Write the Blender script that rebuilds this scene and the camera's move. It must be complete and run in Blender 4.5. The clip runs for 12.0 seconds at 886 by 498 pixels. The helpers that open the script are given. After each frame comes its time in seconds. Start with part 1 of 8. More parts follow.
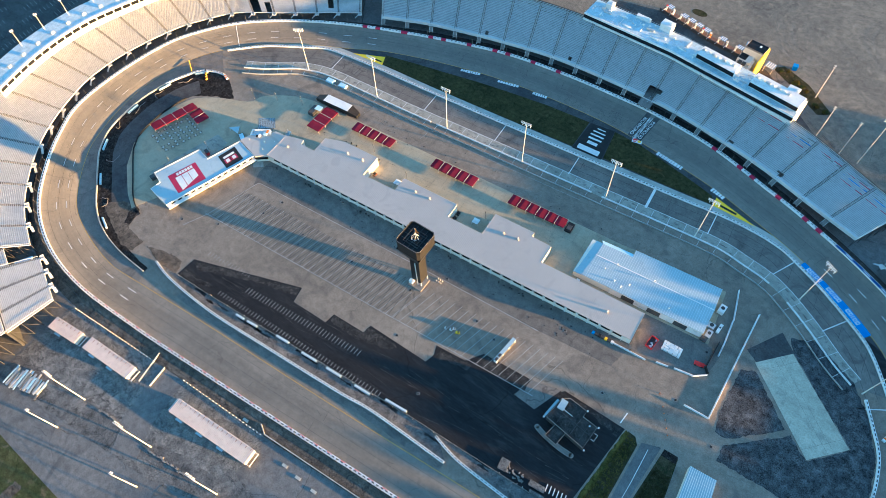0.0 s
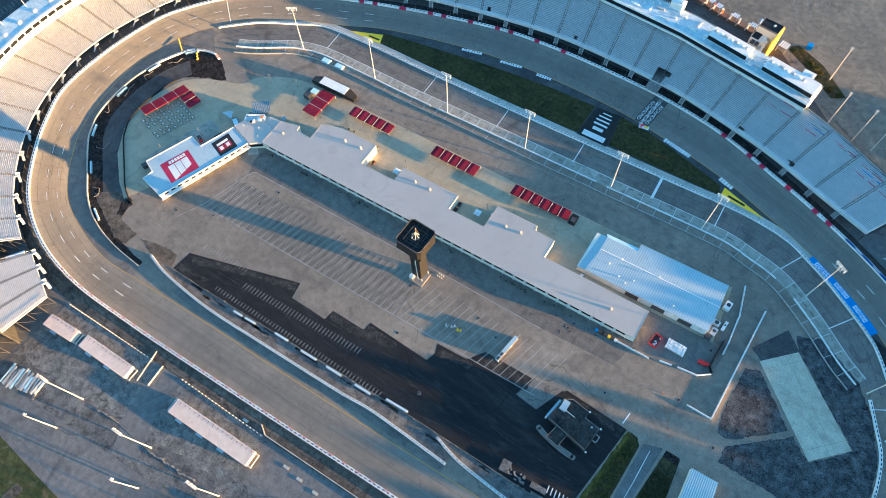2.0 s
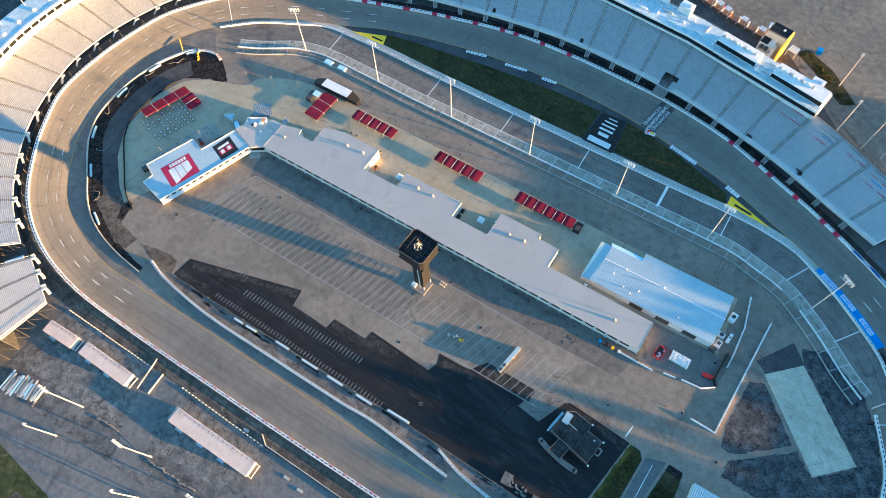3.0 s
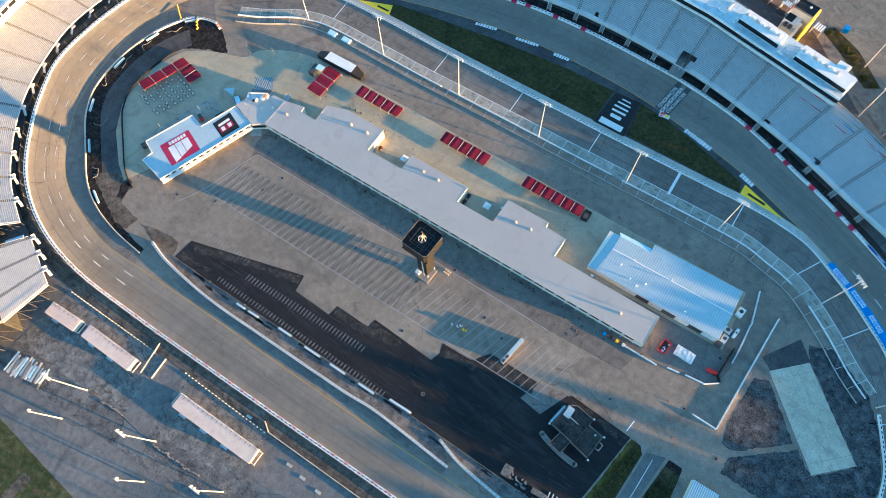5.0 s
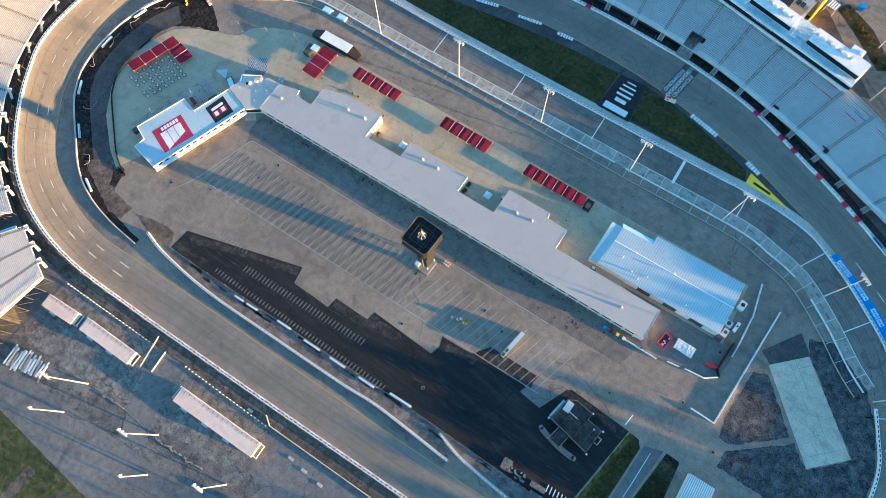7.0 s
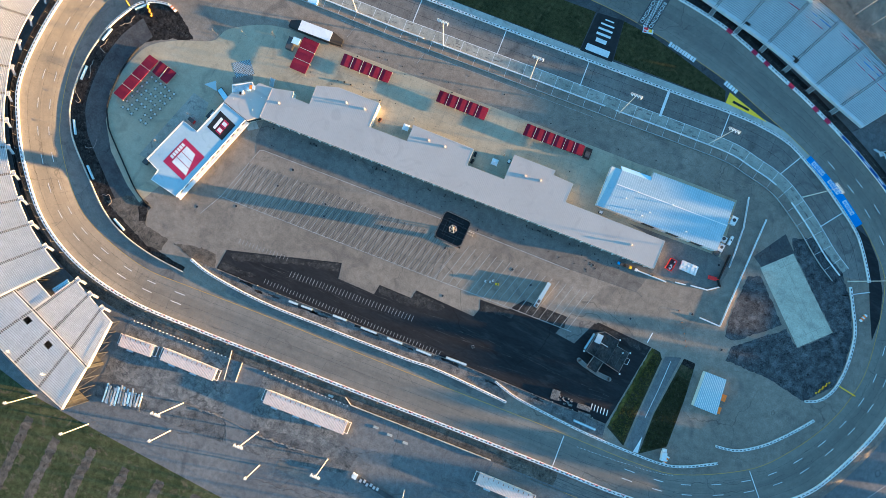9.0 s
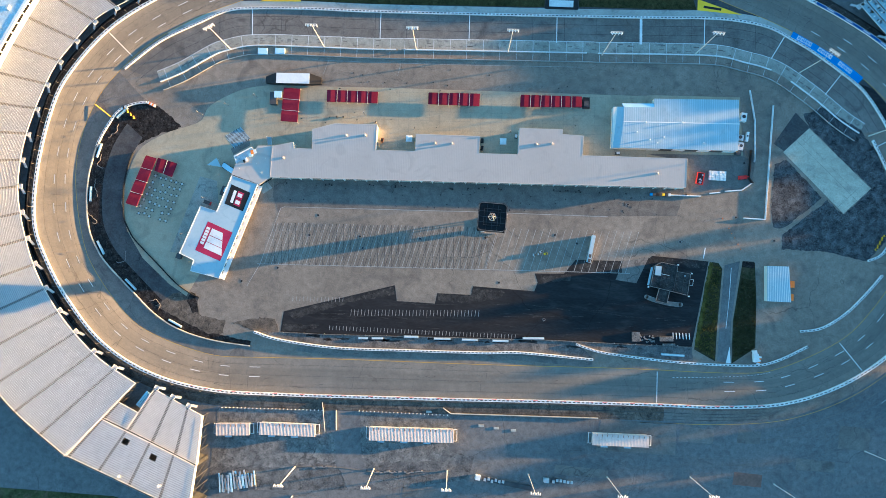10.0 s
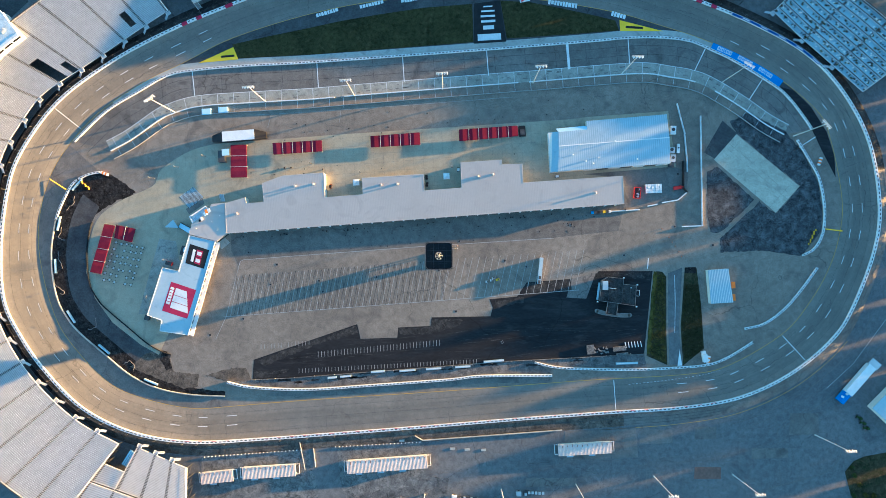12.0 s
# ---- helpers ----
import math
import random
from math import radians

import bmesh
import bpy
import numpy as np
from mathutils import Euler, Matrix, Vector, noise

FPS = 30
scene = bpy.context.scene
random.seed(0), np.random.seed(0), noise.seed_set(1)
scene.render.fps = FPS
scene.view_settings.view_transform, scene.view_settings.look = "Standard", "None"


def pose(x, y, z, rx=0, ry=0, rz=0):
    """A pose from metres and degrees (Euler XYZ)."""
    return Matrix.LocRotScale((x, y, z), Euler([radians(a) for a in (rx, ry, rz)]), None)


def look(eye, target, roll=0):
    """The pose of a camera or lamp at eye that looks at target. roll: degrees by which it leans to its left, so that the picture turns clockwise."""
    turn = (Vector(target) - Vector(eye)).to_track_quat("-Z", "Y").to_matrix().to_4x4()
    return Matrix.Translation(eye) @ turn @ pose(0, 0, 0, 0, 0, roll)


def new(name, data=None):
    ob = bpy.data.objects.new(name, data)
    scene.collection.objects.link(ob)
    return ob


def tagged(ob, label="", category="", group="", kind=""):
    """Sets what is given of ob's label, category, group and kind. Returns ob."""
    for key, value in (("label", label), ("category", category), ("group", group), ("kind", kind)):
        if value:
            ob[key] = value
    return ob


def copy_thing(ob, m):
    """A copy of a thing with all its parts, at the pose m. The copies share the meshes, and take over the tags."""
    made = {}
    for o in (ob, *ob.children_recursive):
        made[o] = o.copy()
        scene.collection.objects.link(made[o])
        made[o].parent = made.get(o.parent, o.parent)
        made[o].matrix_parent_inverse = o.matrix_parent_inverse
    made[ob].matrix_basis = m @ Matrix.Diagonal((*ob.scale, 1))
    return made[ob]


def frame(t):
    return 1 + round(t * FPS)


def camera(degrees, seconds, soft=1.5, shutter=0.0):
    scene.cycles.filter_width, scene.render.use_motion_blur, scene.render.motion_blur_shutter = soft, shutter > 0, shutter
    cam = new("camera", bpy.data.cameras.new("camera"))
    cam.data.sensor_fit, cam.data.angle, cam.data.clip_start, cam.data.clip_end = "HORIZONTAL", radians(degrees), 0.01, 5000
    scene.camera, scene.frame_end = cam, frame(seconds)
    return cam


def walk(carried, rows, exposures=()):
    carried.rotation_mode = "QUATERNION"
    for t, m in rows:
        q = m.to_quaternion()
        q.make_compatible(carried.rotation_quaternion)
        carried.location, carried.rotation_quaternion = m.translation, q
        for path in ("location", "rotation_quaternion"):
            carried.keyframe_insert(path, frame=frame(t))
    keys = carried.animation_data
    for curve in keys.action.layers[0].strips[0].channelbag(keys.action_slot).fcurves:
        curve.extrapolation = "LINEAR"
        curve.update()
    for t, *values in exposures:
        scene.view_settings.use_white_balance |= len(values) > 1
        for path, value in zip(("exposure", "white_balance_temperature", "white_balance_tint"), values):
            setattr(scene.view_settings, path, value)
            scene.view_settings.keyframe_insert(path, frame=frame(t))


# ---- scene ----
cam = camera(70.0, 12.0, 0.52)
# seconds, place in metres, turn in degrees
ROWS = [
    (0.0, 103.73, -117.66, 277.55, 31.766, 1.424, 35.718),
    (0.5, 100.23, -113.27, 279.36, 30.636, 1.436, 35.639),
    (1.0, 96.84, -109.24, 279.97, 29.541, 1.392, 35.614),
    (1.5, 93.98, -104.98, 280.77, 28.424, 1.43, 35.624),
    (2.0, 91.06, -101.22, 281.28, 27.626, 1.4, 35.623),
    (2.5, 88.14, -97.17, 282.1, 27.324, 1.42, 35.653),
    (3.0, 84.97, -93.59, 282.85, 26.635, 1.341, 36.081),
    (3.2, 83.37, -92.39, 283.42, 25.883, 1.234, 36.674),
    (5.0, 73.71, -77.53, 285.89, 21.928, 1.417, 37.141),
    (5.5, 70.88, -73.85, 286.39, 20.91, 1.403, 37.128),
    (6.0, 67.33, -69.67, 287.1, 20.178, 1.347, 37.093),
    (6.5, 64.81, -66.24, 287.66, 19.576, 1.355, 37.114),
    (7.0, 61.47, -62.42, 288.6, 17.505, 1.282, 37.082),
    (7.1, 59.83, -61.4, 289.85, 17.076, 1.251, 37.094),
    (7.2, 57.03, -59.66, 291.99, 16.343, 1.199, 37.108),
    (7.3, 54.23, -57.91, 294.13, 15.61, 1.147, 37.122),
    (7.4, 51.43, -56.17, 296.27, 14.877, 1.094, 37.136),
    (7.5, 48.63, -54.42, 298.4, 14.143, 1.042, 37.15),
    (7.6, 45.83, -52.68, 300.54, 13.41, 0.99, 37.08),
    (7.7, 43.03, -50.93, 302.68, 12.677, 0.937, 37.01),
    (7.8, 40.23, -49.19, 304.82, 11.944, 0.885, 36.94),
    (7.9, 37.43, -47.45, 306.96, 11.211, 0.833, 36.87),
    (8.0, 34.63, -45.7, 309.09, 10.477, 0.78, 36.8),
    (8.1, 31.83, -43.96, 311.23, 9.744, 0.728, 36.5),
    (8.2, 29.03, -42.21, 313.37, 9.011, 0.676, 36.2),
    (8.3, 26.23, -40.47, 315.51, 8.278, 0.624, 35.65),
    (8.4, 23.43, -38.72, 317.65, 7.545, 0.571, 35.1),
    (8.5, 20.63, -36.98, 319.78, 6.812, 0.519, 34.1),
    (8.6, 17.83, -35.24, 321.92, 6.078, 0.467, 33.1),
    (8.7, 15.03, -33.49, 324.06, 5.345, 0.414, 31.6),
    (8.8, 12.23, -31.75, 326.2, 4.612, 0.362, 30.1),
    (8.9, 9.43, -30.0, 328.34, 3.879, 0.31, 27.73),
    (9.0, 7.58, -28.85, 329.75, 3.394, 0.275, 25.357),
    (9.5, -3.91, -31.4, 333.47, 2.857, 0.662, 13.771),
    (10.0, -15.94, -33.2, 335.95, 2.489, 1.006, 5.786),
    (10.5, -21.39, -33.45, 341.75, 2.423, 1.018, -0.069),
    (11.0, -16.01, -25.86, 344.85, 2.338, 0.933, -0.098),
    (11.5, -6.45, -17.31, 347.52, 1.466, 0.71, -0.073),
    (12.0, 3.75, -5.95, 350.93, 1.062, 0.481, -0.068),
]
SHOTS = [(0.0, 3.1, 4880, -8), (7.0, 3.1, 4880, -8), (9.0, 3.1, 4850, -9), (12.0, 3.07, 4740, -11)]
walk(cam, [(t, pose(x, y, z, rx, ry, rz)) for t, x, y, z, rx, ry, rz in ROWS], exposures=SHOTS)

# ---- sky and sun: just after sunrise, the sun low in the east ----
SUN_EL, SUN_AZ = 4.2, 14.8
world = bpy.data.worlds.new("sky")
scene.world = world
world.use_nodes = True
wn = world.node_tree.nodes
sky = wn.new("ShaderNodeTexSky")
sky.sky_type, sky.sun_disc = "NISHITA", False
sky.sun_elevation, sky.sun_rotation = radians(SUN_EL), radians(90 - SUN_AZ)
sky.air_density, sky.dust_density, sky.ozone_density = 1.0, 0.3, 1.9
wn["Background"].inputs[1].default_value = 0.099
world.node_tree.links.new(sky.outputs[0], wn["Background"].inputs[0])
sun = new("sun", bpy.data.lights.new("sun", "SUN"))
sun.data.energy, sun.data.angle, sun.data.color = 4.7, radians(0.6), (1.0, 0.455, 0.13)
d = Vector((math.cos(radians(SUN_AZ)), math.sin(radians(SUN_AZ)), math.tan(radians(SUN_EL))))
sun.matrix_world = look(d * 500, (0, 0, 0))

# ---- materials ----


def surf(name, a, b, rough=0.85, big=25.0, fine=1.2, bump=0.15, metal=0.0, spec=0.2, third=None, rand=0.0, crack=0.0, grit=0.0, stretch=None):
    """Two tones mixed by large stains and fine grain; third: a colour of sparse blotches; rand: change of tone from object to object."""
    m = bpy.data.materials.new(name)
    m.use_nodes = True
    n, l = m.node_tree.nodes, m.node_tree.links
    p = n["Principled BSDF"]
    p.inputs["Roughness"].default_value, p.inputs["Metallic"].default_value = rough, metal
    p.inputs["Specular IOR Level"].default_value = spec
    geo = n.new("ShaderNodeNewGeometry")
    drawn = n.new("ShaderNodeMapping")
    drawn.inputs["Scale"].default_value = stretch or (1, 1, 1)
    l.new(geo.outputs["Position"], drawn.inputs[0])

    def noise_at(size, detail, dist=0.0):
        t = n.new("ShaderNodeTexNoise")
        t.inputs["Scale"].default_value, t.inputs["Detail"].default_value = 1.0 / size, detail
        t.inputs["Distortion"].default_value = dist
        l.new(drawn.outputs[0], t.inputs["Vector"])
        return t

    n1, n2 = noise_at(big, 6, 0.6), noise_at(fine, 4)
    add = n.new("ShaderNodeMath")
    add.operation = "MULTIPLY_ADD"
    l.new(n2.outputs[0], add.inputs[0])
    add.inputs[1].default_value = 0.45
    l.new(n1.outputs[0], add.inputs[2])
    ramp = n.new("ShaderNodeMapRange")
    ramp.inputs[1].default_value, ramp.inputs[2].default_value = 0.5, 0.95
    l.new(add.outputs[0], ramp.inputs[0])
    mix = n.new("ShaderNodeMix")
    mix.data_type = "RGBA"
    l.new(ramp.outputs[0], mix.inputs[0])
    mix.inputs[6].default_value, mix.inputs[7].default_value = (*a, 1), (*b, 1)
    out = mix.outputs[2]
    if third:
        n3 = noise_at(big * 0.35, 8, 1.2)
        r3 = n.new("ShaderNodeMapRange")
        r3.inputs[1].default_value, r3.inputs[2].default_value = 0.56, 0.68
        r3.inputs[4].default_value = 0.75
        l.new(n3.outputs[0], r3.inputs[0])
        mx = n.new("ShaderNodeMix")
        mx.data_type = "RGBA"
        l.new(r3.outputs[0], mx.inputs[0])
        l.new(out, mx.inputs[6])
        mx.inputs[7].default_value = (*third, 1)
        out = mx.outputs[2]
    if grit:
        # coarse grit and wear between the grain and the stains
        n4, n5 = noise_at(fine * 2.6, 5, 0.4), noise_at(fine * 0.45, 2)
        sm = n.new("ShaderNodeMath")
        sm.operation = "ADD"
        l.new(n4.outputs[0], sm.inputs[0])
        l.new(n5.outputs[0], sm.inputs[1])
        r4 = n.new("ShaderNodeMapRange")
        r4.inputs[1].default_value, r4.inputs[2].default_value = 0.7, 1.3
        r4.inputs[3].default_value, r4.inputs[4].default_value = 1 - grit, 1 + grit
        l.new(sm.outputs[0], r4.inputs[0])
        h4 = n.new("ShaderNodeHueSaturation")
        l.new(r4.outputs[0], h4.inputs["Value"])
        l.new(out, h4.inputs["Color"])
        out = h4.outputs[0]
    if crack:
        # meandering cracks: the edges of large uneven cells
        dist = noise_at(crack * 0.5, 4)
        ad = n.new("ShaderNodeMix")
        ad.data_type = "VECTOR"
        ad.inputs[0].default_value = 0.12
        vs = n.new("ShaderNodeVectorMath")
        vs.operation = "SCALE"
        vs.inputs["Scale"].default_value = crack * 4
        l.new(dist.outputs[1], vs.inputs[0])
        l.new(geo.outputs["Position"], ad.inputs[4])
        l.new(vs.outputs[0], ad.inputs[5])
        vo = n.new("ShaderNodeTexVoronoi")
        vo.feature = "DISTANCE_TO_EDGE"
        vo.inputs["Scale"].default_value = 1.0 / crack
        l.new(ad.outputs[1], vo.inputs["Vector"])
        cr = n.new("ShaderNodeMapRange")
        cr.inputs[1].default_value, cr.inputs[2].default_value = 0.10 / crack, 0.24 / crack
        cr.inputs[3].default_value, cr.inputs[4].default_value = 0.5, 0.0
        l.new(vo.outputs[0], cr.inputs[0])
        part_of = noise_at(crack * 1.7, 2)
        pr = n.new("ShaderNodeMapRange")
        pr.inputs[1].default_value, pr.inputs[2].default_value = 0.50, 0.62
        l.new(part_of.outputs[0], pr.inputs[0])
        cm = n.new("ShaderNodeMath")
        cm.operation = "MULTIPLY"
        l.new(cr.outputs[0], cm.inputs[0])
        l.new(pr.outputs[0], cm.inputs[1])
        mc2 = n.new("ShaderNodeMix")
        mc2.data_type = "RGBA"
        l.new(cm.outputs[0], mc2.inputs[0])
        l.new(out, mc2.inputs[6])
        mc2.inputs[7].default_value = (a[0] * 0.35, a[1] * 0.35, a[2] * 0.35, 1)
        out = mc2.outputs[2]
    if rand:
        info = n.new("ShaderNodeObjectInfo")
        hsv = n.new("ShaderNodeHueSaturation")
        mr = n.new("ShaderNodeMapRange")
        mr.inputs[3].default_value, mr.inputs[4].default_value = 1 - rand, 1 + rand
        l.new(info.outputs["Random"], mr.inputs[0])
        l.new(mr.outputs[0], hsv.inputs["Value"])
        l.new(out, hsv.inputs["Color"])
        out = hsv.outputs[0]
    l.new(out, p.inputs["Base Color"])
    if bump:
        bp = n.new("ShaderNodeBump")
        bp.inputs["Strength"].default_value, bp.inputs["Distance"].default_value = bump, 0.05
        l.new(n2.outputs[0], bp.inputs["Height"])
        l.new(bp.outputs[0], p.inputs["Normal"])
    return m


def worn(name, a, b, groove, groove_at=(0.35, 0.75)):
    """Racing surface: tone changes drawn out along the lap, a darker rubbered band across part of the width, seams."""
    m = surf(name, a, b, 0.85, 30, 1.5, 0.1, grit=0.14, crack=26)
    n, l = m.node_tree.nodes, m.node_tree.links
    p = n["Principled BSDF"]
    src = p.inputs["Base Color"].links[0].from_socket
    uv = n.new("ShaderNodeUVMap")
    mp = n.new("ShaderNodeMapping")
    mp.inputs["Scale"].default_value = (0.02, 0.55, 1)
    l.new(uv.outputs[0], mp.inputs[0])
    st = n.new("ShaderNodeTexNoise")
    st.inputs["Scale"].default_value, st.inputs["Detail"].default_value = 1.0, 7
    l.new(mp.outputs[0], st.inputs["Vector"])
    sep = n.new("ShaderNodeSeparateXYZ")
    l.new(uv.outputs[0], sep.inputs[0])
    band = n.new("ShaderNodeFloatCurve")
    c = band.mapping.curves[0]
    c.points[0].location, c.points[1].location = (0, 0.25), (1, 0.1)
    for x, y in ((groove_at[0] - 0.15, 0.3), (groove_at[0], 0.75), (groove_at[1], 0.6), (groove_at[1] + 0.15, 0.15)):
        c.points.new(max(0.02, min(0.98, x)), y)
    band.mapping.update()
    div = n.new("ShaderNodeMath")
    div.operation = "DIVIDE"
    l.new(sep.outputs[1], div.inputs[0])
    div.inputs[1].default_value = 18.0
    l.new(div.outputs[0], band.inputs["Value"])
    mul = n.new("ShaderNodeMath")
    mul.operation = "MULTIPLY"
    l.new(st.outputs[0], mul.inputs[0])
    l.new(band.outputs[0], mul.inputs[1])
    mx = n.new("ShaderNodeMix")
    mx.data_type = "RGBA"
    l.new(mul.outputs[0], mx.inputs[0])
    l.new(src, mx.inputs[6])
    mx.inputs[7].default_value = (*groove, 1)
    l.new(mx.outputs[2], p.inputs["Base Color"])
    return m


M_GROUND = surf("lot_asphalt", (0.111, 0.112, 0.115), (0.163, 0.157, 0.153), 0.9, 60, 1.0, 0.3, third=(0.095, 0.095, 0.096), crack=45, grit=0.28)
M_FIELD = surf("infield_asphalt", (0.165, 0.142, 0.117), (0.235, 0.202, 0.165), 0.9, 45, 1.3, 0.2, third=(0.138, 0.12, 0.103), crack=34, grit=0.24)
M_TRACK = worn("track_asphalt", (0.158, 0.147, 0.13), (0.212, 0.194, 0.168), (0.092, 0.088, 0.081))
M_PIT = surf("pit_asphalt", (0.125, 0.115, 0.105), (0.175, 0.162, 0.148), 0.9, 30, 1.6, 0.15, third=(0.09, 0.085, 0.08), crack=30, grit=0.22)
M_NEW = surf("fresh_asphalt", (0.0125, 0.013, 0.0155), (0.023, 0.0235, 0.026), 0.85, 14, 1.2, 0.2, spec=0.15, third=(0.033, 0.032, 0.033), crack=40, grit=0.25, stretch=(0.25, 1.0, 1.0))
M_APRON = surf("apron_asphalt", (0.045, 0.045, 0.05), (0.085, 0.085, 0.085), 0.9, 20, 2, 0.15, spec=0.1, crack=9, grit=0.25)
M_SLAB = surf("slab_concrete", (0.32, 0.32, 0.29), (0.43, 0.42, 0.38), 0.85, 18, 2, 0.1, third=(0.23, 0.23, 0.21), grit=0.12)
M_STALL = surf("pit_stall_concrete", (0.24, 0.235, 0.20), (0.33, 0.32, 0.28), 0.85, 12, 1.2, 0.1, third=(0.13, 0.13, 0.125), grit=0.22)
M_PATIO = surf("patio_concrete", (0.30, 0.265, 0.188), (0.375, 0.333, 0.243), 0.85, 30, 1.5, 0.1, third=(0.25, 0.223, 0.165), grit=0.12)
M_GRASS = surf("grass", (0.028, 0.0285, 0.013), (0.052, 0.049, 0.0205), 0.95, 14, 0.8, 0.5, spec=0.05, third=(0.068, 0.058, 0.027), grit=0.5)
# yellow of dry tufts, also used to paint a sunlit grass edge
M_DRY = surf("dry_grass", (0.04, 0.045, 0.014), (0.12, 0.095, 0.026), 0.95, 4, 0.8, 0.5, spec=0.05, third=(0.022, 0.03, 0.012), grit=0.55)
M_MULCH = surf("dark_mulch", (0.009, 0.0085, 0.009), (0.036, 0.032, 0.03), 0.95, 3, 0.8, 0.7, spec=0.05, third=(0.075, 0.067, 0.06), grit=0.8)
M_DIRT = surf("dirt", (0.102, 0.104, 0.105), (0.205, 0.195, 0.181), 0.95, 6, 1.1, 0.7, spec=0.1, third=(0.066, 0.066, 0.067), crack=7, grit=0.55)
M_WHITE = surf("white_paint", (0.60, 0.60, 0.60), (0.73, 0.73, 0.715), 0.6, 8, 0.7, 0.03, third=(0.48, 0.47, 0.455))
M_LINE = surf("road_paint_white", (0.55, 0.55, 0.55), (0.75, 0.75, 0.74), 0.7, 6, 0.5, 0.03)
M_FAINT = surf("worn_road_paint", (0.25, 0.245, 0.235), (0.42, 0.41, 0.395), 0.8, 5, 0.5, 0.03)
M_YLINE = surf("road_paint_yellow", (0.42, 0.27, 0.07), (0.55, 0.35, 0.08), 0.7, 6, 0.5, 0.03)
M_YELLOW = surf("yellow_board", (0.84, 0.52, 0.02), (0.88, 0.60, 0.04), 0.6, 8, 0.8, 0.03)
M_BLUE = surf("blue_board", (0.02, 0.18, 0.50), (0.03, 0.22, 0.58), 0.6, 8, 0.8, 0.03)
M_RED = surf("red_paint", (0.55, 0.03, 0.03), (0.65, 0.05, 0.05), 0.6, 8, 0.8, 0.03)
M_BANK = surf("bank_dirt", (0.07, 0.06, 0.05), (0.15, 0.125, 0.10), 0.95, 7, 1.0, 0.5, spec=0.05, third=(0.035, 0.032, 0.03), grit=0.5)
M_BED = surf("grey_mulch", (0.040, 0.042, 0.047), (0.098, 0.097, 0.099), 0.95, 5, 1.3, 0.9, spec=0.05, third=(0.02, 0.02, 0.022), grit=0.7)
M_WALK = surf("dark_walk", (0.022, 0.022, 0.024), (0.05, 0.048, 0.046), 0.9, 6, 1.0, 0.4, spec=0.05, third=(0.085, 0.078, 0.07), grit=0.5)
M_VERGE = surf("planted_verge", (0.022, 0.028, 0.012), (0.06, 0.05, 0.03), 0.95, 5, 0.9, 0.6, spec=0.05, third=(0.09, 0.07, 0.04), grit=0.5)
M_GRAVEL = surf("lot_gravel", (0.085, 0.086, 0.088), (0.165, 0.156, 0.147), 0.95, 9, 1.4, 0.6, spec=0.1, third=(0.056, 0.057, 0.058), crack=8, grit=0.5)
M_BLOCK = surf("old_block", (0.16, 0.15, 0.14), (0.25, 0.235, 0.22), 0.9, 5, 0.6, 0.1, grit=0.3)
M_SEAM = surf("roof_seam_strip", (0.40, 0.362, 0.333), (0.455, 0.412, 0.38), 0.7, 10, 1, 0.0)
M_RIB = surf("roof_rib_metal", (0.47, 0.55, 0.60), (0.53, 0.61, 0.66), 0.8, 10, 1, 0.0, spec=0.1)
# pinkish base carries the warmth of low sun on the roofs
M_SHEDROOF = surf("sun_tinted_shed_roof", (0.52, 0.42, 0.37), (0.62, 0.51, 0.45), 0.7, 5, 0.8, 0.03, spec=0.1, third=(0.48, 0.35, 0.28), grit=0.12)
M_RUST = surf("rusty_steel", (0.16, 0.06, 0.03), (0.28, 0.11, 0.06), 0.8, 3, 0.5, 0.1)
M_SLABY = surf("yard_slab", (0.362, 0.338, 0.268), (0.452, 0.423, 0.338), 0.85, 18, 1.5, 0.1, third=(0.272, 0.258, 0.213), grit=0.2)
M_DECK = surf("pale_roof_deck", (0.36, 0.46, 0.53), (0.50, 0.58, 0.63), 0.7, 6, 0.8, 0.03, third=(0.62, 0.64, 0.65), grit=0.2)
M_LAWN = surf("rough_lawn", (0.035, 0.045, 0.018), (0.085, 0.085, 0.04), 0.95, 14, 1.0, 0.5, spec=0.05, third=(0.12, 0.095, 0.06), grit=0.5)
M_TAR = surf("crack_sealer", (0.042, 0.042, 0.043), (0.07, 0.068, 0.066), 0.8, 6, 0.6, 0.0, spec=0.15)
M_SAND = surf("blown_sand", (0.145, 0.132, 0.115), (0.20, 0.18, 0.15), 0.95, 9, 1.0, 0.2, spec=0.05, grit=0.35)
M_BLACK = surf("black_metal", (0.012, 0.012, 0.013), (0.025, 0.024, 0.024), 0.45, 4, 0.4, 0.02)
M_DARK = surf("dark_steel", (0.04, 0.04, 0.045), (0.08, 0.08, 0.08), 0.6, 4, 0.4, 0.02)
M_STEEL = surf("galvanised_steel", (0.5, 0.5, 0.5), (0.62, 0.62, 0.6), 0.45, 5, 0.4, 0.02, metal=0.6)
M_POLE = surf("pale_pole_paint", (0.52, 0.50, 0.46), (0.62, 0.6, 0.55), 0.5, 5, 0.4, 0.02)
M_LAMP = surf("lamp_housing", (0.64, 0.64, 0.625), (0.74, 0.74, 0.72), 0.4, 2, 0.3, 0.0)
M_ROOF = surf("membrane_roof", (0.42, 0.38, 0.35), (0.48, 0.435, 0.40), 0.75, 25, 1.5, 0.03, third=(0.39, 0.35, 0.325))
M_METROOF = surf("metal_roof", (0.33, 0.42, 0.472), (0.39, 0.48, 0.53), 0.8, 15, 1.0, 0.02, spec=0.1, third=(0.305, 0.385, 0.435))
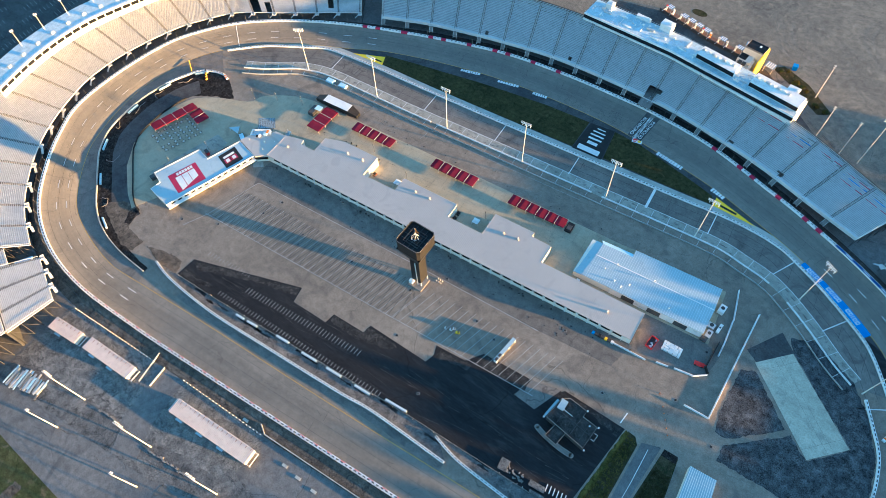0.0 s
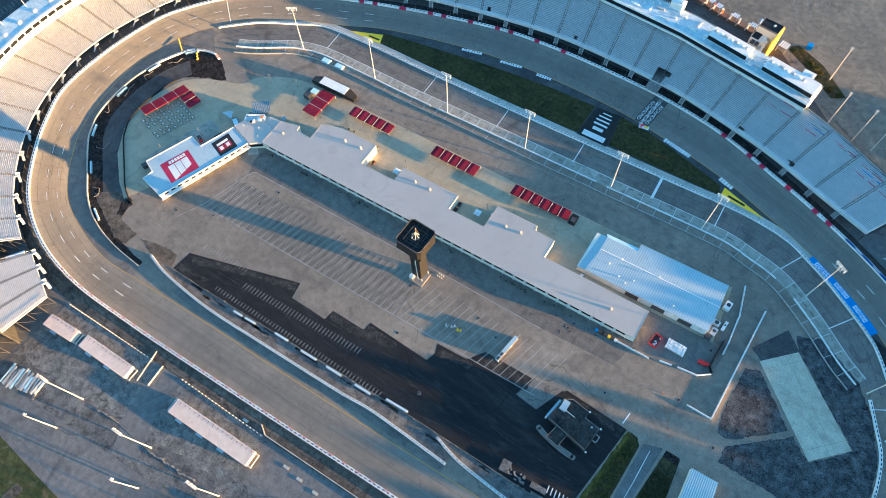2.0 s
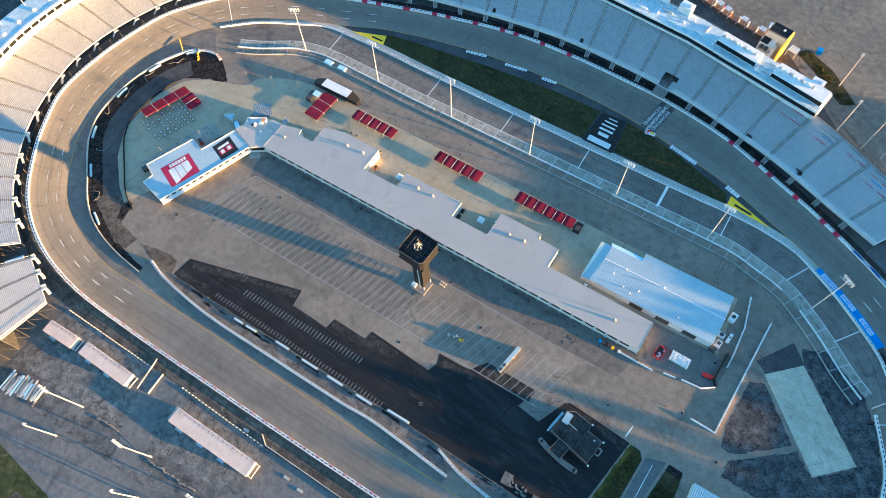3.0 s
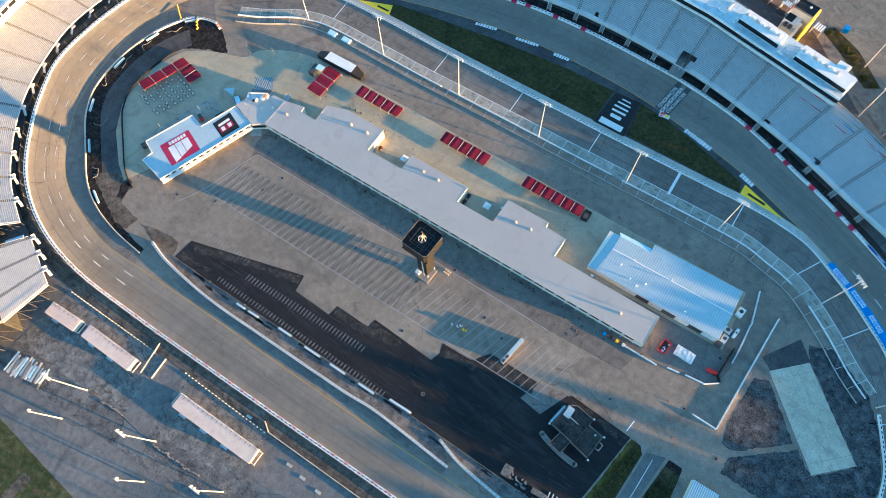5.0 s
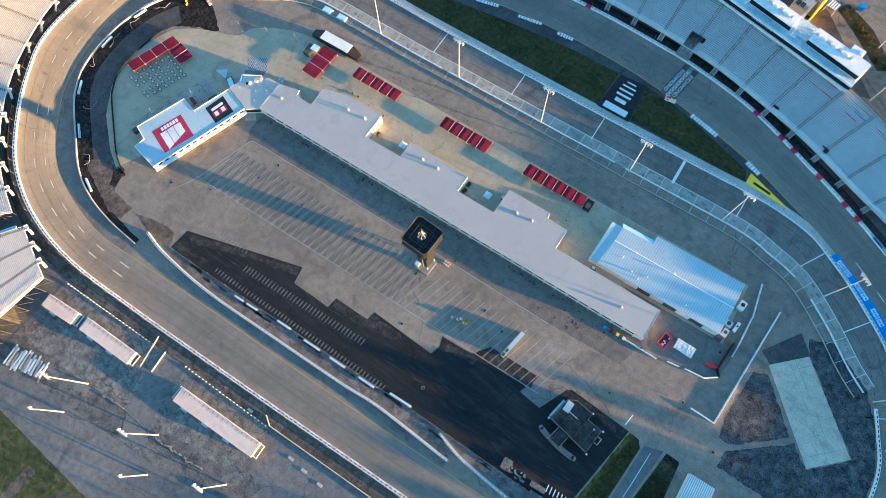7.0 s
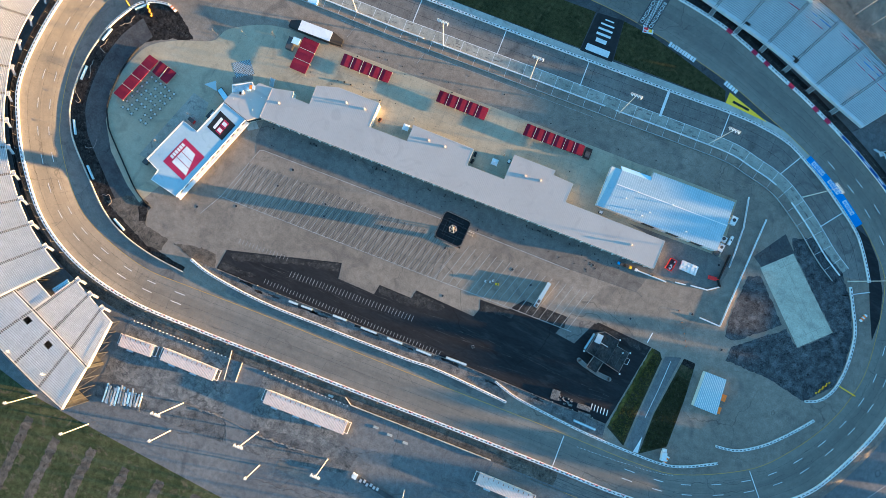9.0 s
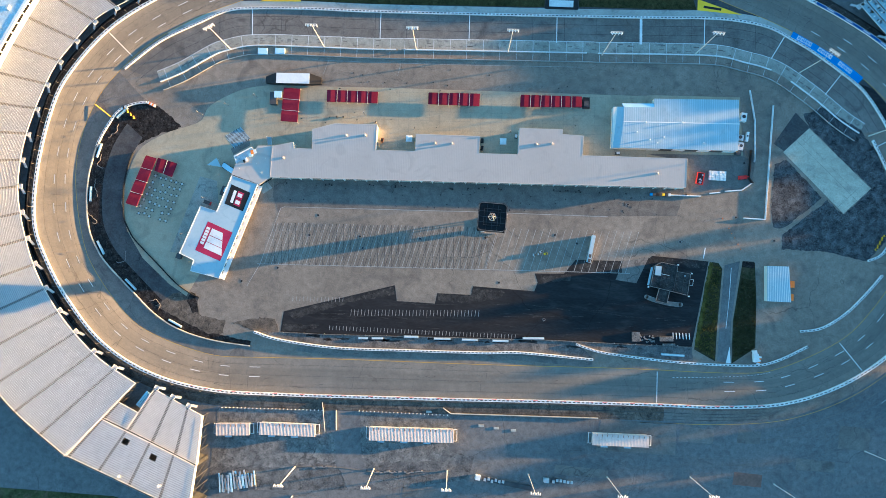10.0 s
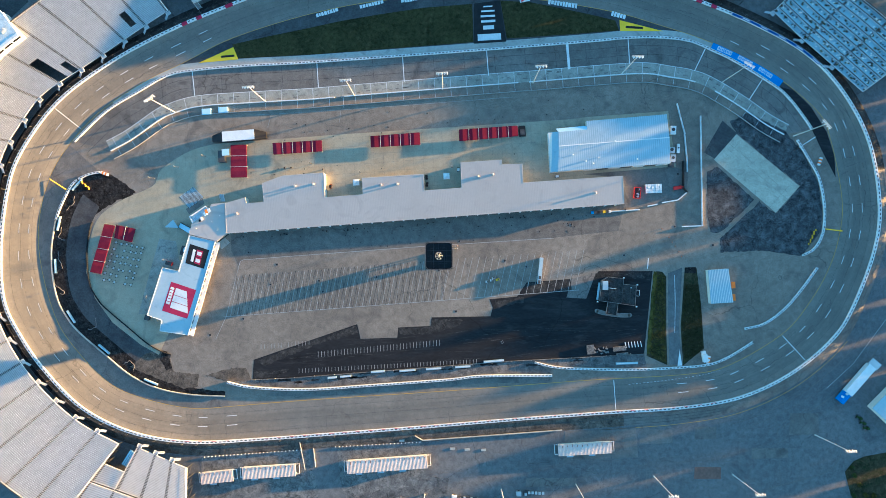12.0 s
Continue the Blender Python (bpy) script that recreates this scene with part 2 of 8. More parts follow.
M_SKYBLUE = surf("pale_blue_metal", (0.40, 0.60, 0.72), (0.5, 0.68, 0.78), 0.4, 8, 0.8, 0.03)
M_WALL = surf("cream_wall", (0.60, 0.57, 0.50), (0.7, 0.67, 0.6), 0.8, 8, 0.8, 0.05)
M_GLASS = surf("dark_glass", (0.008, 0.009, 0.011), (0.014, 0.015, 0.018), 0.2, 6, 1, 0.0, spec=0.3)
M_CANOPY = surf("red_canvas", (0.125, 0.010, 0.026), (0.165, 0.018, 0.038), 0.9, 4, 0.5, 0.03, spec=0.05, rand=0.12)
M_BENCH = surf("aluminium_bench", (0.485, 0.495, 0.503), (0.545, 0.552, 0.556), 0.55, 12, 1.0, 0.02, grit=0.1)
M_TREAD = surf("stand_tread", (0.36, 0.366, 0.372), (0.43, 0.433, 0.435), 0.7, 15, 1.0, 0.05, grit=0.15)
M_STAIR = surf("stair_tread", (0.17, 0.17, 0.172), (0.23, 0.229, 0.228), 0.8, 6, 0.8, 0.05, grit=0.2)
M_MARK = surf("roof_sign_red", (0.30, 0.016, 0.06), (0.37, 0.024, 0.075), 0.6, 6, 0.6, 0.02)
M_ORANGE = surf("orange_paint", (0.7, 0.18, 0.03), (0.8, 0.25, 0.04), 0.6, 3, 0.4, 0.02)
M_BRICK = surf("brick_paving", (0.13, 0.085, 0.07), (0.19, 0.12, 0.095), 0.9, 4, 0.5, 0.1, grit=0.2)
M_NAVY = surf("navy_board", (0.012, 0.05, 0.20), (0.018, 0.07, 0.26), 0.6, 8, 0.8, 0.03)
M_GATE = surf("gate_blue", (0.09, 0.20, 0.36), (0.12, 0.25, 0.43), 0.6, 4, 0.5, 0.02)
M_LANE = surf("garage_lane_asphalt", (0.115, 0.104, 0.093), (0.16, 0.146, 0.13), 0.9, 25, 1.3, 0.2, third=(0.098, 0.09, 0.082), crack=30, grit=0.26)
M_AISLE = surf("aisle_tread", (0.082, 0.082, 0.084), (0.12, 0.12, 0.12), 0.8, 6, 0.8, 0.05, grit=0.2)
# risers coloured dark in place of the shaded open gaps under the benches
M_RISER_SHADE = surf("stand_riser_shade", (0.12, 0.122, 0.125), (0.165, 0.166, 0.167), 0.7, 12, 1.0, 0.05, grit=0.15)
M_LOT = surf("sandy_lot_asphalt", (0.125, 0.118, 0.106), (0.20, 0.18, 0.148), 0.95, 40, 1.4, 0.3, spec=0.1, third=(0.235, 0.21, 0.17), crack=40, grit=0.3)
# ribs share the sun-warmed pink of the shed roofs
M_SHEDRIB = surf("shed_roof_rib", (0.54, 0.44, 0.39), (0.64, 0.53, 0.47), 0.7, 5, 0.8, 0.02, spec=0.1)
M_LEAF = surf("leaves", (0.03, 0.05, 0.015), (0.07, 0.09, 0.025), 0.8, 5, 0.6, 0.2)
M_BARK = surf("bark", (0.06, 0.05, 0.04), (0.1, 0.085, 0.07), 0.95, 2, 0.3, 0.4)

# ---- building tools ----


class Geo:
    """Collects faces of one mesh."""

    def __init__(self):
        self.v, self.f, self.uv = [], [], []

    def face(self, pts, uv=None):
        k = len(self.v)
        self.v += [tuple(p) for p in pts]
        self.f.append(tuple(range(k, k + len(pts))))
        self.uv.append(uv)
        return self

    def prism(self, pts, z0, z1, bottom=False):
        """A polygon drawn up from z0 to z1; z1 may be one height for each corner."""
        n = len(pts)
        area = sum(pts[i][0] * pts[(i + 1) % n][1] - pts[(i + 1) % n][0] * pts[i][1] for i in range(n))
        pts = list(pts) if area > 0 else list(pts)[::-1]
        if not isinstance(z1, (int, float)):
            z1 = list(z1) if area > 0 else list(z1)[::-1]
        else:
            z1 = [z1] * n
        top = [(p[0], p[1], z) for p, z in zip(pts, z1)]
        self.face(top)
        for i in range(n):
            j = (i + 1) % n
            self.face([(*pts[i][:2], z0), (*pts[j][:2], z0), top[j], top[i]])
        if bottom:
            self.face([(p[0], p[1], z0) for p in pts[::-1]])
        return self

    def box(self, c, s, turn=0.0, tilt=None):
        m = Matrix.Translation(c) @ Matrix.Rotation(radians(turn), 4, "Z")
        if tilt:
            m = m @ Matrix.Rotation(radians(tilt), 4, "Y")
        x, y, z = s[0] / 2, s[1] / 2, s[2] / 2
        k = len(self.v)
        self.v += [tuple(m @ Vector(p)) for p in ((-x, -y, -z), (x, -y, -z), (x, y, -z), (-x, y, -z), (-x, -y, z), (x, -y, z), (x, y, z), (-x, y, z))]
        for q in ((3, 2, 1, 0), (4, 5, 6, 7), (0, 1, 5, 4), (1, 2, 6, 5), (2, 3, 7, 6), (3, 0, 4, 7)):
            self.f.append(tuple(k + i for i in q))
            self.uv.append(None)
        return self

    def rod(self, a, b, r0, r1=None, n=6):
        a, b, r1 = Vector(a), Vector(b), r0 if r1 is None else r1
        q = (b - a).to_track_quat("Z", "Y").to_matrix()
        ring = [Vector((math.cos(2 * math.pi * i / n), math.sin(2 * math.pi * i / n), 0)) for i in range(n)]
        k = len(self.v)
        self.v += [tuple(a + q @ (p * r0)) for p in ring] + [tuple(b + q @ (p * r1)) for p in ring]
        for i in range(n):
            j = (i + 1) % n
            self.f.append((k + i, k + j, k + n + j, k + n + i))
            self.uv.append(None)
        self.f += [tuple(range(k + n - 1, k - 1, -1)), tuple(range(k + n, k + 2 * n))]
        self.uv += [None, None]
        return self

    def wall(self, path, thick, z0, z1, closed=False):
        """A wall of that thickness along a path; z0 and z1: heights, or a height for each point."""
        n = len(path)
        lo = [z0] * n if isinstance(z0, (int, float)) else z0
        hi = [z1] * n if isinstance(z1, (int, float)) else z1
        a, b = offset(path, thick / 2, closed), offset(path, -thick / 2, closed)
        for i in range(n if closed else n - 1):
            j = (i + 1) % n
            A, B, C, D = a[i], a[j], b[j], b[i]
            self.face([(*D, hi[i]), (*C, hi[j]), (*B, hi[j]), (*A, hi[i])])
            self.face([(*B, lo[j]), (*A, lo[i]), (*A, hi[i]), (*B, hi[j])])
            self.face([(*D, lo[i]), (*C, lo[j]), (*C, hi[j]), (*D, hi[i])])
        if not closed:
            self.face([(*a[0], lo[0]), (*b[0], lo[0]), (*b[0], hi[0]), (*a[0], hi[0])])
            self.face([(*b[-1], lo[-1]), (*a[-1], lo[-1]), (*a[-1], hi[-1]), (*b[-1], hi[-1])])
        return self

    def steps(self, x0, going, z0, fall, count, wide):
        """A flight of steps going down along x, one connected shell."""
        k = len(self.v)
        for i in range(count):
            for x, z in ((x0 + going * i, z0 - fall * i), (x0 + going * (i + 1), z0 - fall * i)):
                self.v += [(x, -wide / 2, z), (x, wide / 2, z)]
        for i in range(2 * count - 1):
            self.f.append((k + 2 * i, k + 2 * i + 2, k + 2 * i + 3, k + 2 * i + 1))
            self.uv.append(None)
        return self

    def mesh(self, name):
        me = bpy.data.meshes.new(name)
        me.from_pydata(self.v, [], self.f)
        if any(self.uv):
            lay = me.uv_layers.new()
            flat = [c for f, u in zip(self.f, self.uv) for p in (u or [(0, 0)] * len(f)) for c in p]
            lay.data.foreach_set("uv", flat)
        me.update()
        return me

    def ob(self, name, mat, parent=None, label="", category="", group="", kind="", at=None):
        me = self.mesh(name)
        me.materials.append(mat)
        o = new(name, me)
        if at is not None:
            o.matrix_basis = at
        if parent is not None:
            o.parent = parent
        return tagged(o, label, category, group, kind)


def part_on(mesh, name, parent, m=None, label=""):
    """One more object on a mesh that is already built, as a part of parent."""
    o = new(name, mesh)
    o.parent = parent
    if m is not None:
        o.matrix_basis = m
    return tagged(o, label)


def holder(name, label, category, at=(0, 0, 0), turn=0.0, group="", kind=""):
    e = new(name)
    e.matrix_basis = pose(*at, 0, 0, turn)
    return tagged(e, label, category, group, kind)


def offset(path, by, closed=False):
    """The path moved to its left by some metres."""
    out, n = [], len(path)
    for i in range(n):
        a = Vector(path[i - 1] if closed or i else path[i])[:2]
        b = Vector(path[(i + 1) % n] if closed or i < n - 1 else path[i])[:2]
        t = Vector((b[0] - a[0], b[1] - a[1]))
        t = t.normalized() if t.length else Vector((1, 0))
        out.append((path[i][0] - t.y * by, path[i][1] + t.x * by))
    return out


def smooth(pts, step=4.0, closed=False):
    """Catmull-Rom through the points, then points about step metres apart."""
    n, dense = len(pts), []
    for i in range(n if closed else n - 1):
        p = [Vector(pts[(i + k) % n] if closed else pts[max(0, min(n - 1, i + k))]) for k in (-1, 0, 1, 2)]
        for s in range(16):
            t = s / 16
            q = 0.5 * (2 * p[1] + (p[2] - p[0]) * t + (2 * p[0] - 5 * p[1] + 4 * p[2] - p[3]) * t * t + (3 * p[1] - p[0] - 3 * p[2] + p[3]) * t**3)
            dense.append(tuple(q))
    dense.append(tuple(pts[0] if closed else pts[-1]))
    d = np.array(dense, float)
    s = np.r_[0, np.cumsum(np.hypot(*np.diff(d[:, :2], axis=0).T))]
    k = max(2, round(s[-1] / step))
    at = np.linspace(0, s[-1], k + 1)
    out = np.stack([np.interp(at, s, d[:, c]) for c in range(d.shape[1])], 1)
    return [tuple(map(float, q)) for q in (out[:-1] if closed else out)]


def along(path, s):
    """The place and the heading in degrees at s metres along a path."""
    d = np.array([p[:2] for p in path], float)
    g = np.r_[0, np.cumsum(np.hypot(*np.diff(d, axis=0).T))]
    i = int(min(max(np.searchsorted(g, s) - 1, 0), len(d) - 2))
    t = (s - g[i]) / max(g[i + 1] - g[i], 1e-6)
    v = d[i + 1] - d[i]
    q = d[i] + t * v
    return float(q[0]), float(q[1]), math.degrees(math.atan2(v[1], v[0])), float(g[-1])


def ragged(pts, amp=0.9, step=1.6, seed=1, closed=True):
    """An outline with its edges broken up, as spilled or worn ground has them."""
    r, out = random.Random(seed), []
    for i in range(len(pts) if closed else len(pts) - 1):
        a, b = Vector(pts[i]), Vector(pts[(i + 1) % len(pts)])
        k = max(1, int((b - a).length / step))
        for q in range(k):
            p = a.lerp(b, q / k)
            out.append((p.x + r.uniform(-amp, amp), p.y + r.uniform(-amp, amp)))
    return out


def sheet(name, pts, z, mat, label, category="pavement", kind="structure", deep=0.3):
    return Geo().prism(pts, z - deep, z).ob(name, mat, None, label, category, "", kind)


# ---- ground ----
GZ = -0.10
g = Geo()
g.face([(-1500, -1500, GZ), (1500, -1500, GZ), (1500, 1500, GZ), (-1500, 1500, GZ)])
g.ob("ground", M_GROUND, None, "worn grey asphalt lots round the speedway", "ground", "", "structure")

# ---- racing surface ----
OUTER = [(-118, 135), (-150, 121), (-183, 103), (-212, 81), (-232, 53), (-239, 31), (-242, 1), (-240, -27), (-231, -46), (-217, -65.5), (-196, -86), (-169, -99), (-137, -104.5), (-98, -103.3), (-60, -100.6), (-11, -96.8), (41, -92.5), (95, -88.5), (130, -85.7), (161, -80), (189, -67), (212, -48), (223.5, -30), (235, 0), (238, 25), (233, 58), (219, 86), (200, 106.5), (174, 122), (141, 136.6), (121, 144), (84, 156.3), (48, 161.3), (24, 161.8), (-13, 160.7), (-53, 156), (-93, 144.5)]
INNER = [(-119, 118), (-144, 105), (-164.5, 95.4), (-192, 77), (-212, 54), (-220, 38), (-224, 22), (-225, 4.5), (-222.5, -12), (-217.5, -30), (-209.5, -47), (-188, -71), (-169, -81), (-140, -87.5), (-118, -86.5), (-75, -83), (3.6, -77.8), (77, -72.2), (134.6, -68.7), (157.6, -64), (188, -46.4), (203, -29), (213, -12), (219, 5), (221.5, 27), (214.5, 65), (205.4, 80), (180, 100), (147.7, 116.2), (121.6, 125), (98, 132.2), (66, 138), (32.5, 142), (-1, 142), (-42, 138.5), (-80, 130.5)]
OUT = smooth(OUTER, 4.0, True)
dense_in = np.array(smooth(INNER, 0.5, True))
INN = [tuple(map(float, dense_in[np.argmin(np.hypot(*(dense_in - np.array(p)).T))])) for p in OUT]
for _ in range(3):
    INN = [tuple((np.array(INN[i - 1]) + 2 * np.array(INN[i]) + np.array(INN[(i + 1) % len(INN)])) / 4) for i in range(len(INN))]


def rise(x, y):
    """Height of the surface's outer edge: steep in the turns, less on the front, nearly flat on the back."""
    t = min(max((abs(x) - 80) / 95, 0), 1)
    t = t * t * (3 - 2 * t)
    return (2.3 if y > 0 else 0.7) * (1 - t) + 4.4 * t


RISE = [rise(*p) for p in OUT]


def on_track(i, v, up=0.0):
    """A place on the racing surface: station i, v from the inner line (0) to the wall (1)."""
    n = len(OUT)
    k, t = int(math.floor(i)) % n, i - math.floor(i)
    j = (k + 1) % n
    a = [INN[k][c] * (1 - t) + INN[j][c] * t for c in (0, 1)]
    b = [OUT[k][c] * (1 - t) + OUT[j][c] * t for c in (0, 1)]
    z = (RISE[k] * (1 - t) + RISE[j] * t) * v
    return (a[0] + (b[0] - a[0]) * v, a[1] + (b[1] - a[1]) * v, z + up + 0.06 * min(1, v + 0.2))


g, n = Geo(), len(OUT)
for i in range(n):
    for k in range(4):
        v0, v1 = k / 4, (k + 1) / 4
        g.face([on_track(i, v0), on_track(i, v1), on_track(i + 1, v1), on_track(i + 1, v0)][::-1],
               [(i * 4.0, v0 * 18), (i * 4.0, v1 * 18), (i * 4.0 + 4, v1 * 18), (i * 4.0 + 4, v0 * 18)][::-1])
g.ob("racetrack", M_TRACK, None, "banked grey asphalt oval racing surface with tyre marks", "racetrack", "", "structure")
outer_foot = offset(OUT, -9.0, True)
for where in ("back", "corner", "stands"):
    g = Geo()
    for i in range(n):
        j = (i + 1) % n
        x, y = OUT[i]
        here = "back" if y < -70 and x < 96 else "corner" if x > 90 and y < 40 else "stands"
        if here == where:
            g.face([(*OUT[i], RISE[i] + 0.05), (*OUT[j], RISE[j] + 0.05), (*outer_foot[j], GZ), (*outer_foot[i], GZ)])
    g.ob("embankment", {"back": M_BANK, "corner": M_PIT, "stands": M_WALK}[where], None, {"back": "bare dirt bank behind the back wall", "corner": "asphalt bank falling away outside the track wall", "stands": "dark paved walk falling away outside the track wall"}[where], "bank", "", "structure")
# ---- infield pavements ----
Geo().prism(INN, GZ, 0.0).ob("infield", M_FIELD, None, "flat worn asphalt infield inside the oval", "pavement", "", "structure")
IN_WEST = smooth([(-190.7, 43.7), (-197.5, 42.2), (-205, 37.8), (-210, 29.7), (-214.2, 19.5), (-216.5, 7.9), (-217.2, -2.5), (-216, -17), (-213, -28.7), (-208, -37.3), (-202, -44.8), (-186.5, -58), (-172, -69.5), (-157, -76.4), (-139.5, -79.8), (-120, -80.7)], 3)
IN_BACK = smooth([(-118.5, -73), (-104.6, -75.8), (-75, -76.9), (-40, -74.7), (3.6, -71.5), (22.4, -69.5), (60.8, -69.2)], 3)
IN_SOUTH = smooth([(51.4, -62.1), (64.3, -64.9), (85, -65.8), (105.5, -66), (127, -65.1), (146, -63.4), (157.5, -59.3), (171.2, -51)], 3)
IN_EAST = smooth([(166.9, -43.5), (177.8, -40.7), (189.4, -32.1), (199.4, -20.5), (206.9, -10.1)], 3)
IN_NEAST = smooth([(199, -3.2), (205.6, 0.5), (210, 8.4), (211.4, 18.6), (210.6, 30), (208.2, 40.4), (203.2, 49.8), (196.9, 60.6)], 3)

# dark strip between the yellow line and the inner wall in the west turn
ring = [p for p in INN if p[0] < -116 and -90 < p[1] < 60]
ring.sort(key=lambda p: -math.atan2(p[1], -p[0] - 60))
sheet("apron", ring + IN_WEST[::-1], 0.02, M_PIT, "dark asphalt apron along the foot of the banking")
inn = offset(IN_WEST, 9.5)
sheet("mulch_bank", IN_WEST[2:] + ragged([(-120, -78.5), (-128, -77.5), (-138, -76), (-150, -72)] + inn[11:-9][::-1] + [(-194.8, 19), (-180, 28.5), (-176, 28.3), (-170.7, 32.6), (-178, 38), (-185.5, 43.2)], 0.4, 1.3, 5, False) + [(-190, 44)], 0.03, M_MULCH, "dark mulch and dirt inside the turn's inner wall", "soil")
# lane given the dark apron tone to stand for the shade on it
sheet("service_lane", offset(IN_WEST, 8.0)[6:-12] + offset(IN_WEST, 19.5)[6:-12][::-1], 0.045, M_APRON, "narrow grey service lane beside the patio, darkened for its shade")
sheet("dirt_corner", ragged([(-152.1, -56.4), (-148.4, -67.4), (-134.7, -68.9), (-135.2, -75.7), (-142.6, -76.7), (-156.2, -71.5), (-173, -64.8), (-164, -57), (-155.3, -55.4)], 0.35, 1.2, 8), 0.05, M_BANK, "brown dirt corner with tyre marks", "soil")
sheet("dirt_corner", ragged([(-131.1, -69.5), (-116.4, -65.3), (-108.6, -64.8), (-106.2, -69.5), (-106.2, -72.2), (-119.5, -72.4)], 0.4, 1.2, 12), 0.05, M_BANK, "brown dirt beside the black car park", "soil")
sheet("mulch_edge", ragged([(-154.8, -55.6), (-152.3, -56.4), (-149.5, -65.5), (-152.5, -66.5), (-156.5, -60)], 0.3, 1.0, 9), 0.065, M_MULCH, "dark spilled mulch", "soil")
sheet("apron", [(187.5, 90.5), (193.6, 83.6), (200.7, 74), (205, 67), (210.5, 55), (218, 40), (217.4, 52), (213.5, 65), (205, 79), (196, 88)], 0.05, M_NEW, "black asphalt wedge beside the yellow line")
PATIO = smooth([(-198, -12), (-196.5, 3), (-191.5, 18), (-178.6, 28), (-161, 36), (-156.5, 45), (-142, 54.7), (-129, 58.8), (-118, 60)], 3)
sheet("patio", PATIO + [(-57, 64.5), (72, 72.6), (81, 73.8), (126, 77), (130, 46), (-118, 11), (-128, 3), (-152, -47), (-157, -58), (-167, -52.5), (-183, -40), (-193, -26.5)], 0.06, M_PATIO, "pale greenish concrete patio of the garage area")
sheet("drive_slab", [(79, 42), (128, 46), (137, 44), (135.5, 31), (122, 25.5), (101, 23.5), (99.5, 40)], 0.09, M_PIT, "dark asphalt yard beside the garage")
sheet("paved_lot", [(-104.2, -60.7), (-46.8, -41), (-44.9, -49.2), (-24.6, -48.5), (-24, -42.9), (-6.1, -42), (-5.5, -37.3), (27, -36.7), (28.3, -32), (26.4, -27.3), (41.8, -25.8), (47.1, -18), (71.5, -16.1), (72.1, -22.7), (77, -23), (87, -11.8), (116.7, -11.8), (111.7, -57.3), (37, -61.3), (-83.8, -70.6), (-104.8, -71.6)], 0.03, M_NEW, "freshly sealed black asphalt car park")
for k, q in enumerate(([(-103, -61.2), (-47.5, -41.8), (-46.4, -46), (-70, -52.5), (-98, -64)], [(-23.5, -43.6), (-6.3, -42.4), (-5.6, -38.2), (12, -38.2), (10, -42), (-6, -46.5), (-23, -47)], [(29, -33), (29.5, -28.2), (46, -26), (45.5, -29), (34, -31)], [(83, -13), (116, -12.4), (115, -17), (100, -14.2), (84, -16.5)], [(-104, -71), (-90, -70.2), (-84, -66), (-98, -66.5), (-104, -67)])):
    sheet("scuffed_edge", ragged(q, 0.5, 1.2, 70 + k), 0.0345, M_WALK, "scuffed brown-black margin of the car park", deep=0.003)
sheet("old_asphalt", ragged([(47.3, -18.4), (71.3, -16.4), (71.9, -22.6), (45.5, -25.4)], 0.25, 1.0, 23), 0.05, M_WALK, "rough brown-black asphalt under the stalls")
sheet("garage_lane", [(-117, 9.6), (100, 25.3), (101, 23.4), (98, 10.6), (62, 6.7), (-10.4, 2.2), (-57, -1.2), (-109.5, -5.0), (-111.5, -5.8), (-113, -8.5), (-117, 0)], 0.035, M_LANE, "dark asphalt lane along the garage doors")
sheet("concrete_patch", [(72.3, -16), (85.5, -12.5), (80, -27), (69, -26.4)], 0.045, M_PIT, "grey asphalt patch beside the stalls")
sheet("concrete_patch", [(-46.6, -41.2), (-44.7, -49), (-24.7, -48.3), (-24.2, -43.1), (-24.2, -38), (-45.5, -40.5)], 0.045, M_FIELD, "tan asphalt patch cut into the black asphalt")
# verge of dirt between the black car park and the back wall
sheet("verge", [(-104.8, -71.7), (-83.8, -70.7), (37, -61.4), (111.7, -57.4), (113, -64.5)] + [p for p in offset(IN_SOUTH, 1.0)[::-1] if p[0] < 112] + offset(IN_BACK, 0.8)[::-1], 0.02, M_GRAVEL, "strip of dirt and rubble behind the inner wall", "soil")
# cracked strip whose darker tone also paints the wall's shadow
sheet("worn_pit_lane", offset(IN_BACK, -0.6)[8:] + offset(IN_BACK, -4.2)[8:][::-1], 0.02, M_PIT, "cracked asphalt strip, darkened for the inner wall's shadow")
# tri-oval, pit road, pit stalls
PIT = smooth([(-204.9, 61), (-187.6, 77.5), (-168.6, 89.2), (-152.4, 98), (-134.8, 101), (-108.4, 103.1), (-75.6, 104.7), (-18.2, 108.6), (27.2, 111.8), (86, 116.3), (99.5, 117.6), (118.3, 118.2), (137.2, 116.2), (150.3, 110.8), (164.7, 103.5), (185.6, 90.2), (193.4, 82.9), (200.5, 73.4), (204.8, 66.8)], 3)
BOX = smooth([(-184.6, 55.6), (-172.8, 62), (-158.2, 72.3), (-150.9, 76), (-134.7, 80.4), (-99.5, 82.7), (-75.5, 84), (-54.7, 85.6), (-48.9, 86.1), (40.2, 92.9), (48.9, 93.4), (85.9, 96.4), (112.4, 97.9), (126.9, 95.9), (137.8, 94), (147.9, 90.2), (164.5, 80.1), (178.9, 69.8), (189.6, 63.7)], 3)
front = [p for p in INN if p[1] > 60 and not (p[0] < -200)]
front.sort(key=lambda p: p[0])
sheet("front_apron", [p for p in front if -160 < p[0] < 200] + [p for p in PIT[::-1] if -160 < p[0] < 190], 0.02, M_APRON, "dark asphalt apron of the front straight")
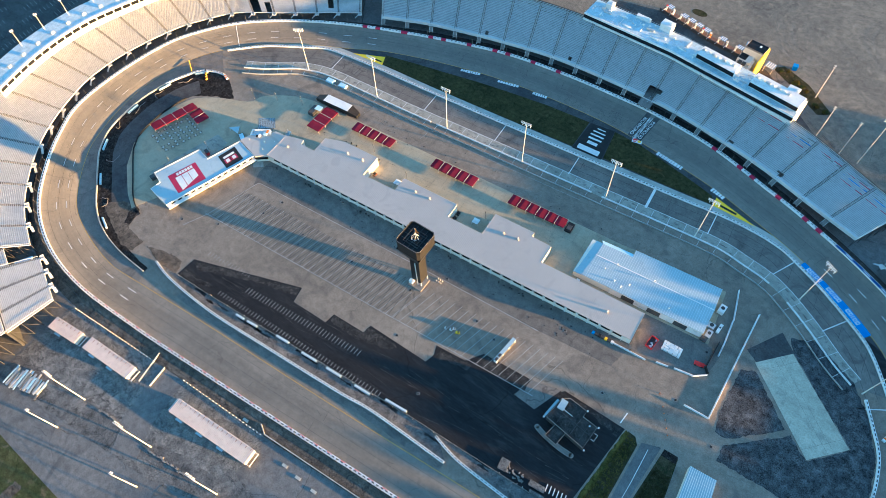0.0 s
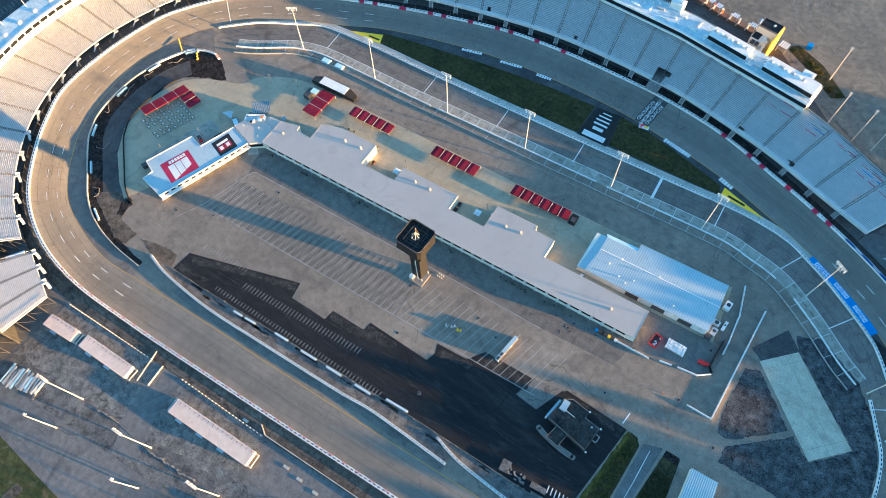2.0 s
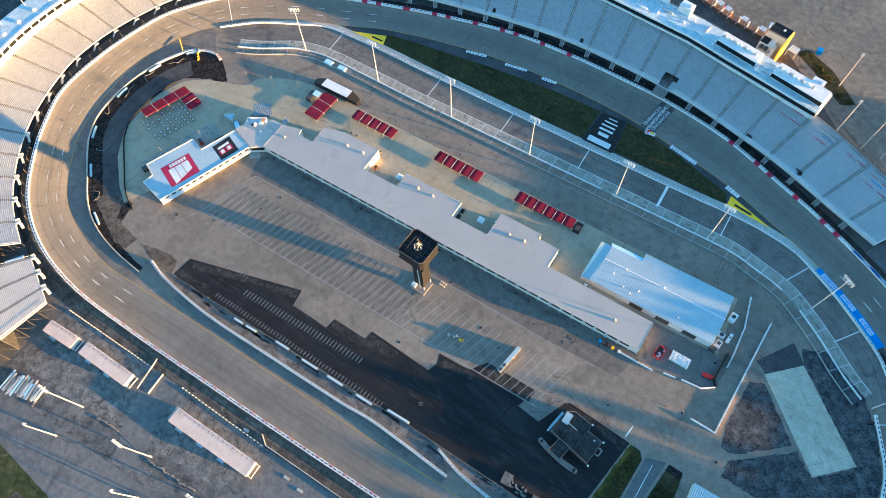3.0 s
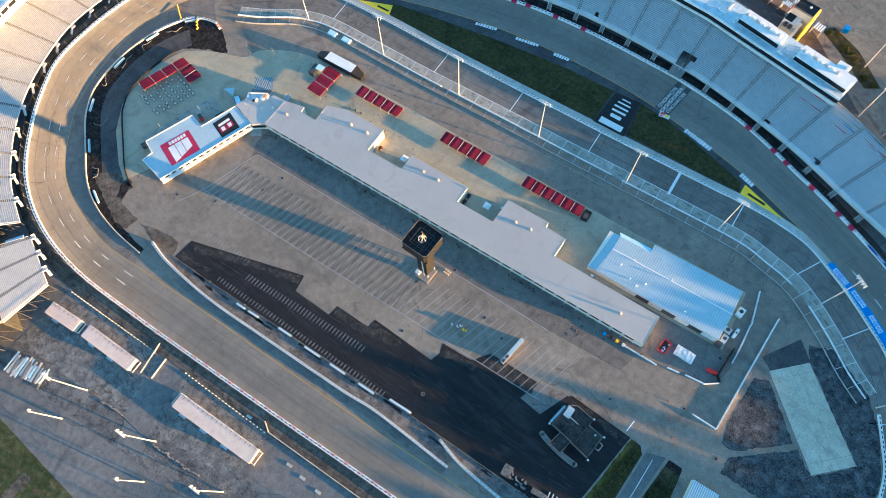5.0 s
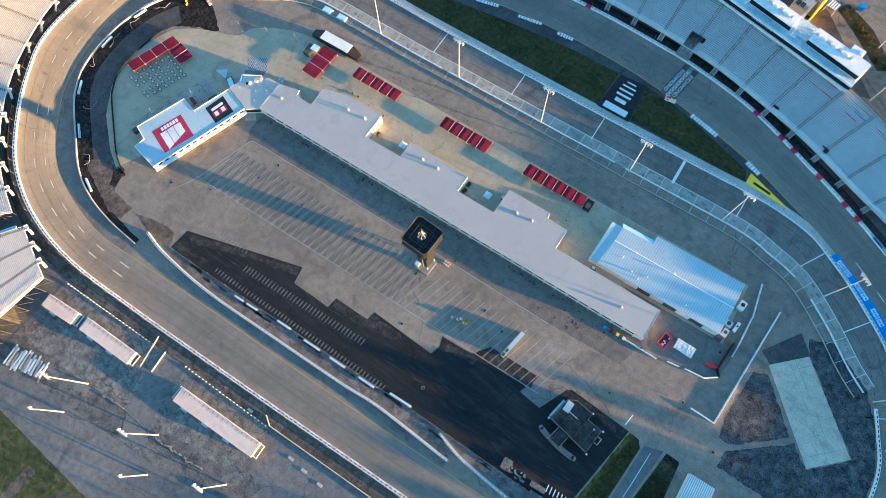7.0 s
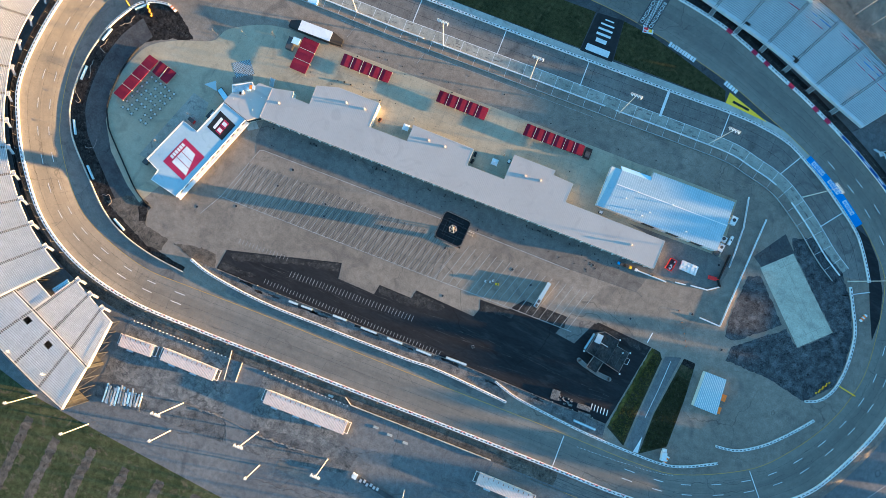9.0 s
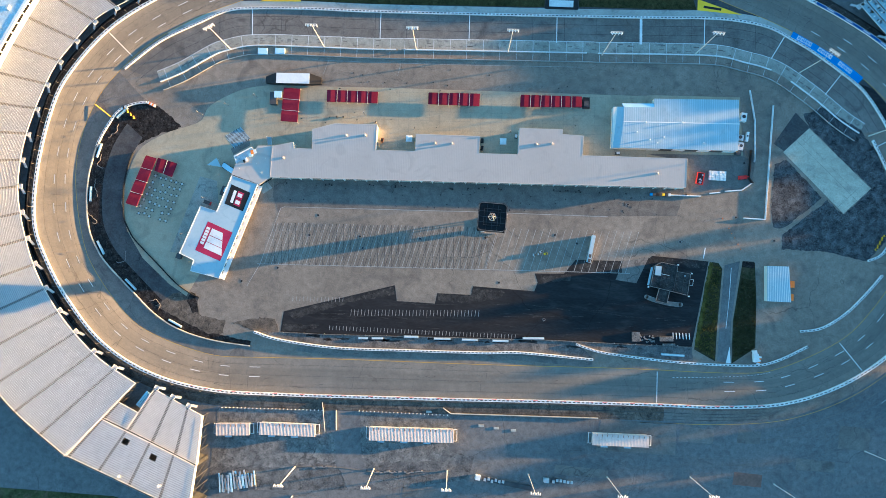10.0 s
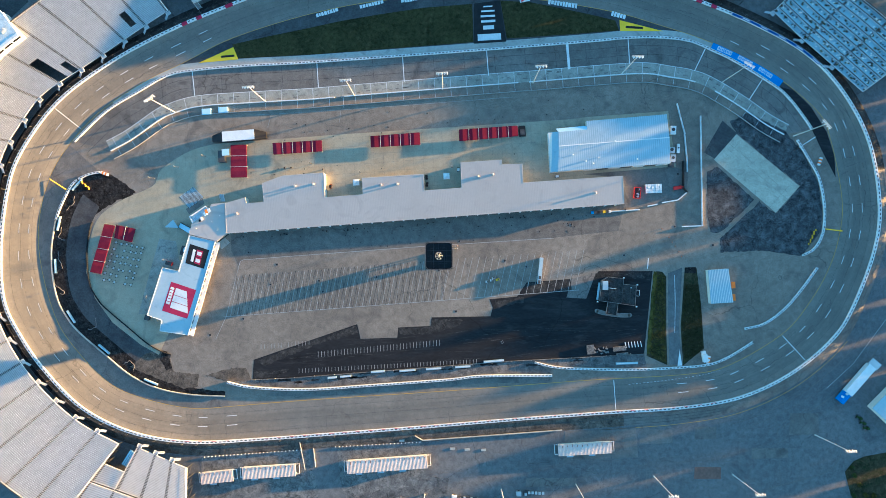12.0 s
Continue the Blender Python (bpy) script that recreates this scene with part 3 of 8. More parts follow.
sheet("pit_road", PIT + BOX[::-1], 0.015, M_PIT, "grey asphalt pit road with tyre marks")
sheet("pit_stall_strip", offset(BOX, 6.2) + BOX[::-1], 0.04, M_STALL, "pale concrete strip of pit stalls")
g = Geo()
g.wall(offset(PIT, 2.5)[10:-12], 3.6, -0.2, 0.035)
g.ob("pit_wall_footing", M_SLAB, None, "pale concrete strip along the pit wall", "pavement", "", "structure")
sheet("grass_front", [(-117, 115.2), (-98, 119.5), (-78, 123.5), (-57, 128), (-36, 131.6), (-10, 135.4), (17.3, 137.5), (18, 116), (-24, 112.9), (-68, 109.6), (-113.7, 107.4)], 0.06, M_GRASS, "mown dark green grass of the front straight", "grass")
sheet("grass_front", [(33, 139.3), (50, 138.2), (66, 135), (84, 131), (97, 127.8), (99, 122.2), (70, 120), (36.5, 117.9)], 0.06, M_GRASS, "mown dark green grass of the front straight", "grass")
# east end: slab, mulch, grass strips
sheet("slab", [(163.6, 63.9), (198, 35), (184.8, 20.4), (151, 49.9)], 0.1, M_SLABY, "large pale greenish concrete slab")
sheet("slab_apron", [(145.6, 53.9), (155.9, 71.6), (164.0, 64.5), (151.4, 50.5)], 0.07, M_APRON, "grey asphalt ramp beside the slab")
sheet("mulch_bed", ragged([(147.1, 43), (153, 46), (173.1, 27.5), (154.1, 9.4), (149, 9.7), (146.9, 18.8)], 0.35, 1.4, 3), 0.05, M_BED, "dark mulch ground", "soil")
sheet("mulch_bed", ragged([(154.1, 6.3), (154, -1.5), (178, -0.5), (198.8, -3.6), (209.5, 10), (210.5, 20), (209, 35), (200, 54), (190, 66), (170, 76), (160, 71), (163.6, 64.5), (198.5, 35), (184.8, 19.6), (176, 26.5)], 0.35, 1.4, 4), 0.05, M_BED, "dark mulch ground", "soil")
sheet("grass_strip", [(118.4, -11.8), (122, -12.2), (124.2, -15), (124, -46.4), (124.4, -63.6), (113, -58.5)], 0.07, M_VERGE, "grass strip with an edge toned golden for low sun", "grass")
# low sun on the strip's west edge, painted as a golden sheet
sheet("dry_edge", ragged([(117.2, -12), (119.3, -12.6), (117.2, -40), (114.6, -57), (112.8, -57.2)], 0.3, 1.2, 6), 0.09, M_DRY, "grass edge coloured golden as if sunlit", "grass")
sheet("grass_strip", [(134.4, -10.2), (140.9, -10.2), (143.2, -30), (144.6, -54.5), (133.1, -63.8), (131.9, -42.3)], 0.07, M_VERGE, "dark brownish grass strip beside the drive", "grass")
sheet("gravel_bed", [(134.4, -9.8), (140.6, -9.6), (140.9, -13), (134.2, -13)], 0.085, M_MULCH, "gravel and cut brush at the strip's end", "soil")
sheet("drive", [(125.2, -13), (133, -10), (131, -42), (132, -63.4), (125.4, -63.4), (125, -36)], 0.05, M_GROUND, "narrow grey drive between the grass strips")

# ground outside
sheet("lawn", [(-420, -174), (-183, -166.5), (-160, -171), (-131, -172.5), (-80, -174.5), (-48, -175.5), (-30, -178), (-30, -420), (-420, -420)], -0.04, M_LAWN, "rough green lawn beyond the lot", "grass")
for k, (a, b) in enumerate((((-157.6, -181.4), (-156.4, -206)), ((-140.1, -185.2), (-139.3, -216.4)), ((-120.8, -181.6), (-120.8, -207.6)), ((-100.7, -183.2), (-101.6, -200)), ((-82, -181), (-83, -205)), ((-62, -180), (-64, -206)))):
    sheet("lane_track", ragged([(a[0] - 2.2, a[1]), (a[0] + 2.2, a[1]), (b[0] + 2.6, b[1] - 20), (b[0] - 2.6, b[1] - 20)], 0.5, 1.6, k), -0.02, M_BANK, "worn parking lane across the lawn", "path")
sheet("lawn", [(221, -122), (226, -116), (232, -113.5), (262, -108), (275, -160), (232, -150), (224, -134)], -0.04, M_VERGE, "brown and green lawn beside the road", "grass")
sheet("dirt_lot", ragged([(-133, -108), (-60, -104), (-13, -101), (-7, -113), (-10, -124), (-16, -131), (-48, -134), (-70, -137), (-100, -143), (-134, -146)], 0.8, 2.5, 11), -0.05, M_DIRT, "bare brown dirt behind the back wall", "soil")
sheet("gravel_lot", [(-134, -136), (-60, -129), (-10, -124), (4, -126), (2, -138), (-40, -148), (-134, -158)], -0.06, M_GRAVEL, "grey gravel lot with tyre tracks")
sheet("access_road", [(-480, -60), (-300, -120), (-184, -160), (-80, -158.5), (-30, -158.5), (120, -150), (124, -158), (-30, -172), (-80, -170), (-150, -168), (-190, -166), (-480, -100)], -0.05, M_GROUND, "grey access road south of the stands")
sheet("west_lot", [(-284, -40), (-292, 10), (-288, 60), (-262, 112), (-232, 140), (-300, 260), (-520, 260), (-520, -40), (-480, -58), (-300, -118), (-262, -128), (-276, -90)], -0.045, M_APRON, "dark asphalt lot behind the west stand")
sheet("asphalt_pad", [(68, -100), (107, -97.5), (108, -114), (67, -116)], -0.05, M_PIT, "dark asphalt pad under the shed")
sheet("north_lot", [(-160, 196), (-120, 206), (-60, 214), (20, 212), (112, 200), (185, 168), (222, 146), (262, 118), (330, 118), (520, 300), (520, 620), (-240, 620)], -0.088, M_LOT, "tan sandy worn parking lot behind the main stand")
sheet("gate_yard", [(-22, 207), (112, 195), (128, 200), (86, 236), (72, 240), (44, 242), (8, 252), (-20, 246)], -0.06, M_APRON, "dark asphalt yard between the stand and the gates")
sheet("lawn", [(88, 240.5), (93.5, 246), (111, 238.5), (130, 222), (123, 217), (102, 232)], -0.045, M_VERGE, "planted verge of shrubs behind the stand", "grass")
sheet("repair_pad", [(139, -119.5), (153.4, -119.5), (153.3, -126), (138.5, -126)], -0.04, M_BRICK, "dark red-brown paved pad in the lot")
for k, (x, y, s, q) in enumerate([(118, -103, 9, 8), (145, -101, 6, 7), (199, -96, 8, 12), (-20, -148, 12, 5), (180, -112, 10, 6), (60, -128, 14, 5)]):
    sheet("asphalt_patch", [(x - s, y - q / 2), (x + s, y - q / 2 + 0.6), (x + s, y + q / 2), (x - s + 0.5, y + q / 2)], -0.06, M_PIT, "darker repair patch in the lot")

# ---- painted lines ----


def stripes(name, quads, mat, label, z=0.0):
    """Painted marks, each a flat bar from a to b of some width."""
    g = Geo()
    for a, b, w in quads:
        d = Vector((b[0] - a[0], b[1] - a[1]))
        s = Vector((-d.y, d.x)).normalized() * w / 2
        za, zb = (a[2] if len(a) > 2 else z), (b[2] if len(b) > 2 else z)
        g.face([(a[0] + s.x, a[1] + s.y, za), (a[0] - s.x, a[1] - s.y, za), (b[0] - s.x, b[1] - s.y, zb), (b[0] + s.x, b[1] + s.y, zb)])
    return g.ob(name, mat, None, label, "road marking", "", "stuff")


def chain(path, w, z):
    return [((*path[i][:2], z), (*path[i + 1][:2], z), w) for i in range(len(path) - 1)]


stripes("yellow_line", [(on_track(i, 0.0, 0.06), on_track(i + 1.02, 0.0, 0.06), 0.26) for i in range(n)], M_YLINE, "yellow line along the inside of the racing surface")
marks = []
for v in (0.28, 0.56):
    for i in np.arange(0, n, 4.15):
        x, y, z = on_track(i, v)
        if abs(x) > 118 and (x < 0 or y < 115):
            marks.append((on_track(i, v, 0.06), on_track(i + 1.4, v, 0.06), 0.3))
ia, ib = (min(range(n), key=lambda i: (OUT[i][0] - x) ** 2 + (OUT[i][1] - y) ** 2) for x, y in ((104, -88), (160, -80)))
for i in np.arange(min(ia, ib), max(ia, ib), 0.5):
    marks.append((on_track(i, 0.2 - 0.012 * (i - min(ia, ib)), 0.06), on_track(i + 0.25, 0.2 - 0.012 * (i - min(ia, ib)), 0.06), 0.18))
stripes("lane_dash", marks, M_LINE, "white lane dashes through the turns")
seams = []
for v in (0.2, 0.5, 0.8):
    seams += [(on_track(i, v, 0.05), on_track(i + 1.02, v, 0.05), 0.07) for i in range(n)]
rs = random.Random(4)
for k in range(48):
    i, v = rs.uniform(0, n), rs.uniform(0.05, 0.6)
    seams.append((on_track(i, v, 0.05), on_track(i + rs.uniform(-0.5, 0.5), min(1, v + rs.uniform(0.2, 0.5)), 0.05), 0.09))
stripes("asphalt_seam", seams, M_TAR, "dark paving seams and sealed cracks")


def nearest(x, y):
    return min(range(n), key=lambda i: (OUT[i][0] - x) ** 2 + (OUT[i][1] - y) ** 2)


for x, y in ((96, -88), (200, -60), (-213, 76)):
    i = nearest(x, y)
    stripes("scoring_line", [(on_track(i, 0.05, 0.07), on_track(i, 0.97, 0.07), 0.4)], M_LINE, "white line painted across the track")


def stall_base(x):
    return (x, -37.0 + 0.075 * (x + 121.2))


def stall_top(x):
    return (x, -13.9 + 0.0737 * (x + 112.9))


bays = [(stall_base(x), stall_top(x + 4.9), 0.2) for x in np.arange(-117.3, 0, 3.66)]
bays += [(stall_base(x), stall_top(x + 5.2), 0.2) for x in np.arange(0.4, 76.5, 3.86)]
stripes("stall_line", bays + chain([stall_base(-121.2), stall_base(34), stall_base(76.1)], 0.25, 0.066) + chain([(-125.3, -49.3), (-119.7, -37.0), (-112.6, -8.6), (-111.9, -6.2), (-110.2, -5.3)], 0.24, 0.066) + chain([(-110.2, -5.3), (-57, -1.4), (-10.4, 2.0), (62, 6.5)], 0.24, 0.066), M_FAINT, "worn white lines of the hauler stalls", 0.066)
over = [(stall_base(x), stall_top(x + 4.9), 0.2) for x in np.arange(-115.3, -4, 3.66)]
over += [(stall_base(x + 2.1), stall_top(x), 0.2) for x in np.arange(-114.0, 2, 3.66)]
stripes("blacked_line", over, M_APRON, "older stall lines painted over in black", 0.071)
faint = [((x, -59.3 + 0.0945 * (x + 68.4), 0.05), (x, -56.1 + 0.0945 * (x + 68.4), 0.05), 0.2) for x in np.arange(-68.4, 0, 1.82)]
faint += [((x, -54.9 + 0.09 * (x + 100.1), 0.05), (x, -52.4 + 0.09 * (x + 100.1), 0.05), 0.16) for x in np.arange(-100.1, -72, 1.9)]
stripes("stall_tick", faint, M_FAINT, "short worn white stall ticks on the car park")
ticks = [((x, -68.0 + 0.054 * (x + 79), 0.05), (x, -65.7 + 0.054 * (x + 79), 0.05), 0.2) for x in np.arange(-79, 21, 1.82)]
stripes("stall_tick", ticks, M_FAINT, "short white stall ticks on black asphalt")
stripes("drive_line", chain([(114.4, -4.7), (113.9, -10.5)], 0.5, 0.05) + chain([(128.8, -14), (129, -30), (128.6, -46)], 0.25, 0.07), M_LINE, "white painted line on the drive")
# pit boxes: lines across the strip, a red and white line along pit road
pit_marks = []
blen = along(BOX, 0)[3]
for s in np.arange(4, blen - 2, 8.9):
    x, y, a, _ = along(BOX, s)
    nx, ny = -math.sin(radians(a)), math.cos(radians(a))
    pit_marks.append(((x, y), (x + nx * 6.2, y + ny * 6.2), 0.18))
    pit_marks.append(((x - nx * 0.5, y - ny * 0.5), (x - nx * 4.6, y - ny * 4.6), 0.15))
pit_marks += chain(offset(BOX, 6.2), 0.25, 0.06) + chain(offset(BOX, -4.8), 0.15, 0.06)
stripes("pit_box_line", pit_marks, M_LINE, "white pit stall lines", 0.06)
cross = []
for s in (78, 148, 196, 243, 288, 322, 366, 402, 446):
    x, y, a, _ = along(PIT, s)
    nx, ny = math.sin(radians(a)), -math.cos(radians(a))
    cross.append(((x, y), (x + nx * 14.5, y + ny * 14.5), 1.4 if s == 288 else 0.45))
stripes("pit_speed_line", cross, M_LINE, "white timing lines across pit road", 0.05)
stripes("pit_seam", chain(offset(PIT, -4.5), 0.12, 0.03) + chain(offset(PIT, -9.5), 0.12, 0.03) + [((along(PIT, s)[0], along(PIT, s)[1]), (along(PIT, s)[0] + 1.2, along(PIT, s)[1] - 14), 0.1) for s in range(60, 420, 17)], M_NEW, "dark seams in the pit road", 0.03)
stripes("garage_line", chain([(-104, 75.5), (-75, 77), (-20, 80.6), (40, 85.2)], 0.14, 0.03) + chain([(-97, 68.5), (-95, 76)], 0.14, 0.03) + chain([(-57, 71), (-56, 78)], 0.14, 0.03), M_FAINT, "faded thin lines behind the pit stalls", 0.03)


# painted boards and logos on the front apron, as plain shapes
def patch(pts, z, mat, name, label):
    return Geo().prism(pts, z - 0.03, z).ob(name, mat, None, label, "painted sign")


def bars(parent, mat, rows, z=0.03, name="mark"):
    """Plain bars in place of lettering: x, y, length, height in the sign's own plane."""
    for x, y, w, h in rows:
        Geo().box((x, y, z), (w, h, 0.02)).ob(name, mat, parent)


yw = patch([(-136, 104.8), (-116.4, 113.7), (-113.5, 106.8)], 0.1, M_YELLOW, "advertising_triangle", "yellow painted advertising triangle with black marks")
Geo().box((-119.5, 108.6, 0.11), (7.5, 1.2, 0.02), 5).ob("mark", M_BLACK, yw)
ye = patch([(99.3, 128), (99.6, 121.9), (123.8, 121.6)], 0.1, M_YELLOW, "advertising_triangle", "yellow painted advertising triangle with black marks")
Geo().box((107.5, 123.8, 0.11), (9.5, 1.3, 0.02), -4).ob("mark", M_BLACK, ye)
pan = patch([(18.2, 137.6), (32.8, 139.4), (36.2, 116.2), (18.2, 115)], 0.09, M_BLACK, "sponsor_panel", "black painted panel with white sponsor marks")
for x, y, w, h in ((26, 136, 5, 0.7), (26, 133.4, 7.5, 0.9), (26, 130.6, 8, 1.1), (26.2, 127.7, 8, 1.3), (26.4, 124.2, 6, 2.2), (26.8, 118.8, 13, 3.6)):
    Geo().box((x, y, 0.1), (w, h, 0.02), 3).ob("mark", M_LINE, pan)
gb_path = smooth([(150.6, 113.6), (165, 107), (178, 99.5), (188.6, 92)], 2)
gb = Geo().wall(gb_path, 4.6, 0.05, 0.12).ob("advertising_band", M_BLUE, None, "blue painted band with white oval logos", "painted sign")
for s in (7.5, 20, 33):
    x, y, a, _ = along(gb_path, s)
    for k, q in ((-3.4, 1.6), (-1.4, 1.5), (0.15, 0.6), (1.6, 1.4), (3.5, 1.7)):
        Geo().box((x + k * math.cos(radians(a)), y + k * math.sin(radians(a)), 0.14), (q, 2.3, 0.02), a).ob("mark", M_LINE, gb)
        Geo().box((x + (k + 0.12) * math.cos(radians(a)), y + (k + 0.12) * math.sin(radians(a)), 0.16), (q * 0.45, 1.1, 0.02), a).ob("mark_hole", M_BLUE, gb)
for x, y, a, w, h, mt in ((-63.6, 133.0, 16, 13.2, 2.3, M_LINE), (-39.2, 137.4, 13, 13, 2.2, M_LINE), (-17.8, 140.0, 9, 9.5, 2.4, M_LINE), (67.6, 137.2, -9, 16, 2.8, M_LINE), (99.2, 130.6, -16, 9, 2.8, M_LINE)):
    o = holder("apron_logo", "white painted sponsor logo on the dark apron", "painted sign", (x, y, 0.1), a)
    k = -w / 2
    while k < w / 2 - 0.8:
        q = rs.uniform(0.9, 1.7)
        Geo().box((k + q / 2, 0, 0), (q, h * rs.uniform(0.75, 1), 0.02)).ob("mark", mt, o)
        k += q + 0.35
# start-finish line: checks and the place's name
i0 = nearest(48, 161)
sf = holder("start_finish_line", "chequered start-finish line with the name on both sides", "painted sign")
A, B = Vector(on_track(i0, -0.02, 0.08)), Vector(on_track(i0, 0.97, 0.08))
u = (B - A).normalized()
w = Vector((-u.y, u.x, 0)).normalized()
gk, gw = Geo(), Geo()
for a in range(33):
    for b in range(4):
        p = A + u * (a * 0.56) + w * ((b - 2) * 0.5)
        (gk if (a + b) % 2 else gw).face([p, p + u * 0.56, p + u * 0.56 + w * 0.5, p + w * 0.5])
g = Geo()
for q in (1, -1):
    p = w * (q * 2.7)
    g.face([A + p - w * 1.5 - Vector((0, 0, 0.02)), B + p - w * 1.5 - Vector((0, 0, 0.02)), B + p + w * 1.5 - Vector((0, 0, 0.02)), A + p + w * 1.5 - Vector((0, 0, 0.02))])
g.ob("dark_ground", M_APRON, sf)
gk.ob("black_check", M_BLACK, sf)
gw.ob("white_check", M_LINE, sf)


def lettering(text, size, mat, parent, m, name="lettering"):
    c = bpy.data.curves.new(name, "FONT")
    c.body, c.size, c.align_x, c.extrude = text, size, "CENTER", 0.01
    tmp = new(name, c)
    bpy.context.view_layer.update()
    me = bpy.data.meshes.new_from_object(tmp.evaluated_get(bpy.context.evaluated_depsgraph_get()))
    bpy.data.objects.remove(tmp)
    me.materials.clear()
    me.materials.append(mat)
    o = new(name, me)
    o.parent = parent
    o.matrix_basis = m
    return o


mid = A.lerp(B, 0.44)
for sgn in (1, -1):
    fr = Matrix.Translation(mid + w * (sgn * 2.7) + Vector((0, 0, 0.42))) @ Matrix(((-u.x * 1, w.x * -1, 0, 0), (-u.y, -w.y, 0, 0), (-u.z, 0, 1, 0), (0, 0, 0, 1)))
    lettering("RICHMOND", 2.9, M_WHITE, sf, fr @ Matrix.Translation((0, -0.95, 0)))
o = holder("winner_mark", "red and yellow painted square logo", "painted sign", (46.5, 140.2, 0.12), 12)
Geo().box((0, 0, 0), (5.6, 3.4, 0.02)).ob("panel", M_LINE, o)
bars(o, M_RED, ((-1.2, 0.6, 2.4, 1.3), (-1.5, -0.9, 1.6, 0.8)))
bars(o, M_YELLOW, ((1.2, -0.2, 1.8, 1.6),))

# ---- walls round the track ----
OUTW = offset(OUT, -0.6, True)
g = Geo().wall(OUTW, 1.45, [r - 1.2 for r in RISE], [r + 1.1 for r in RISE], True)
ow = g.ob("outer_wall", M_WHITE, None, "white painted concrete outer wall with padded barrier", "wall", "", "structure")


def barrier_marks(path, hi, spacing, size, mat, parent, name, keep=lambda x, y: True):
    g, tot, closed = Geo(), 0, path + [path[0]]
    total = along(closed, 0)[3]
    d = np.array([p[:2] for p in closed])
    arc = np.r_[0, np.cumsum(np.hypot(*np.diff(d, axis=0).T))]
    hz = np.array(list(hi) + [hi[0]])
    for s in np.arange(0, total, spacing):
        x, y, a, _ = along(closed, s)
        if keep(x, y):
            g.box((x, y, float(np.interp(s, arc, hz))), size, a)
    o = g.ob(name, mat, parent)
    return tagged(o, "", "", "", "stuff")


barrier_marks(OUTW, [r + 1.12 for r in RISE], 2.3, (1.3, 0.5, 0.06), M_DARK, ow, "barrier_gap")
barrier_marks(offset(OUT, -0.1, True), [r + 1.12 for r in RISE], 7.2, (2.6, 0.2, 0.08), M_RED, ow, "red_block", lambda x, y: abs(x) < 150 and y < -80)
barrier_marks(offset(OUT, -0.6, True), [r - 0.05 for r in RISE], 8.6, (3.2, 1.5, 2.46), M_MARK, ow, "red_block", lambda x, y: y > 118 and (-150 < x < -10 or 82 < x < 150) and math.sin(x * 0.31) > -0.55)
barrier_marks(offset(OUT, -0.45, True), [r + 1.12 for r in RISE], 5.5, (5.45, 1.3, 0.1), M_NAVY, ow, "blue_panel", lambda x, y: 158 < x < 205 and y > 98)
barrier_marks(offset(OUT, -0.45, True), [r + 1.2 for r in RISE], 11.0, (4.2, 0.5, 0.04), M_LINE, ow, "panel_mark", lambda x, y: 158 < x < 205 and y > 98)
post = Geo().rod((0, 0, 0), (0, 0, 4.6), 0.05).rod((0, 0, 4.6), (0, -1.3, 6.0), 0.04).mesh("fence_post")
post.materials.append(M_BLOCK)
fence = tagged(holder("catch_fence", "tall steel catch fence on posts outside the wall", "fence"), kind="structure")
closed = OUTW + [OUTW[0]]
for s in np.arange(0, along(closed, 0)[3], 7.5):
    x, y, a, _ = along(closed, s)
    fx, fy = x + 0.9 * math.sin(radians(a)), y - 0.9 * math.cos(radians(a))
    part_on(post, "post", fence, pose(fx, fy, rise(x, y), 0, 0, a + 180))
g = Geo()
for k, (dz, do) in enumerate(((1.8, -1.5), (2.8, -1.5), (3.8, -1.5), (4.7, -1.4), (5.9, -0.4))):
    ring = offset(OUT, do, True)
    for i in range(n):
        j = (i + 1) % n
        g.rod((*ring[i], RISE[i] + dz), (*ring[j], RISE[j] + dz), 0.022, None, 3)
tagged(g.ob("cable", M_DARK, fence), kind="stuff")


def inner_wall(path, label, high=1.1, dashes=True, thick=1.05, mat=None):
    w = Geo().wall(path, thick, -0.1, high).ob("inner_wall", mat or M_WHITE, None, label, "wall", "", "structure")
    if dashes:
        g, total = Geo(), along(path, 0)[3]
        for s in np.arange(0.8, total, 2.0):
            x, y, a, _ = along(path, s)
            g.box((x, y, high + 0.01), (1.2, 0.46, 0.05), a)
        tagged(g.ob("barrier_gap", M_DARK, w), kind="stuff")
    return w


for path in (IN_BACK, IN_SOUTH, IN_NEAST, IN_EAST):
    inner_wall(path, "white padded inner wall of the track", 1.8 if path is IN_BACK else 1.1)
inner_wall(IN_WEST, "pale concrete inner wall of the west turn", 1.0, False, 0.5, M_SLAB)
inner_wall(IN_WEST[:14], "white padded inner wall of the track", 1.05)
inner_wall(PIT, "white padded wall between pit road and the front apron")
for a, b in ((0, 0.333), (0.35, 0.605), (0.625, 0.862), (0.893, 1.0)):
    m = len(BOX)
    inner_wall(BOX[int(a * (m - 1)): int(b * (m - 1)) + 1], "white pit service wall", 0.9, False, 0.45)
g = Geo().wall(offset(BOX, -4.9), 0.12, 0, 1.0)
tagged(g.ob("pit_rail", M_STEEL, None, "low steel rail behind the pit stalls", "railing"), kind="structure")
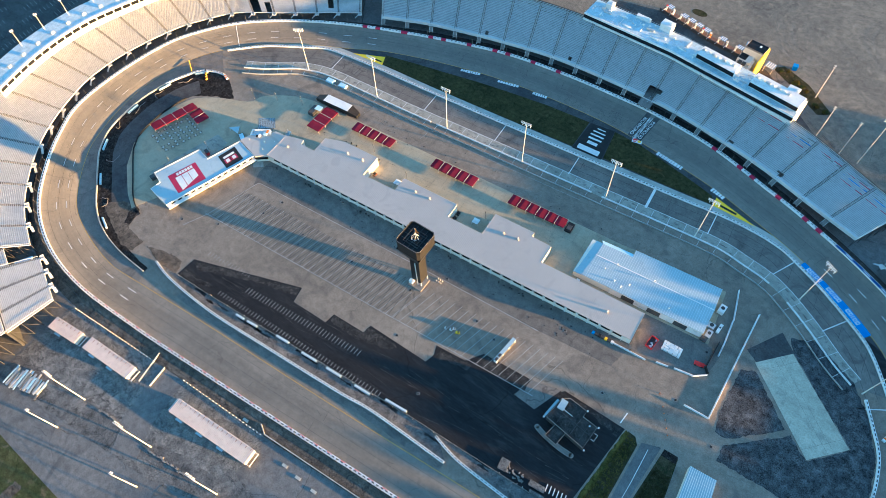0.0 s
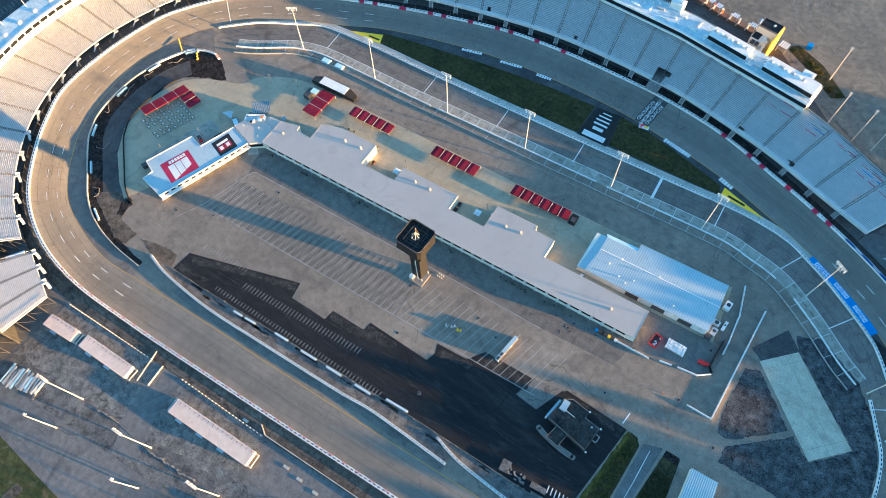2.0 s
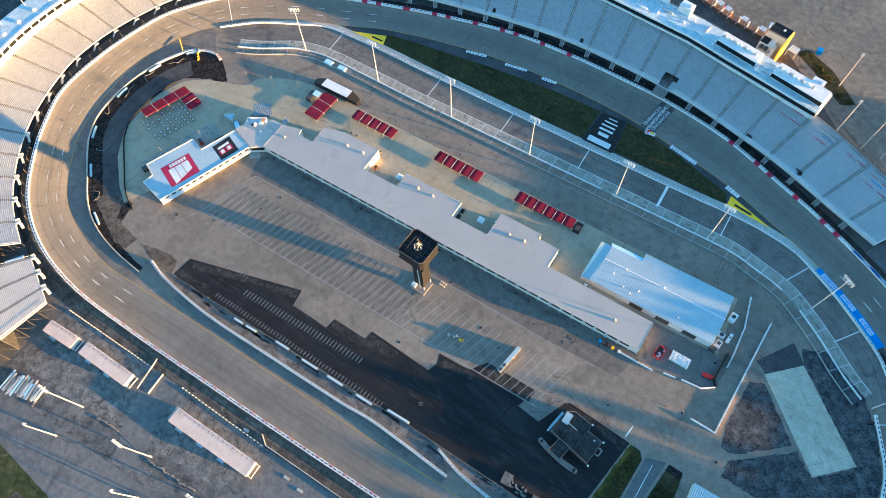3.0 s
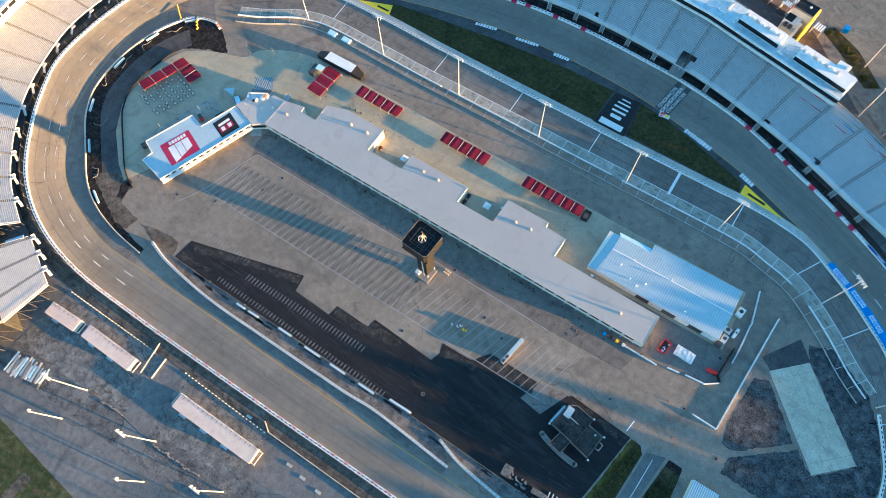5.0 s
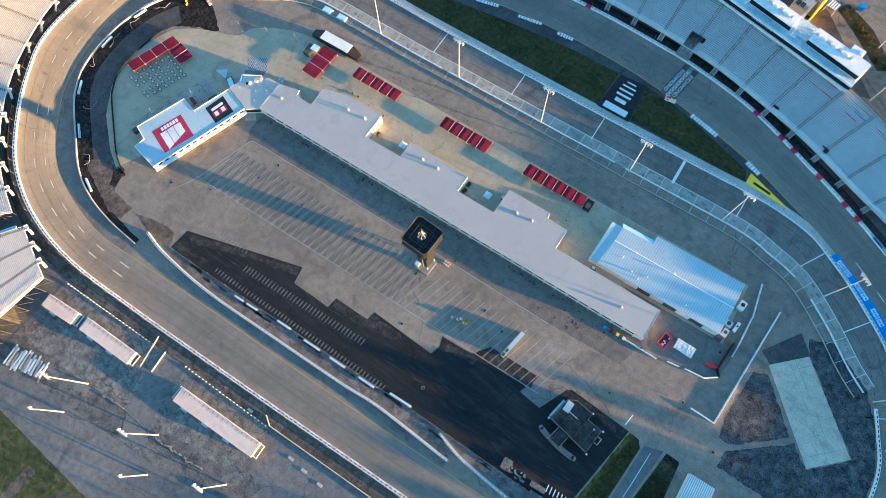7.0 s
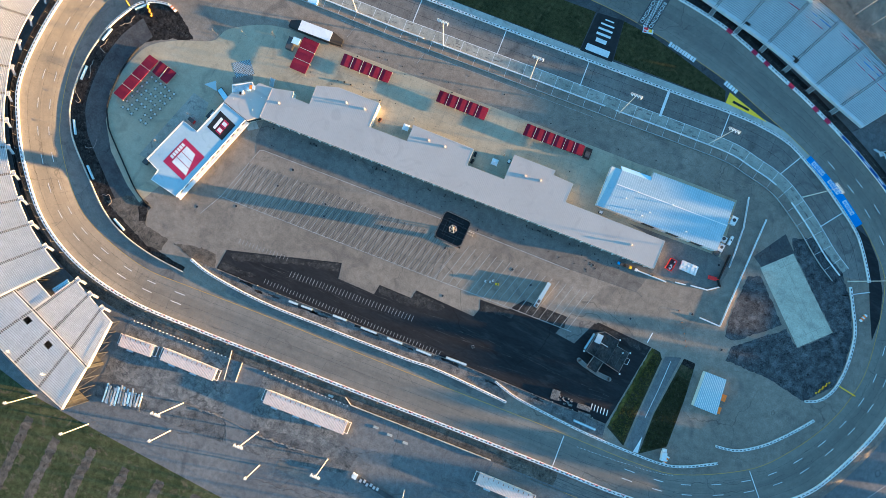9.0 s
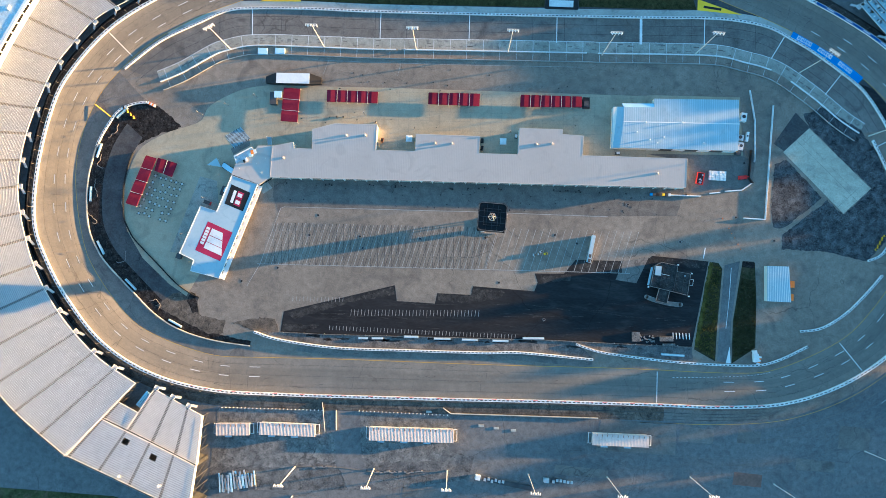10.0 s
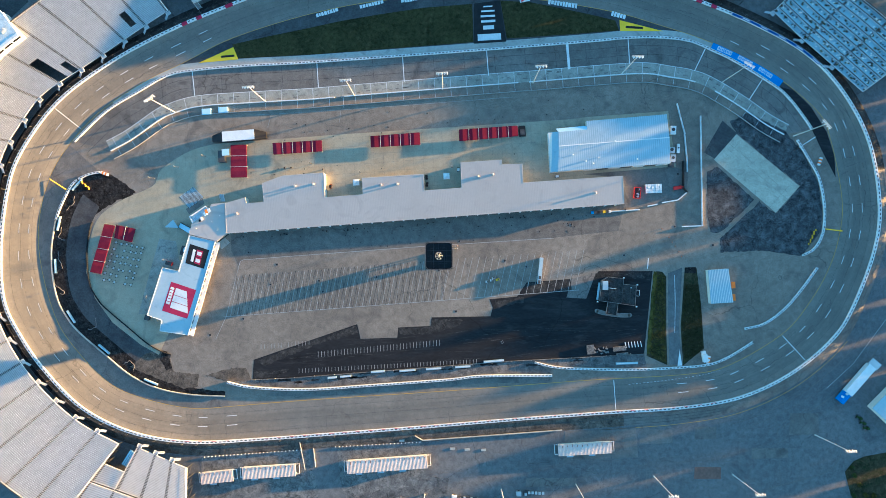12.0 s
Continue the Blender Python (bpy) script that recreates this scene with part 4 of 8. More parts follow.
for path in ([(130.7, 81.2), (134.6, 65.5), (135.9, 51), (136.1, 43)], [(143.7, 74.3), (143.9, 42.9), (144.2, 13.2)], [(144.2, 13.2), (132.9, 12.8)], [(93, 21.2), (109.7, 22.2)], [(114, 24.1), (119.5, 25.2)], [(122, 26), (130.7, 27.5)], [(130.7, 27.5), (135.7, 31.6)]):
    g = Geo()
    total = along(path, 0)[3]
    o = holder("barrier_row", "row of white concrete traffic barriers", "barrier")
    k = max(1, round(total / 3.6))
    for q in range(k):
        x, y, a, _ = along(path, (q + 0.5) * total / k)
        Geo().box((0, 0, 0.15), (total / k - 0.08, 0.7, 0.3)).box((0, 0, 0.65), (total / k - 0.08, 0.34, 0.8)).ob("barrier", M_WHITE, o, "", "", "", "", pose(x, y, 0.06, 0, 0, a))
for a, b in (((-39, -67.4), (-31.5, -66.8)), ((-23.3, -66.8), (-14.5, -66.1)), ((-8.6, -65.8), (-0.2, -65.2)), ((7.5, -64.7), (15.9, -64.1)), ((23.2, -61.8), (34.4, -60.8)), ((-56, -70), (-50, -69.4)), ((-63, -70.6), (-58, -70.2)), ((96, -62.7), (108, -62.3))):
    c = ((a[0] + b[0]) / 2, (a[1] + b[1]) / 2)
    L, t = math.dist(a, b), math.degrees(math.atan2(b[1] - a[1], b[0] - a[0]))
    o = holder("wall_unit", "white steel barrier section standing in the verge", "barrier", (*c, 0.02), t)
    Geo().box((0, 0, 0.5), (L, 1.1, 1.0)).ob("body", M_METROOF, o)
    Geo().box((0, 0, 1.03), (L * 0.96, 0.3, 0.06)).ob("cap", M_LAMP, o)
tagged(Geo().wall([(-104.8, -71.8), (-83.8, -70.8), (37, -61.5), (112, -57.6)], 0.25, 0, 0.7).ob("low_rail", M_DIRT, None, "low rusty guard rail along the car park", "railing"), kind="structure")
tagged(Geo().wall([(-14.8, -102.4), (-10.5, -104.9), (66.2, -99.2)], 0.4, -0.1, 1.1).ob("back_wall", M_SLAB, None, "pale concrete retaining wall behind the back straight", "wall"), kind="structure")

# white units, drums and gate arms beside the inner walls
for s in (14, 38, 62, 92, 118, 150):
    x, y, a, _ = along(offset(IN_WEST, 2.0), s)
    o = holder("wall_unit", "white steel barrier section standing inside the turn", "barrier", (x, y, 0.03), a)
    Geo().box((0, 0, 0.5), (8.0, 0.9, 1.0)).ob("body", M_METROOF, o)
    Geo().box((0, 0, 1.03), (7.6, 0.3, 0.06)).ob("cap", M_SKYBLUE, o)
rw = random.Random(21)
for s in (22, 41, 55, 78, 103, 131):
    x, y, a, _ = along(offset(IN_WEST, 3.4), s)
    o = holder("cable_coil", "loose grey hose lying on the dark mulch", "cable", (x, y, 0.06), a + rw.uniform(-30, 30))
    pts, hd = [(-3.0, 0.0, 0.12)], 0.2
    for k in range(26):
        hd += rw.uniform(-0.55, 0.6)
        pts.append((pts[-1][0] + 0.4 * math.cos(hd), pts[-1][1] + 0.4 * math.sin(hd), 0.12))
    hose = bpy.data.curves.new("hose", "CURVE")
    hose.dimensions, hose.bevel_depth, hose.bevel_resolution = "3D", 0.15, 1
    line = hose.splines.new("POLY")
    line.points.add(len(pts) - 1)
    for p, q in zip(line.points, pts):
        p.co = (*q, 1)
    hose.materials.append(M_BLOCK)
    new("hose", hose).parent = o
for cx, cy, a in ((-200.5, 37.5, 140), (204.8, 7.5, 65)):
    for k in range(8):
        t = radians(a)
        o = holder("barrel", "yellow crash barrel beside the wall's end", "barrel", (cx + math.cos(t) * 1.2 * (k - 4) + 0.5 * (k % 2), cy + math.sin(t) * 1.2 * (k - 4), 0.05), 0, "crash barrels")
        Geo().rod((0, 0, 0), (0, 0, 1.0), 0.5, 0.45, 10).ob("drum", M_YELLOW, o)
        Geo().rod((0, 0, 1.0), (0, 0, 1.08), 0.42, None, 10).ob("lid", M_BLACK, o)
for a, b in (((-218, 39.6), (-209.5, 34.2)), ((211.3, 11.3), (220.3, 10.2))):
    o = holder("swing_gate", "yellow steel gate arm across the apron", "gate")
    Geo().rod((*a, 1.2), (*b, 1.2), 0.28, None, 8).ob("arm", M_YELLOW, o)
    Geo().rod((*b, 0), (*b, 1.5), 0.3, None, 8).ob("post", M_YELLOW, o)
    Geo().rod((*a, 0), (*a, 1.3), 0.2, None, 8).ob("foot", M_DARK, o)
for x, y, t in ((-189.6, 43.5, -20), (208.5, 47, 70), (146.5, -62.5, 80)):
    o = holder("impact_attenuator", "red and white striped cushion at the wall's end", "barrier", (x, y, 0.03), t)
    for k in range(5):
        Geo().box((0.9 * k, 0, 0.5), (0.85, 1.4, 1.0)).ob("cell", M_ORANGE if k % 2 else M_LAMP, o)

Geo().wall(offset(IN_WEST, 19.7)[11:-12], 0.35, 0.0, 1.0).ob("patio_edge", M_NEW, None, "low black wall along the edge of the patio", "wall", "", "structure")
sheet("patio_bed", [(-157.2, 6.6), (-147.8, 5.0), (-144.9, -11.2), (-153.7, -9.4), (-161.8, -35.7), (-168.6, -35.4)], 0.075, M_STALL, "darker concrete strip along the media centre")
# joints sawn into the concrete patio and slabs
jt = []
for k in range(60):
    x = -195 + 5.5 * k
    jt.append(((x, 10 + 0.07 * (x + 60) + (4 if x > -115 else -40), 0.075), (x - 3, 62 + 0.065 * (x + 60), 0.075), 0.05))
for k in range(11):
    jt.append(((-118, 13 + 5 * k, 0.075), (100, 28 + 5 * k, 0.075), 0.05))
stripes("patio_joint", [q for q in jt if q[0][0] > -155], M_PIT, "sawn joints in the patio concrete")
A, B, C, D = (Vector(p) for p in ((163.6, 63.9), (198, 35), (184.8, 20.4), (151, 49.9)))
jt = [((*A.lerp(B, t), 0.115), (*D.lerp(C, t), 0.115), 0.08) for t in (0.09, 0.9)] + [((*A.lerp(D, t), 0.115), (*B.lerp(C, t), 0.115), 0.08) for t in (0.35, 0.5)]
stripes("slab_joint", jt, M_PIT, "joints between the poured slabs")
# lot: cross road, tyre tracks, kerb with junk
sheet("cross_road", ragged([(-75, -105), (-59, -102), (-55, -132), (-48, -146), (-60, -150), (-68, -136)], 0.5, 2.0, 17), -0.035, M_GROUND, "grey asphalt road crossing the dirt lot")
tk = []
for k in range(34):
    x, y, a = rw.uniform(-60, 215), rw.uniform(-160, -112), rw.uniform(-0.35, 0.2)
    L = rw.uniform(8, 30)
    for d in (0, 1.7):
        tk.append(((x, y + d, -0.025), (x + L * math.cos(a), y + d + L * math.sin(a), -0.025), 0.16))
for d in (13, 15, 19, 24, 26, 31, 33):
    arc = [p for p in offset(OUT, -d, True) if p[0] > 104 and p[1] < -20]
    arc.sort(key=lambda p: p[0])
    i0, i1 = sorted((rw.randint(0, len(arc) // 2), rw.randint(len(arc) // 2, len(arc) - 1)))
    tk += chain(arc[i0:i1], rw.uniform(0.12, 0.4), -0.025)
stripes("tyre_track", tk, M_PIT, "dark tyre tracks across the lot")
kb = [(-88, -141), (-68, -139), (-47.4, -139.4), (-21.8, -136.6), (-8, -134.5)]
tagged(Geo().wall(kb, 0.3, -0.1, 0.12).ob("lot_kerb", M_PIT, None, "low broken concrete kerb across the lot", "kerb"), kind="structure")
jk = Geo()
for a, b, c in (((-80, -140.2), (-67.9, -138.9), 9), ((-47.4, -139.4), (-21.8, -136.6), 17)):
    for k in range(c):
        t = (k + rw.uniform(0.2, 0.8)) / c
        jk.box((a[0] + (b[0] - a[0]) * t, a[1] + (b[1] - a[1]) * t + rw.gauss(0, 0.35), 0.2), (rw.uniform(0.8, 1.9), rw.uniform(0.4, 0.9), rw.uniform(0.3, 0.6)), 6 + rw.uniform(-14, 14))
jk.ob("loose_block", M_BLOCK, None, "loose grey concrete blocks along the kerb", "rubble", "", "stuff")


def wander(r, x, y, head, length, bend=0.45, step=1.1):
    """A crooked line on the ground."""
    pts, h = [(x, y)], head
    for k in range(int(length / step)):
        h = head + (h - head) * 0.75 + r.uniform(-bend, bend)
        pts.append((pts[-1][0] + step * math.cos(h), pts[-1][1] + step * math.sin(h)))
    return pts


# cracks filled with tar
rk, ck = random.Random(31), []
for k in range(120):
    if k < 70:
        x, y = rk.uniform(-130, 90), rk.uniform(-165, -108)
    elif k < 88:
        x, y = rk.uniform(-20, 100), rk.uniform(-165, -112)
    else:
        x, y = rk.uniform(110, 260), rk.uniform(190, 330)
    if x > 190 and y > -120 and y < 0:
        continue
    ck += chain(wander(rk, x, y, rk.choice((0.07, 1.63, 0.07, 0.9)) + rk.uniform(-0.2, 0.2), rk.uniform(6, 34)), rk.choice((0.06, 0.09, 0.13)), -0.02)
for k in range(70):
    x = rk.uniform(-115, 140)
    y = rk.choice((rk.uniform(-30, 8), rk.uniform(74, 84))) + 0.06 * x
    ck += chain(wander(rk, x, y, rk.choice((0.07, 1.63)) + rk.uniform(-0.3, 0.3), rk.uniform(4, 18)), 0.08, 0.028)
for k in range(40):
    x = rk.uniform(-90, 58)
    y = along(IN_BACK, x + 119)[1] - rk.uniform(0.8, 3.4)
    ck += chain(wander(rk, x, y, rk.choice((0.05, 1.6, 0.05)), rk.uniform(2, 9), 0.7, 0.7), 0.12, 0.035)
stripes("tar_crack", ck, M_TAR, "crooked cracks sealed with tar")
tc = []
for k in range(120):
    i, v, dv = rk.uniform(0, n), rk.uniform(0.05, 0.85), 0.0
    for q in range(rk.randint(3, 12)):
        i2, v2 = i + rk.uniform(0.1, 0.35), min(0.97, max(0.03, v + rk.uniform(-0.025, 0.025)))
        tc.append((on_track(i, v, 0.055), on_track(i2, v2, 0.055), 0.1))
        i, v = i2, v2
for k in range(26):
    c, ph, r0 = nearest(22 + rk.gauss(0, 14), 160) + rk.uniform(-0.5, 0.5), rk.uniform(0, 6), rk.uniform(0.5, 1.5)
    v0 = rk.uniform(0.1, 0.45)
    for q in range(rk.randint(6, 14)):
        a, b = ph + q * 0.3, ph + q * 0.3 + 0.3
        tc.append((on_track(c + r0 * math.cos(a), max(0.02, v0 + 0.12 * r0 * math.sin(a)), 0.058), on_track(c + r0 * math.cos(b), max(0.02, v0 + 0.12 * r0 * math.sin(b)), 0.058), 0.09))
stripes("burnout_mark", tc, M_TAR, "dark looping tyre marks and cracks on the racing surface")
# rubber on the pit stalls
st_ = []
for s in np.arange(5, blen - 8, 4.45):
    x, y, a, _ = along(BOX, s)
    nx, ny, ax, ay = -math.sin(radians(a)), math.cos(radians(a)), math.cos(radians(a)), math.sin(radians(a))
    for q in range(rk.randint(0, 2)):
        d, L, e = rk.uniform(1.2, 5.0), rk.uniform(1, 3.4), rk.uniform(-1, 1)
        st_.append(((x + nx * d + ax * e, y + ny * d + ay * e), (x + nx * (d + 0.1) + ax * (e + L), y + ny * (d + 0.1) + ay * (e + L)), rk.uniform(0.2, 0.55)))
stripes("rubber_stain", st_, M_PIT, "dark rubber left on the pit stalls", 0.055)
# thin dark lines along the bank behind the back wall
bl = []
for d, wd in ((2.4, 0.14), (4.6, 0.2), (6.3, 0.12), (8.0, 0.16)):
    ring = offset(OUT, -d, True)
    for i in range(n):
        j = (i + 1) % n
        if OUT[i][1] < -40 and OUT[i][0] < 150:
            za, zb = (GZ + (RISE[q] + 0.05 - GZ) * (1 - d / 9.0) + 0.07 for q in (i, j))
            bl.append(((*ring[i], za), (*ring[j], zb), wd * rk.uniform(0.6, 1.4)))
stripes("bank_rut", bl, M_APRON, "dark lines running along the bank")
stripes("edge_line", [((*offset(OUT, -10.2, True)[i], -0.05), (*offset(OUT, -10.2, True)[(i + 1) % n], -0.05), 0.22) for i in range(n) if OUT[i][0] > 84 and OUT[i][1] < -46], M_YLINE, "yellow edge line outside the back wall")
stripes("lot_line", chain([(211.7, -76.3), (226.5, -62.7), (244.5, -38.7), (256, -20)], 0.3, -0.03), M_FAINT, "white line across the east lot")
stripes("lot_edge", chain(smooth([(150, -140), (185, -129.6), (208, -123.3), (216, -118), (219.6, -110.8)], 3), 0.35, -0.03), M_PIT, "dark dirty edge of the east lot")
# sand swirls left by turning lorries in the north lot
sw = []
for cx, cy, r0, k0 in ((112, 292, 10, 6), (124, 286, 30, 4), (170, 306, 22, 4), (205, 255, 22, 4)):
    for k in range(k0):
        r, a0, a1 = r0 + 4.2 * k + rk.uniform(-1.6, 1.6), rk.uniform(0.6, 2.2), rk.uniform(2.8, 5.0)
        arc = [(cx + r * math.cos(a) * 1.25, cy + r * math.sin(a)) for a in np.arange(a0, a1, 0.1)]
        sw += chain(arc, rk.choice((0.3, 0.5, 1.2, 2.6)), -0.075 + 0.002 * (k % 4))
stripes("sand_swirl", sw, M_SAND, "pale sand swept into arcs by turning wheels")
# anchors and small drains in the paving
dots = Geo()
for k in range(95):
    t = rw.random()
    x = -110 + 200 * t
    if k < 60:
        x, y = x, 6 + 0.07 * (x + 83) - rw.uniform(-3, 8)
    else:
        y = rw.choice((46, 52, 69, 71, 76)) + 0.068 * (x + 10) + rw.uniform(-2.5, 2.5)
    dots.box((x, y, 0.07), (rw.uniform(0.3, 0.75), rw.uniform(0.3, 0.6), 0.06), rw.uniform(0, 90))
dots.ob("floor_plate", M_BLACK, None, "small dark floor plates and drains in the paving", "floor plate", "", "stuff")

# rough growth on the two grass strips
rv = random.Random(77)
for nm, pts, mt, cnt in (("tall_grass", [(118.6, -13), (123, -14), (123.6, -46), (123.6, -62), (114.5, -58)], M_DRY, 1500), ("tall_grass", [(134.6, -19), (141.5, -19), (143, -30), (144, -54), (133.4, -62.5), (132.2, -42)], M_GRASS, 2200)):
    g, k = Geo(), 0
    x0, x1 = min(p[0] for p in pts), max(p[0] for p in pts)
    y0, y1 = min(p[1] for p in pts), max(p[1] for p in pts)
    while k < cnt:
        x, y = rv.uniform(x0, x1), rv.uniform(y0, y1)
        hit = False
        for i in range(len(pts)):
            (xa, ya), (xb, yb) = pts[i - 1], pts[i]
            if (ya > y) != (yb > y) and x < (xb - xa) * (y - ya) / (yb - ya) + xa:
                hit = not hit
        if not hit:
            continue
        k += 1
        a, q, h = rv.uniform(0, 6.28), rv.uniform(0.15, 0.42), rv.uniform(0.2, 0.7)
        c, d = q * math.cos(a), q * math.sin(a)
        g.face([(x - c, y - d, 0.05), (x + c, y + d, 0.05), (x + c * 0.4 - d, y + d * 0.4 + c, h), (x - c * 0.7 - d, y - d * 0.7 + c, h * 0.8)])
    g.ob(nm, mt, None, "tufts of long grass on the strip", "grass", "", "stuff")

# odds and ends along the verge behind the inner wall
rj = random.Random(55)
for k in range(16):
    x = rj.uniform(-98, 108)
    y = -71.2 + 0.0745 * (x + 105) - rj.uniform(1.6, 4.2)
    L, q = rj.uniform(1.5, 5.5), rj.uniform(0.6, 1.4)
    sheet("dark_stain", ragged([(x - L, y - q / 2), (x + L, y - q / 2 + 0.3), (x + L, y + q / 2 + 0.3), (x - L, y + q / 2)], 0.35, 0.9, 60 + k), 0.035, M_WALK if k % 3 else M_MULCH, "dark wet stain on the dirt verge", "soil", deep=0.03)
vp = Geo().rod((0, 0, 0), (0, 0, 1.0), 0.14, 0.12, 6).mesh("marker_post")
vp.materials.append(M_POLE)
for k in range(20):
    x = -103 + 10.9 * k
    o = new("rail_post", vp)
    o.matrix_basis = pose(x, -71.9 + 0.0695 * (x + 105), 0.0)
    tagged(o, "short pale post along the low rail", "post", "rail posts")
# painted stalls of the lot west of the stands
ws = []
for row in range(8):
    for k in range(20):
        x, y = -306 - 11.5 * row, -40 + 2.8 * k + 9 * (row % 3) + (14 if k > 9 else 0)
        ws.append(((x, y, -0.03), (x - 5, y + 0.9, -0.03), 0.16))
stripes("lot_stall_line", ws, M_FAINT, "white parking stalls in the west lot")

# scuffs on the black car park and straight paving seams in the lots
sf_ = []
for k in range(60):
    x, y = rj.uniform(-95, 108), rj.uniform(-2, 17)
    y = -68.5 + 0.08 * (x + 100) + y
    if y > -44 and x < 28 or y > -30 or x < -46 and y > -63.5 + 0.343 * (x + 104):
        continue
    for p, q in zip(*(lambda w: (w[:-1], w[1:]))(wander(rj, x, y, 0.07 + rj.uniform(-0.12, 0.12), rj.uniform(6, 26), 0.06, 3.0))):
        if p[0] < 110 and q[0] < 110:
            sf_.append(((*p, 0.036), (*q, 0.036), rj.uniform(0.12, 0.4)))
stripes("scuff", sf_, M_WALK, "pale tyre scuffs on the black asphalt")
ls_ = []
for x0, y0, x1, y1 in ((-12, -106, -4, -160), (62, -98, 60, -160), (112, -97, 113, -158), (133, -99, 132, -140), (164, -96, 163, -150), (-16, -124, 210, -108), (20, -144, 190, -132), (66, -117, 110, -114), (184, -92, 186, -130)):
    ls_.append(((x0, y0, -0.028), (x1, y1, -0.028), 0.14))
stripes("lot_seam", ls_, M_PIT, "straight paving seams across the lot")
# ---- grandstands ----


def loft(pa, pb, t):
    return (pa[0] + (pb[0] - pa[0]) * t, pa[1] + (pb[1] - pa[1]) * t)


def resample(path, k):
    d = np.array(path, float)
    s = np.r_[0, np.cumsum(np.hypot(*np.diff(d, axis=0).T))]
    at = np.linspace(0, s[-1], k)
    return [(float(np.interp(q, s, d[:, 0])), float(np.interp(q, s, d[:, 1]))) for q in at]


def grandstand(front, rear, z0, z1, rows, bays, label, holes=(), seats=(), low=0.0, feet=True, wells=(), end_top=None, bench_at=(0.25, 0.98), mats=None, straight=False):
    """Stepped seating between a front and a rear line, in bays divided by stairs. holes: (x, y, half width, half depth) left open; wells: (bay, u0, u1, t0, t1) left open; end_top: height of the rear at the far end."""
    st = holder("grandstand", label, "grandstand")
    per = 8
    F, R = resample(front, bays * per + 1), resample(rear, bays * per + 1)
    dz = (z1 - z0) / rows
    tread_mat, bench_mat = mats or (M_TREAD, M_BENCH)

    def rear_z(g):
        t = min(max((g - 0.7) / 0.3, 0), 1)
        return z1 + ((end_top or z1) - z1) * t * t * (3 - 2 * t)

    for b in range(bays):
        f, r = F[b * per: b * per + per + 1], R[b * per: b * per + per + 1]
        wid = math.dist(f[0], f[-1])
        e = 0.5 / max(wid, 1)
        tread, riser, bench, stair, edge = Geo(), Geo(), Geo(), Geo(), Geo()
        dx, dy = (f[-1][0] - f[0][0]) / wid, (f[-1][1] - f[0][1]) / wid

        def at(u, t):
            q = min(max(u, 0), 1) * per
            i = min(int(q), per - 1)
            return loft(loft(f[i], f[i + 1], q - i), loft(r[i], r[i + 1], q - i), t)

        def gone(p):
            return any(abs((p[0] - x) * dx + (p[1] - y) * dy) < a and abs((p[1] - y) * dx - (p[0] - x) * dy) < c for x, y, a, c in holes)

        us = [2.4 * e] + [k / per for k in range(1, per)] + [1]

        def zz(u, k):
            return z0 + k * (rear_z((b + u) / bays) - z0) / rows

        for k in range(rows):
            t0, t1 = k / rows, (k + 1) / rows
            for a, c in zip(us[:-1], us[1:]):
                if gone(at((a + c) / 2, (t0 + t1) / 2)) or any(q[0] == b and q[1] <= (a + c) / 2 <= q[2] and q[3] <= (t0 + t1) / 2 <= q[4] for q in wells):
                    continue
                A, B, C, D = at(a, t0), at(c, t0), at(c, t1), at(a, t1)
                za, zc = zz(a, k), zz(c, k)
                tread.face([(*A, za), (*B, zc), (*C, zc), (*D, za)])
                # dark riser face: gap shade put into its colour
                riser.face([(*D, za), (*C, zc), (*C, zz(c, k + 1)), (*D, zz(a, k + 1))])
                ta, tb = t0 + (t1 - t0) * bench_at[0], t0 + (t1 - t0) * bench_at[1]
                A, B, C, D = at(a, ta), at(c, ta), at(c, tb), at(a, tb)
                bench.face([(*A, za + 0.42), (*B, zc + 0.42), (*C, zc + 0.42), (*D, za + 0.42)])
                bench.face([(*A, za + 0.36), (*B, zc + 0.36), (*B, zc + 0.42), (*A, za + 0.42)])
            if gone(at(e, (t0 + t1) / 2)):
                continue
            # two steps to each row
            for h in (0, 1):
                ta, tb = t0 + (t1 - t0) * h / 2, t0 + (t1 - t0) * (h + 1) / 2
                z, rise_ = zz(0, k + h / 2) + 0.12, (zz(0, k + 1) - zz(0, k)) / 2
                A, B, C, D = at(0.1 * e, ta), at(2.3 * e, ta), at(2.3 * e, tb), at(0.1 * e, tb)
                (stair if h or straight else edge).face([(*A, z), (*B, z), (*C, z), (*D, z)])
                (stair if straight else edge).face([(*D, z), (*C, z), (*C, z + rise_), (*D, z + rise_)])
        for mat, k0, k1, every, b0 in seats:
            if b < b0:
                continue
            seat = Geo()
            for k in range(k0, k1, every):
                if (b * 2 + k) % 3 == 0:
                    continue
                t, h = (k + 0.9) / rows, zz(0.5, k) + 0.46
                for q, (a, c) in enumerate(zip(us[:-1], us[1:])):
                    if (q + b + k) % 4 == 0:
                        continue
                    A, B, C, D = at(a, t), at(c, t), at(c, t + 0.24 / rows), at(a, t + 0.24 / rows)
                    seat.face([(*A, h), (*B, h), (*C, h + 0.3), (*D, h + 0.3)])
            tagged(seat.ob("seat_board", mat, st), kind="stuff")
        tread.ob("tread_section", tread_mat, st)
        tagged(riser.ob("riser_section", M_RISER_SHADE, st), kind="stuff")
        tagged(bench.ob("bench_section", bench_mat, st), kind="stuff")
        stair.ob("stair", M_TREAD, st)
        if not straight:
            tagged(edge.ob("step_edge", M_AISLE, st), kind="stuff")
        rail = Geo()
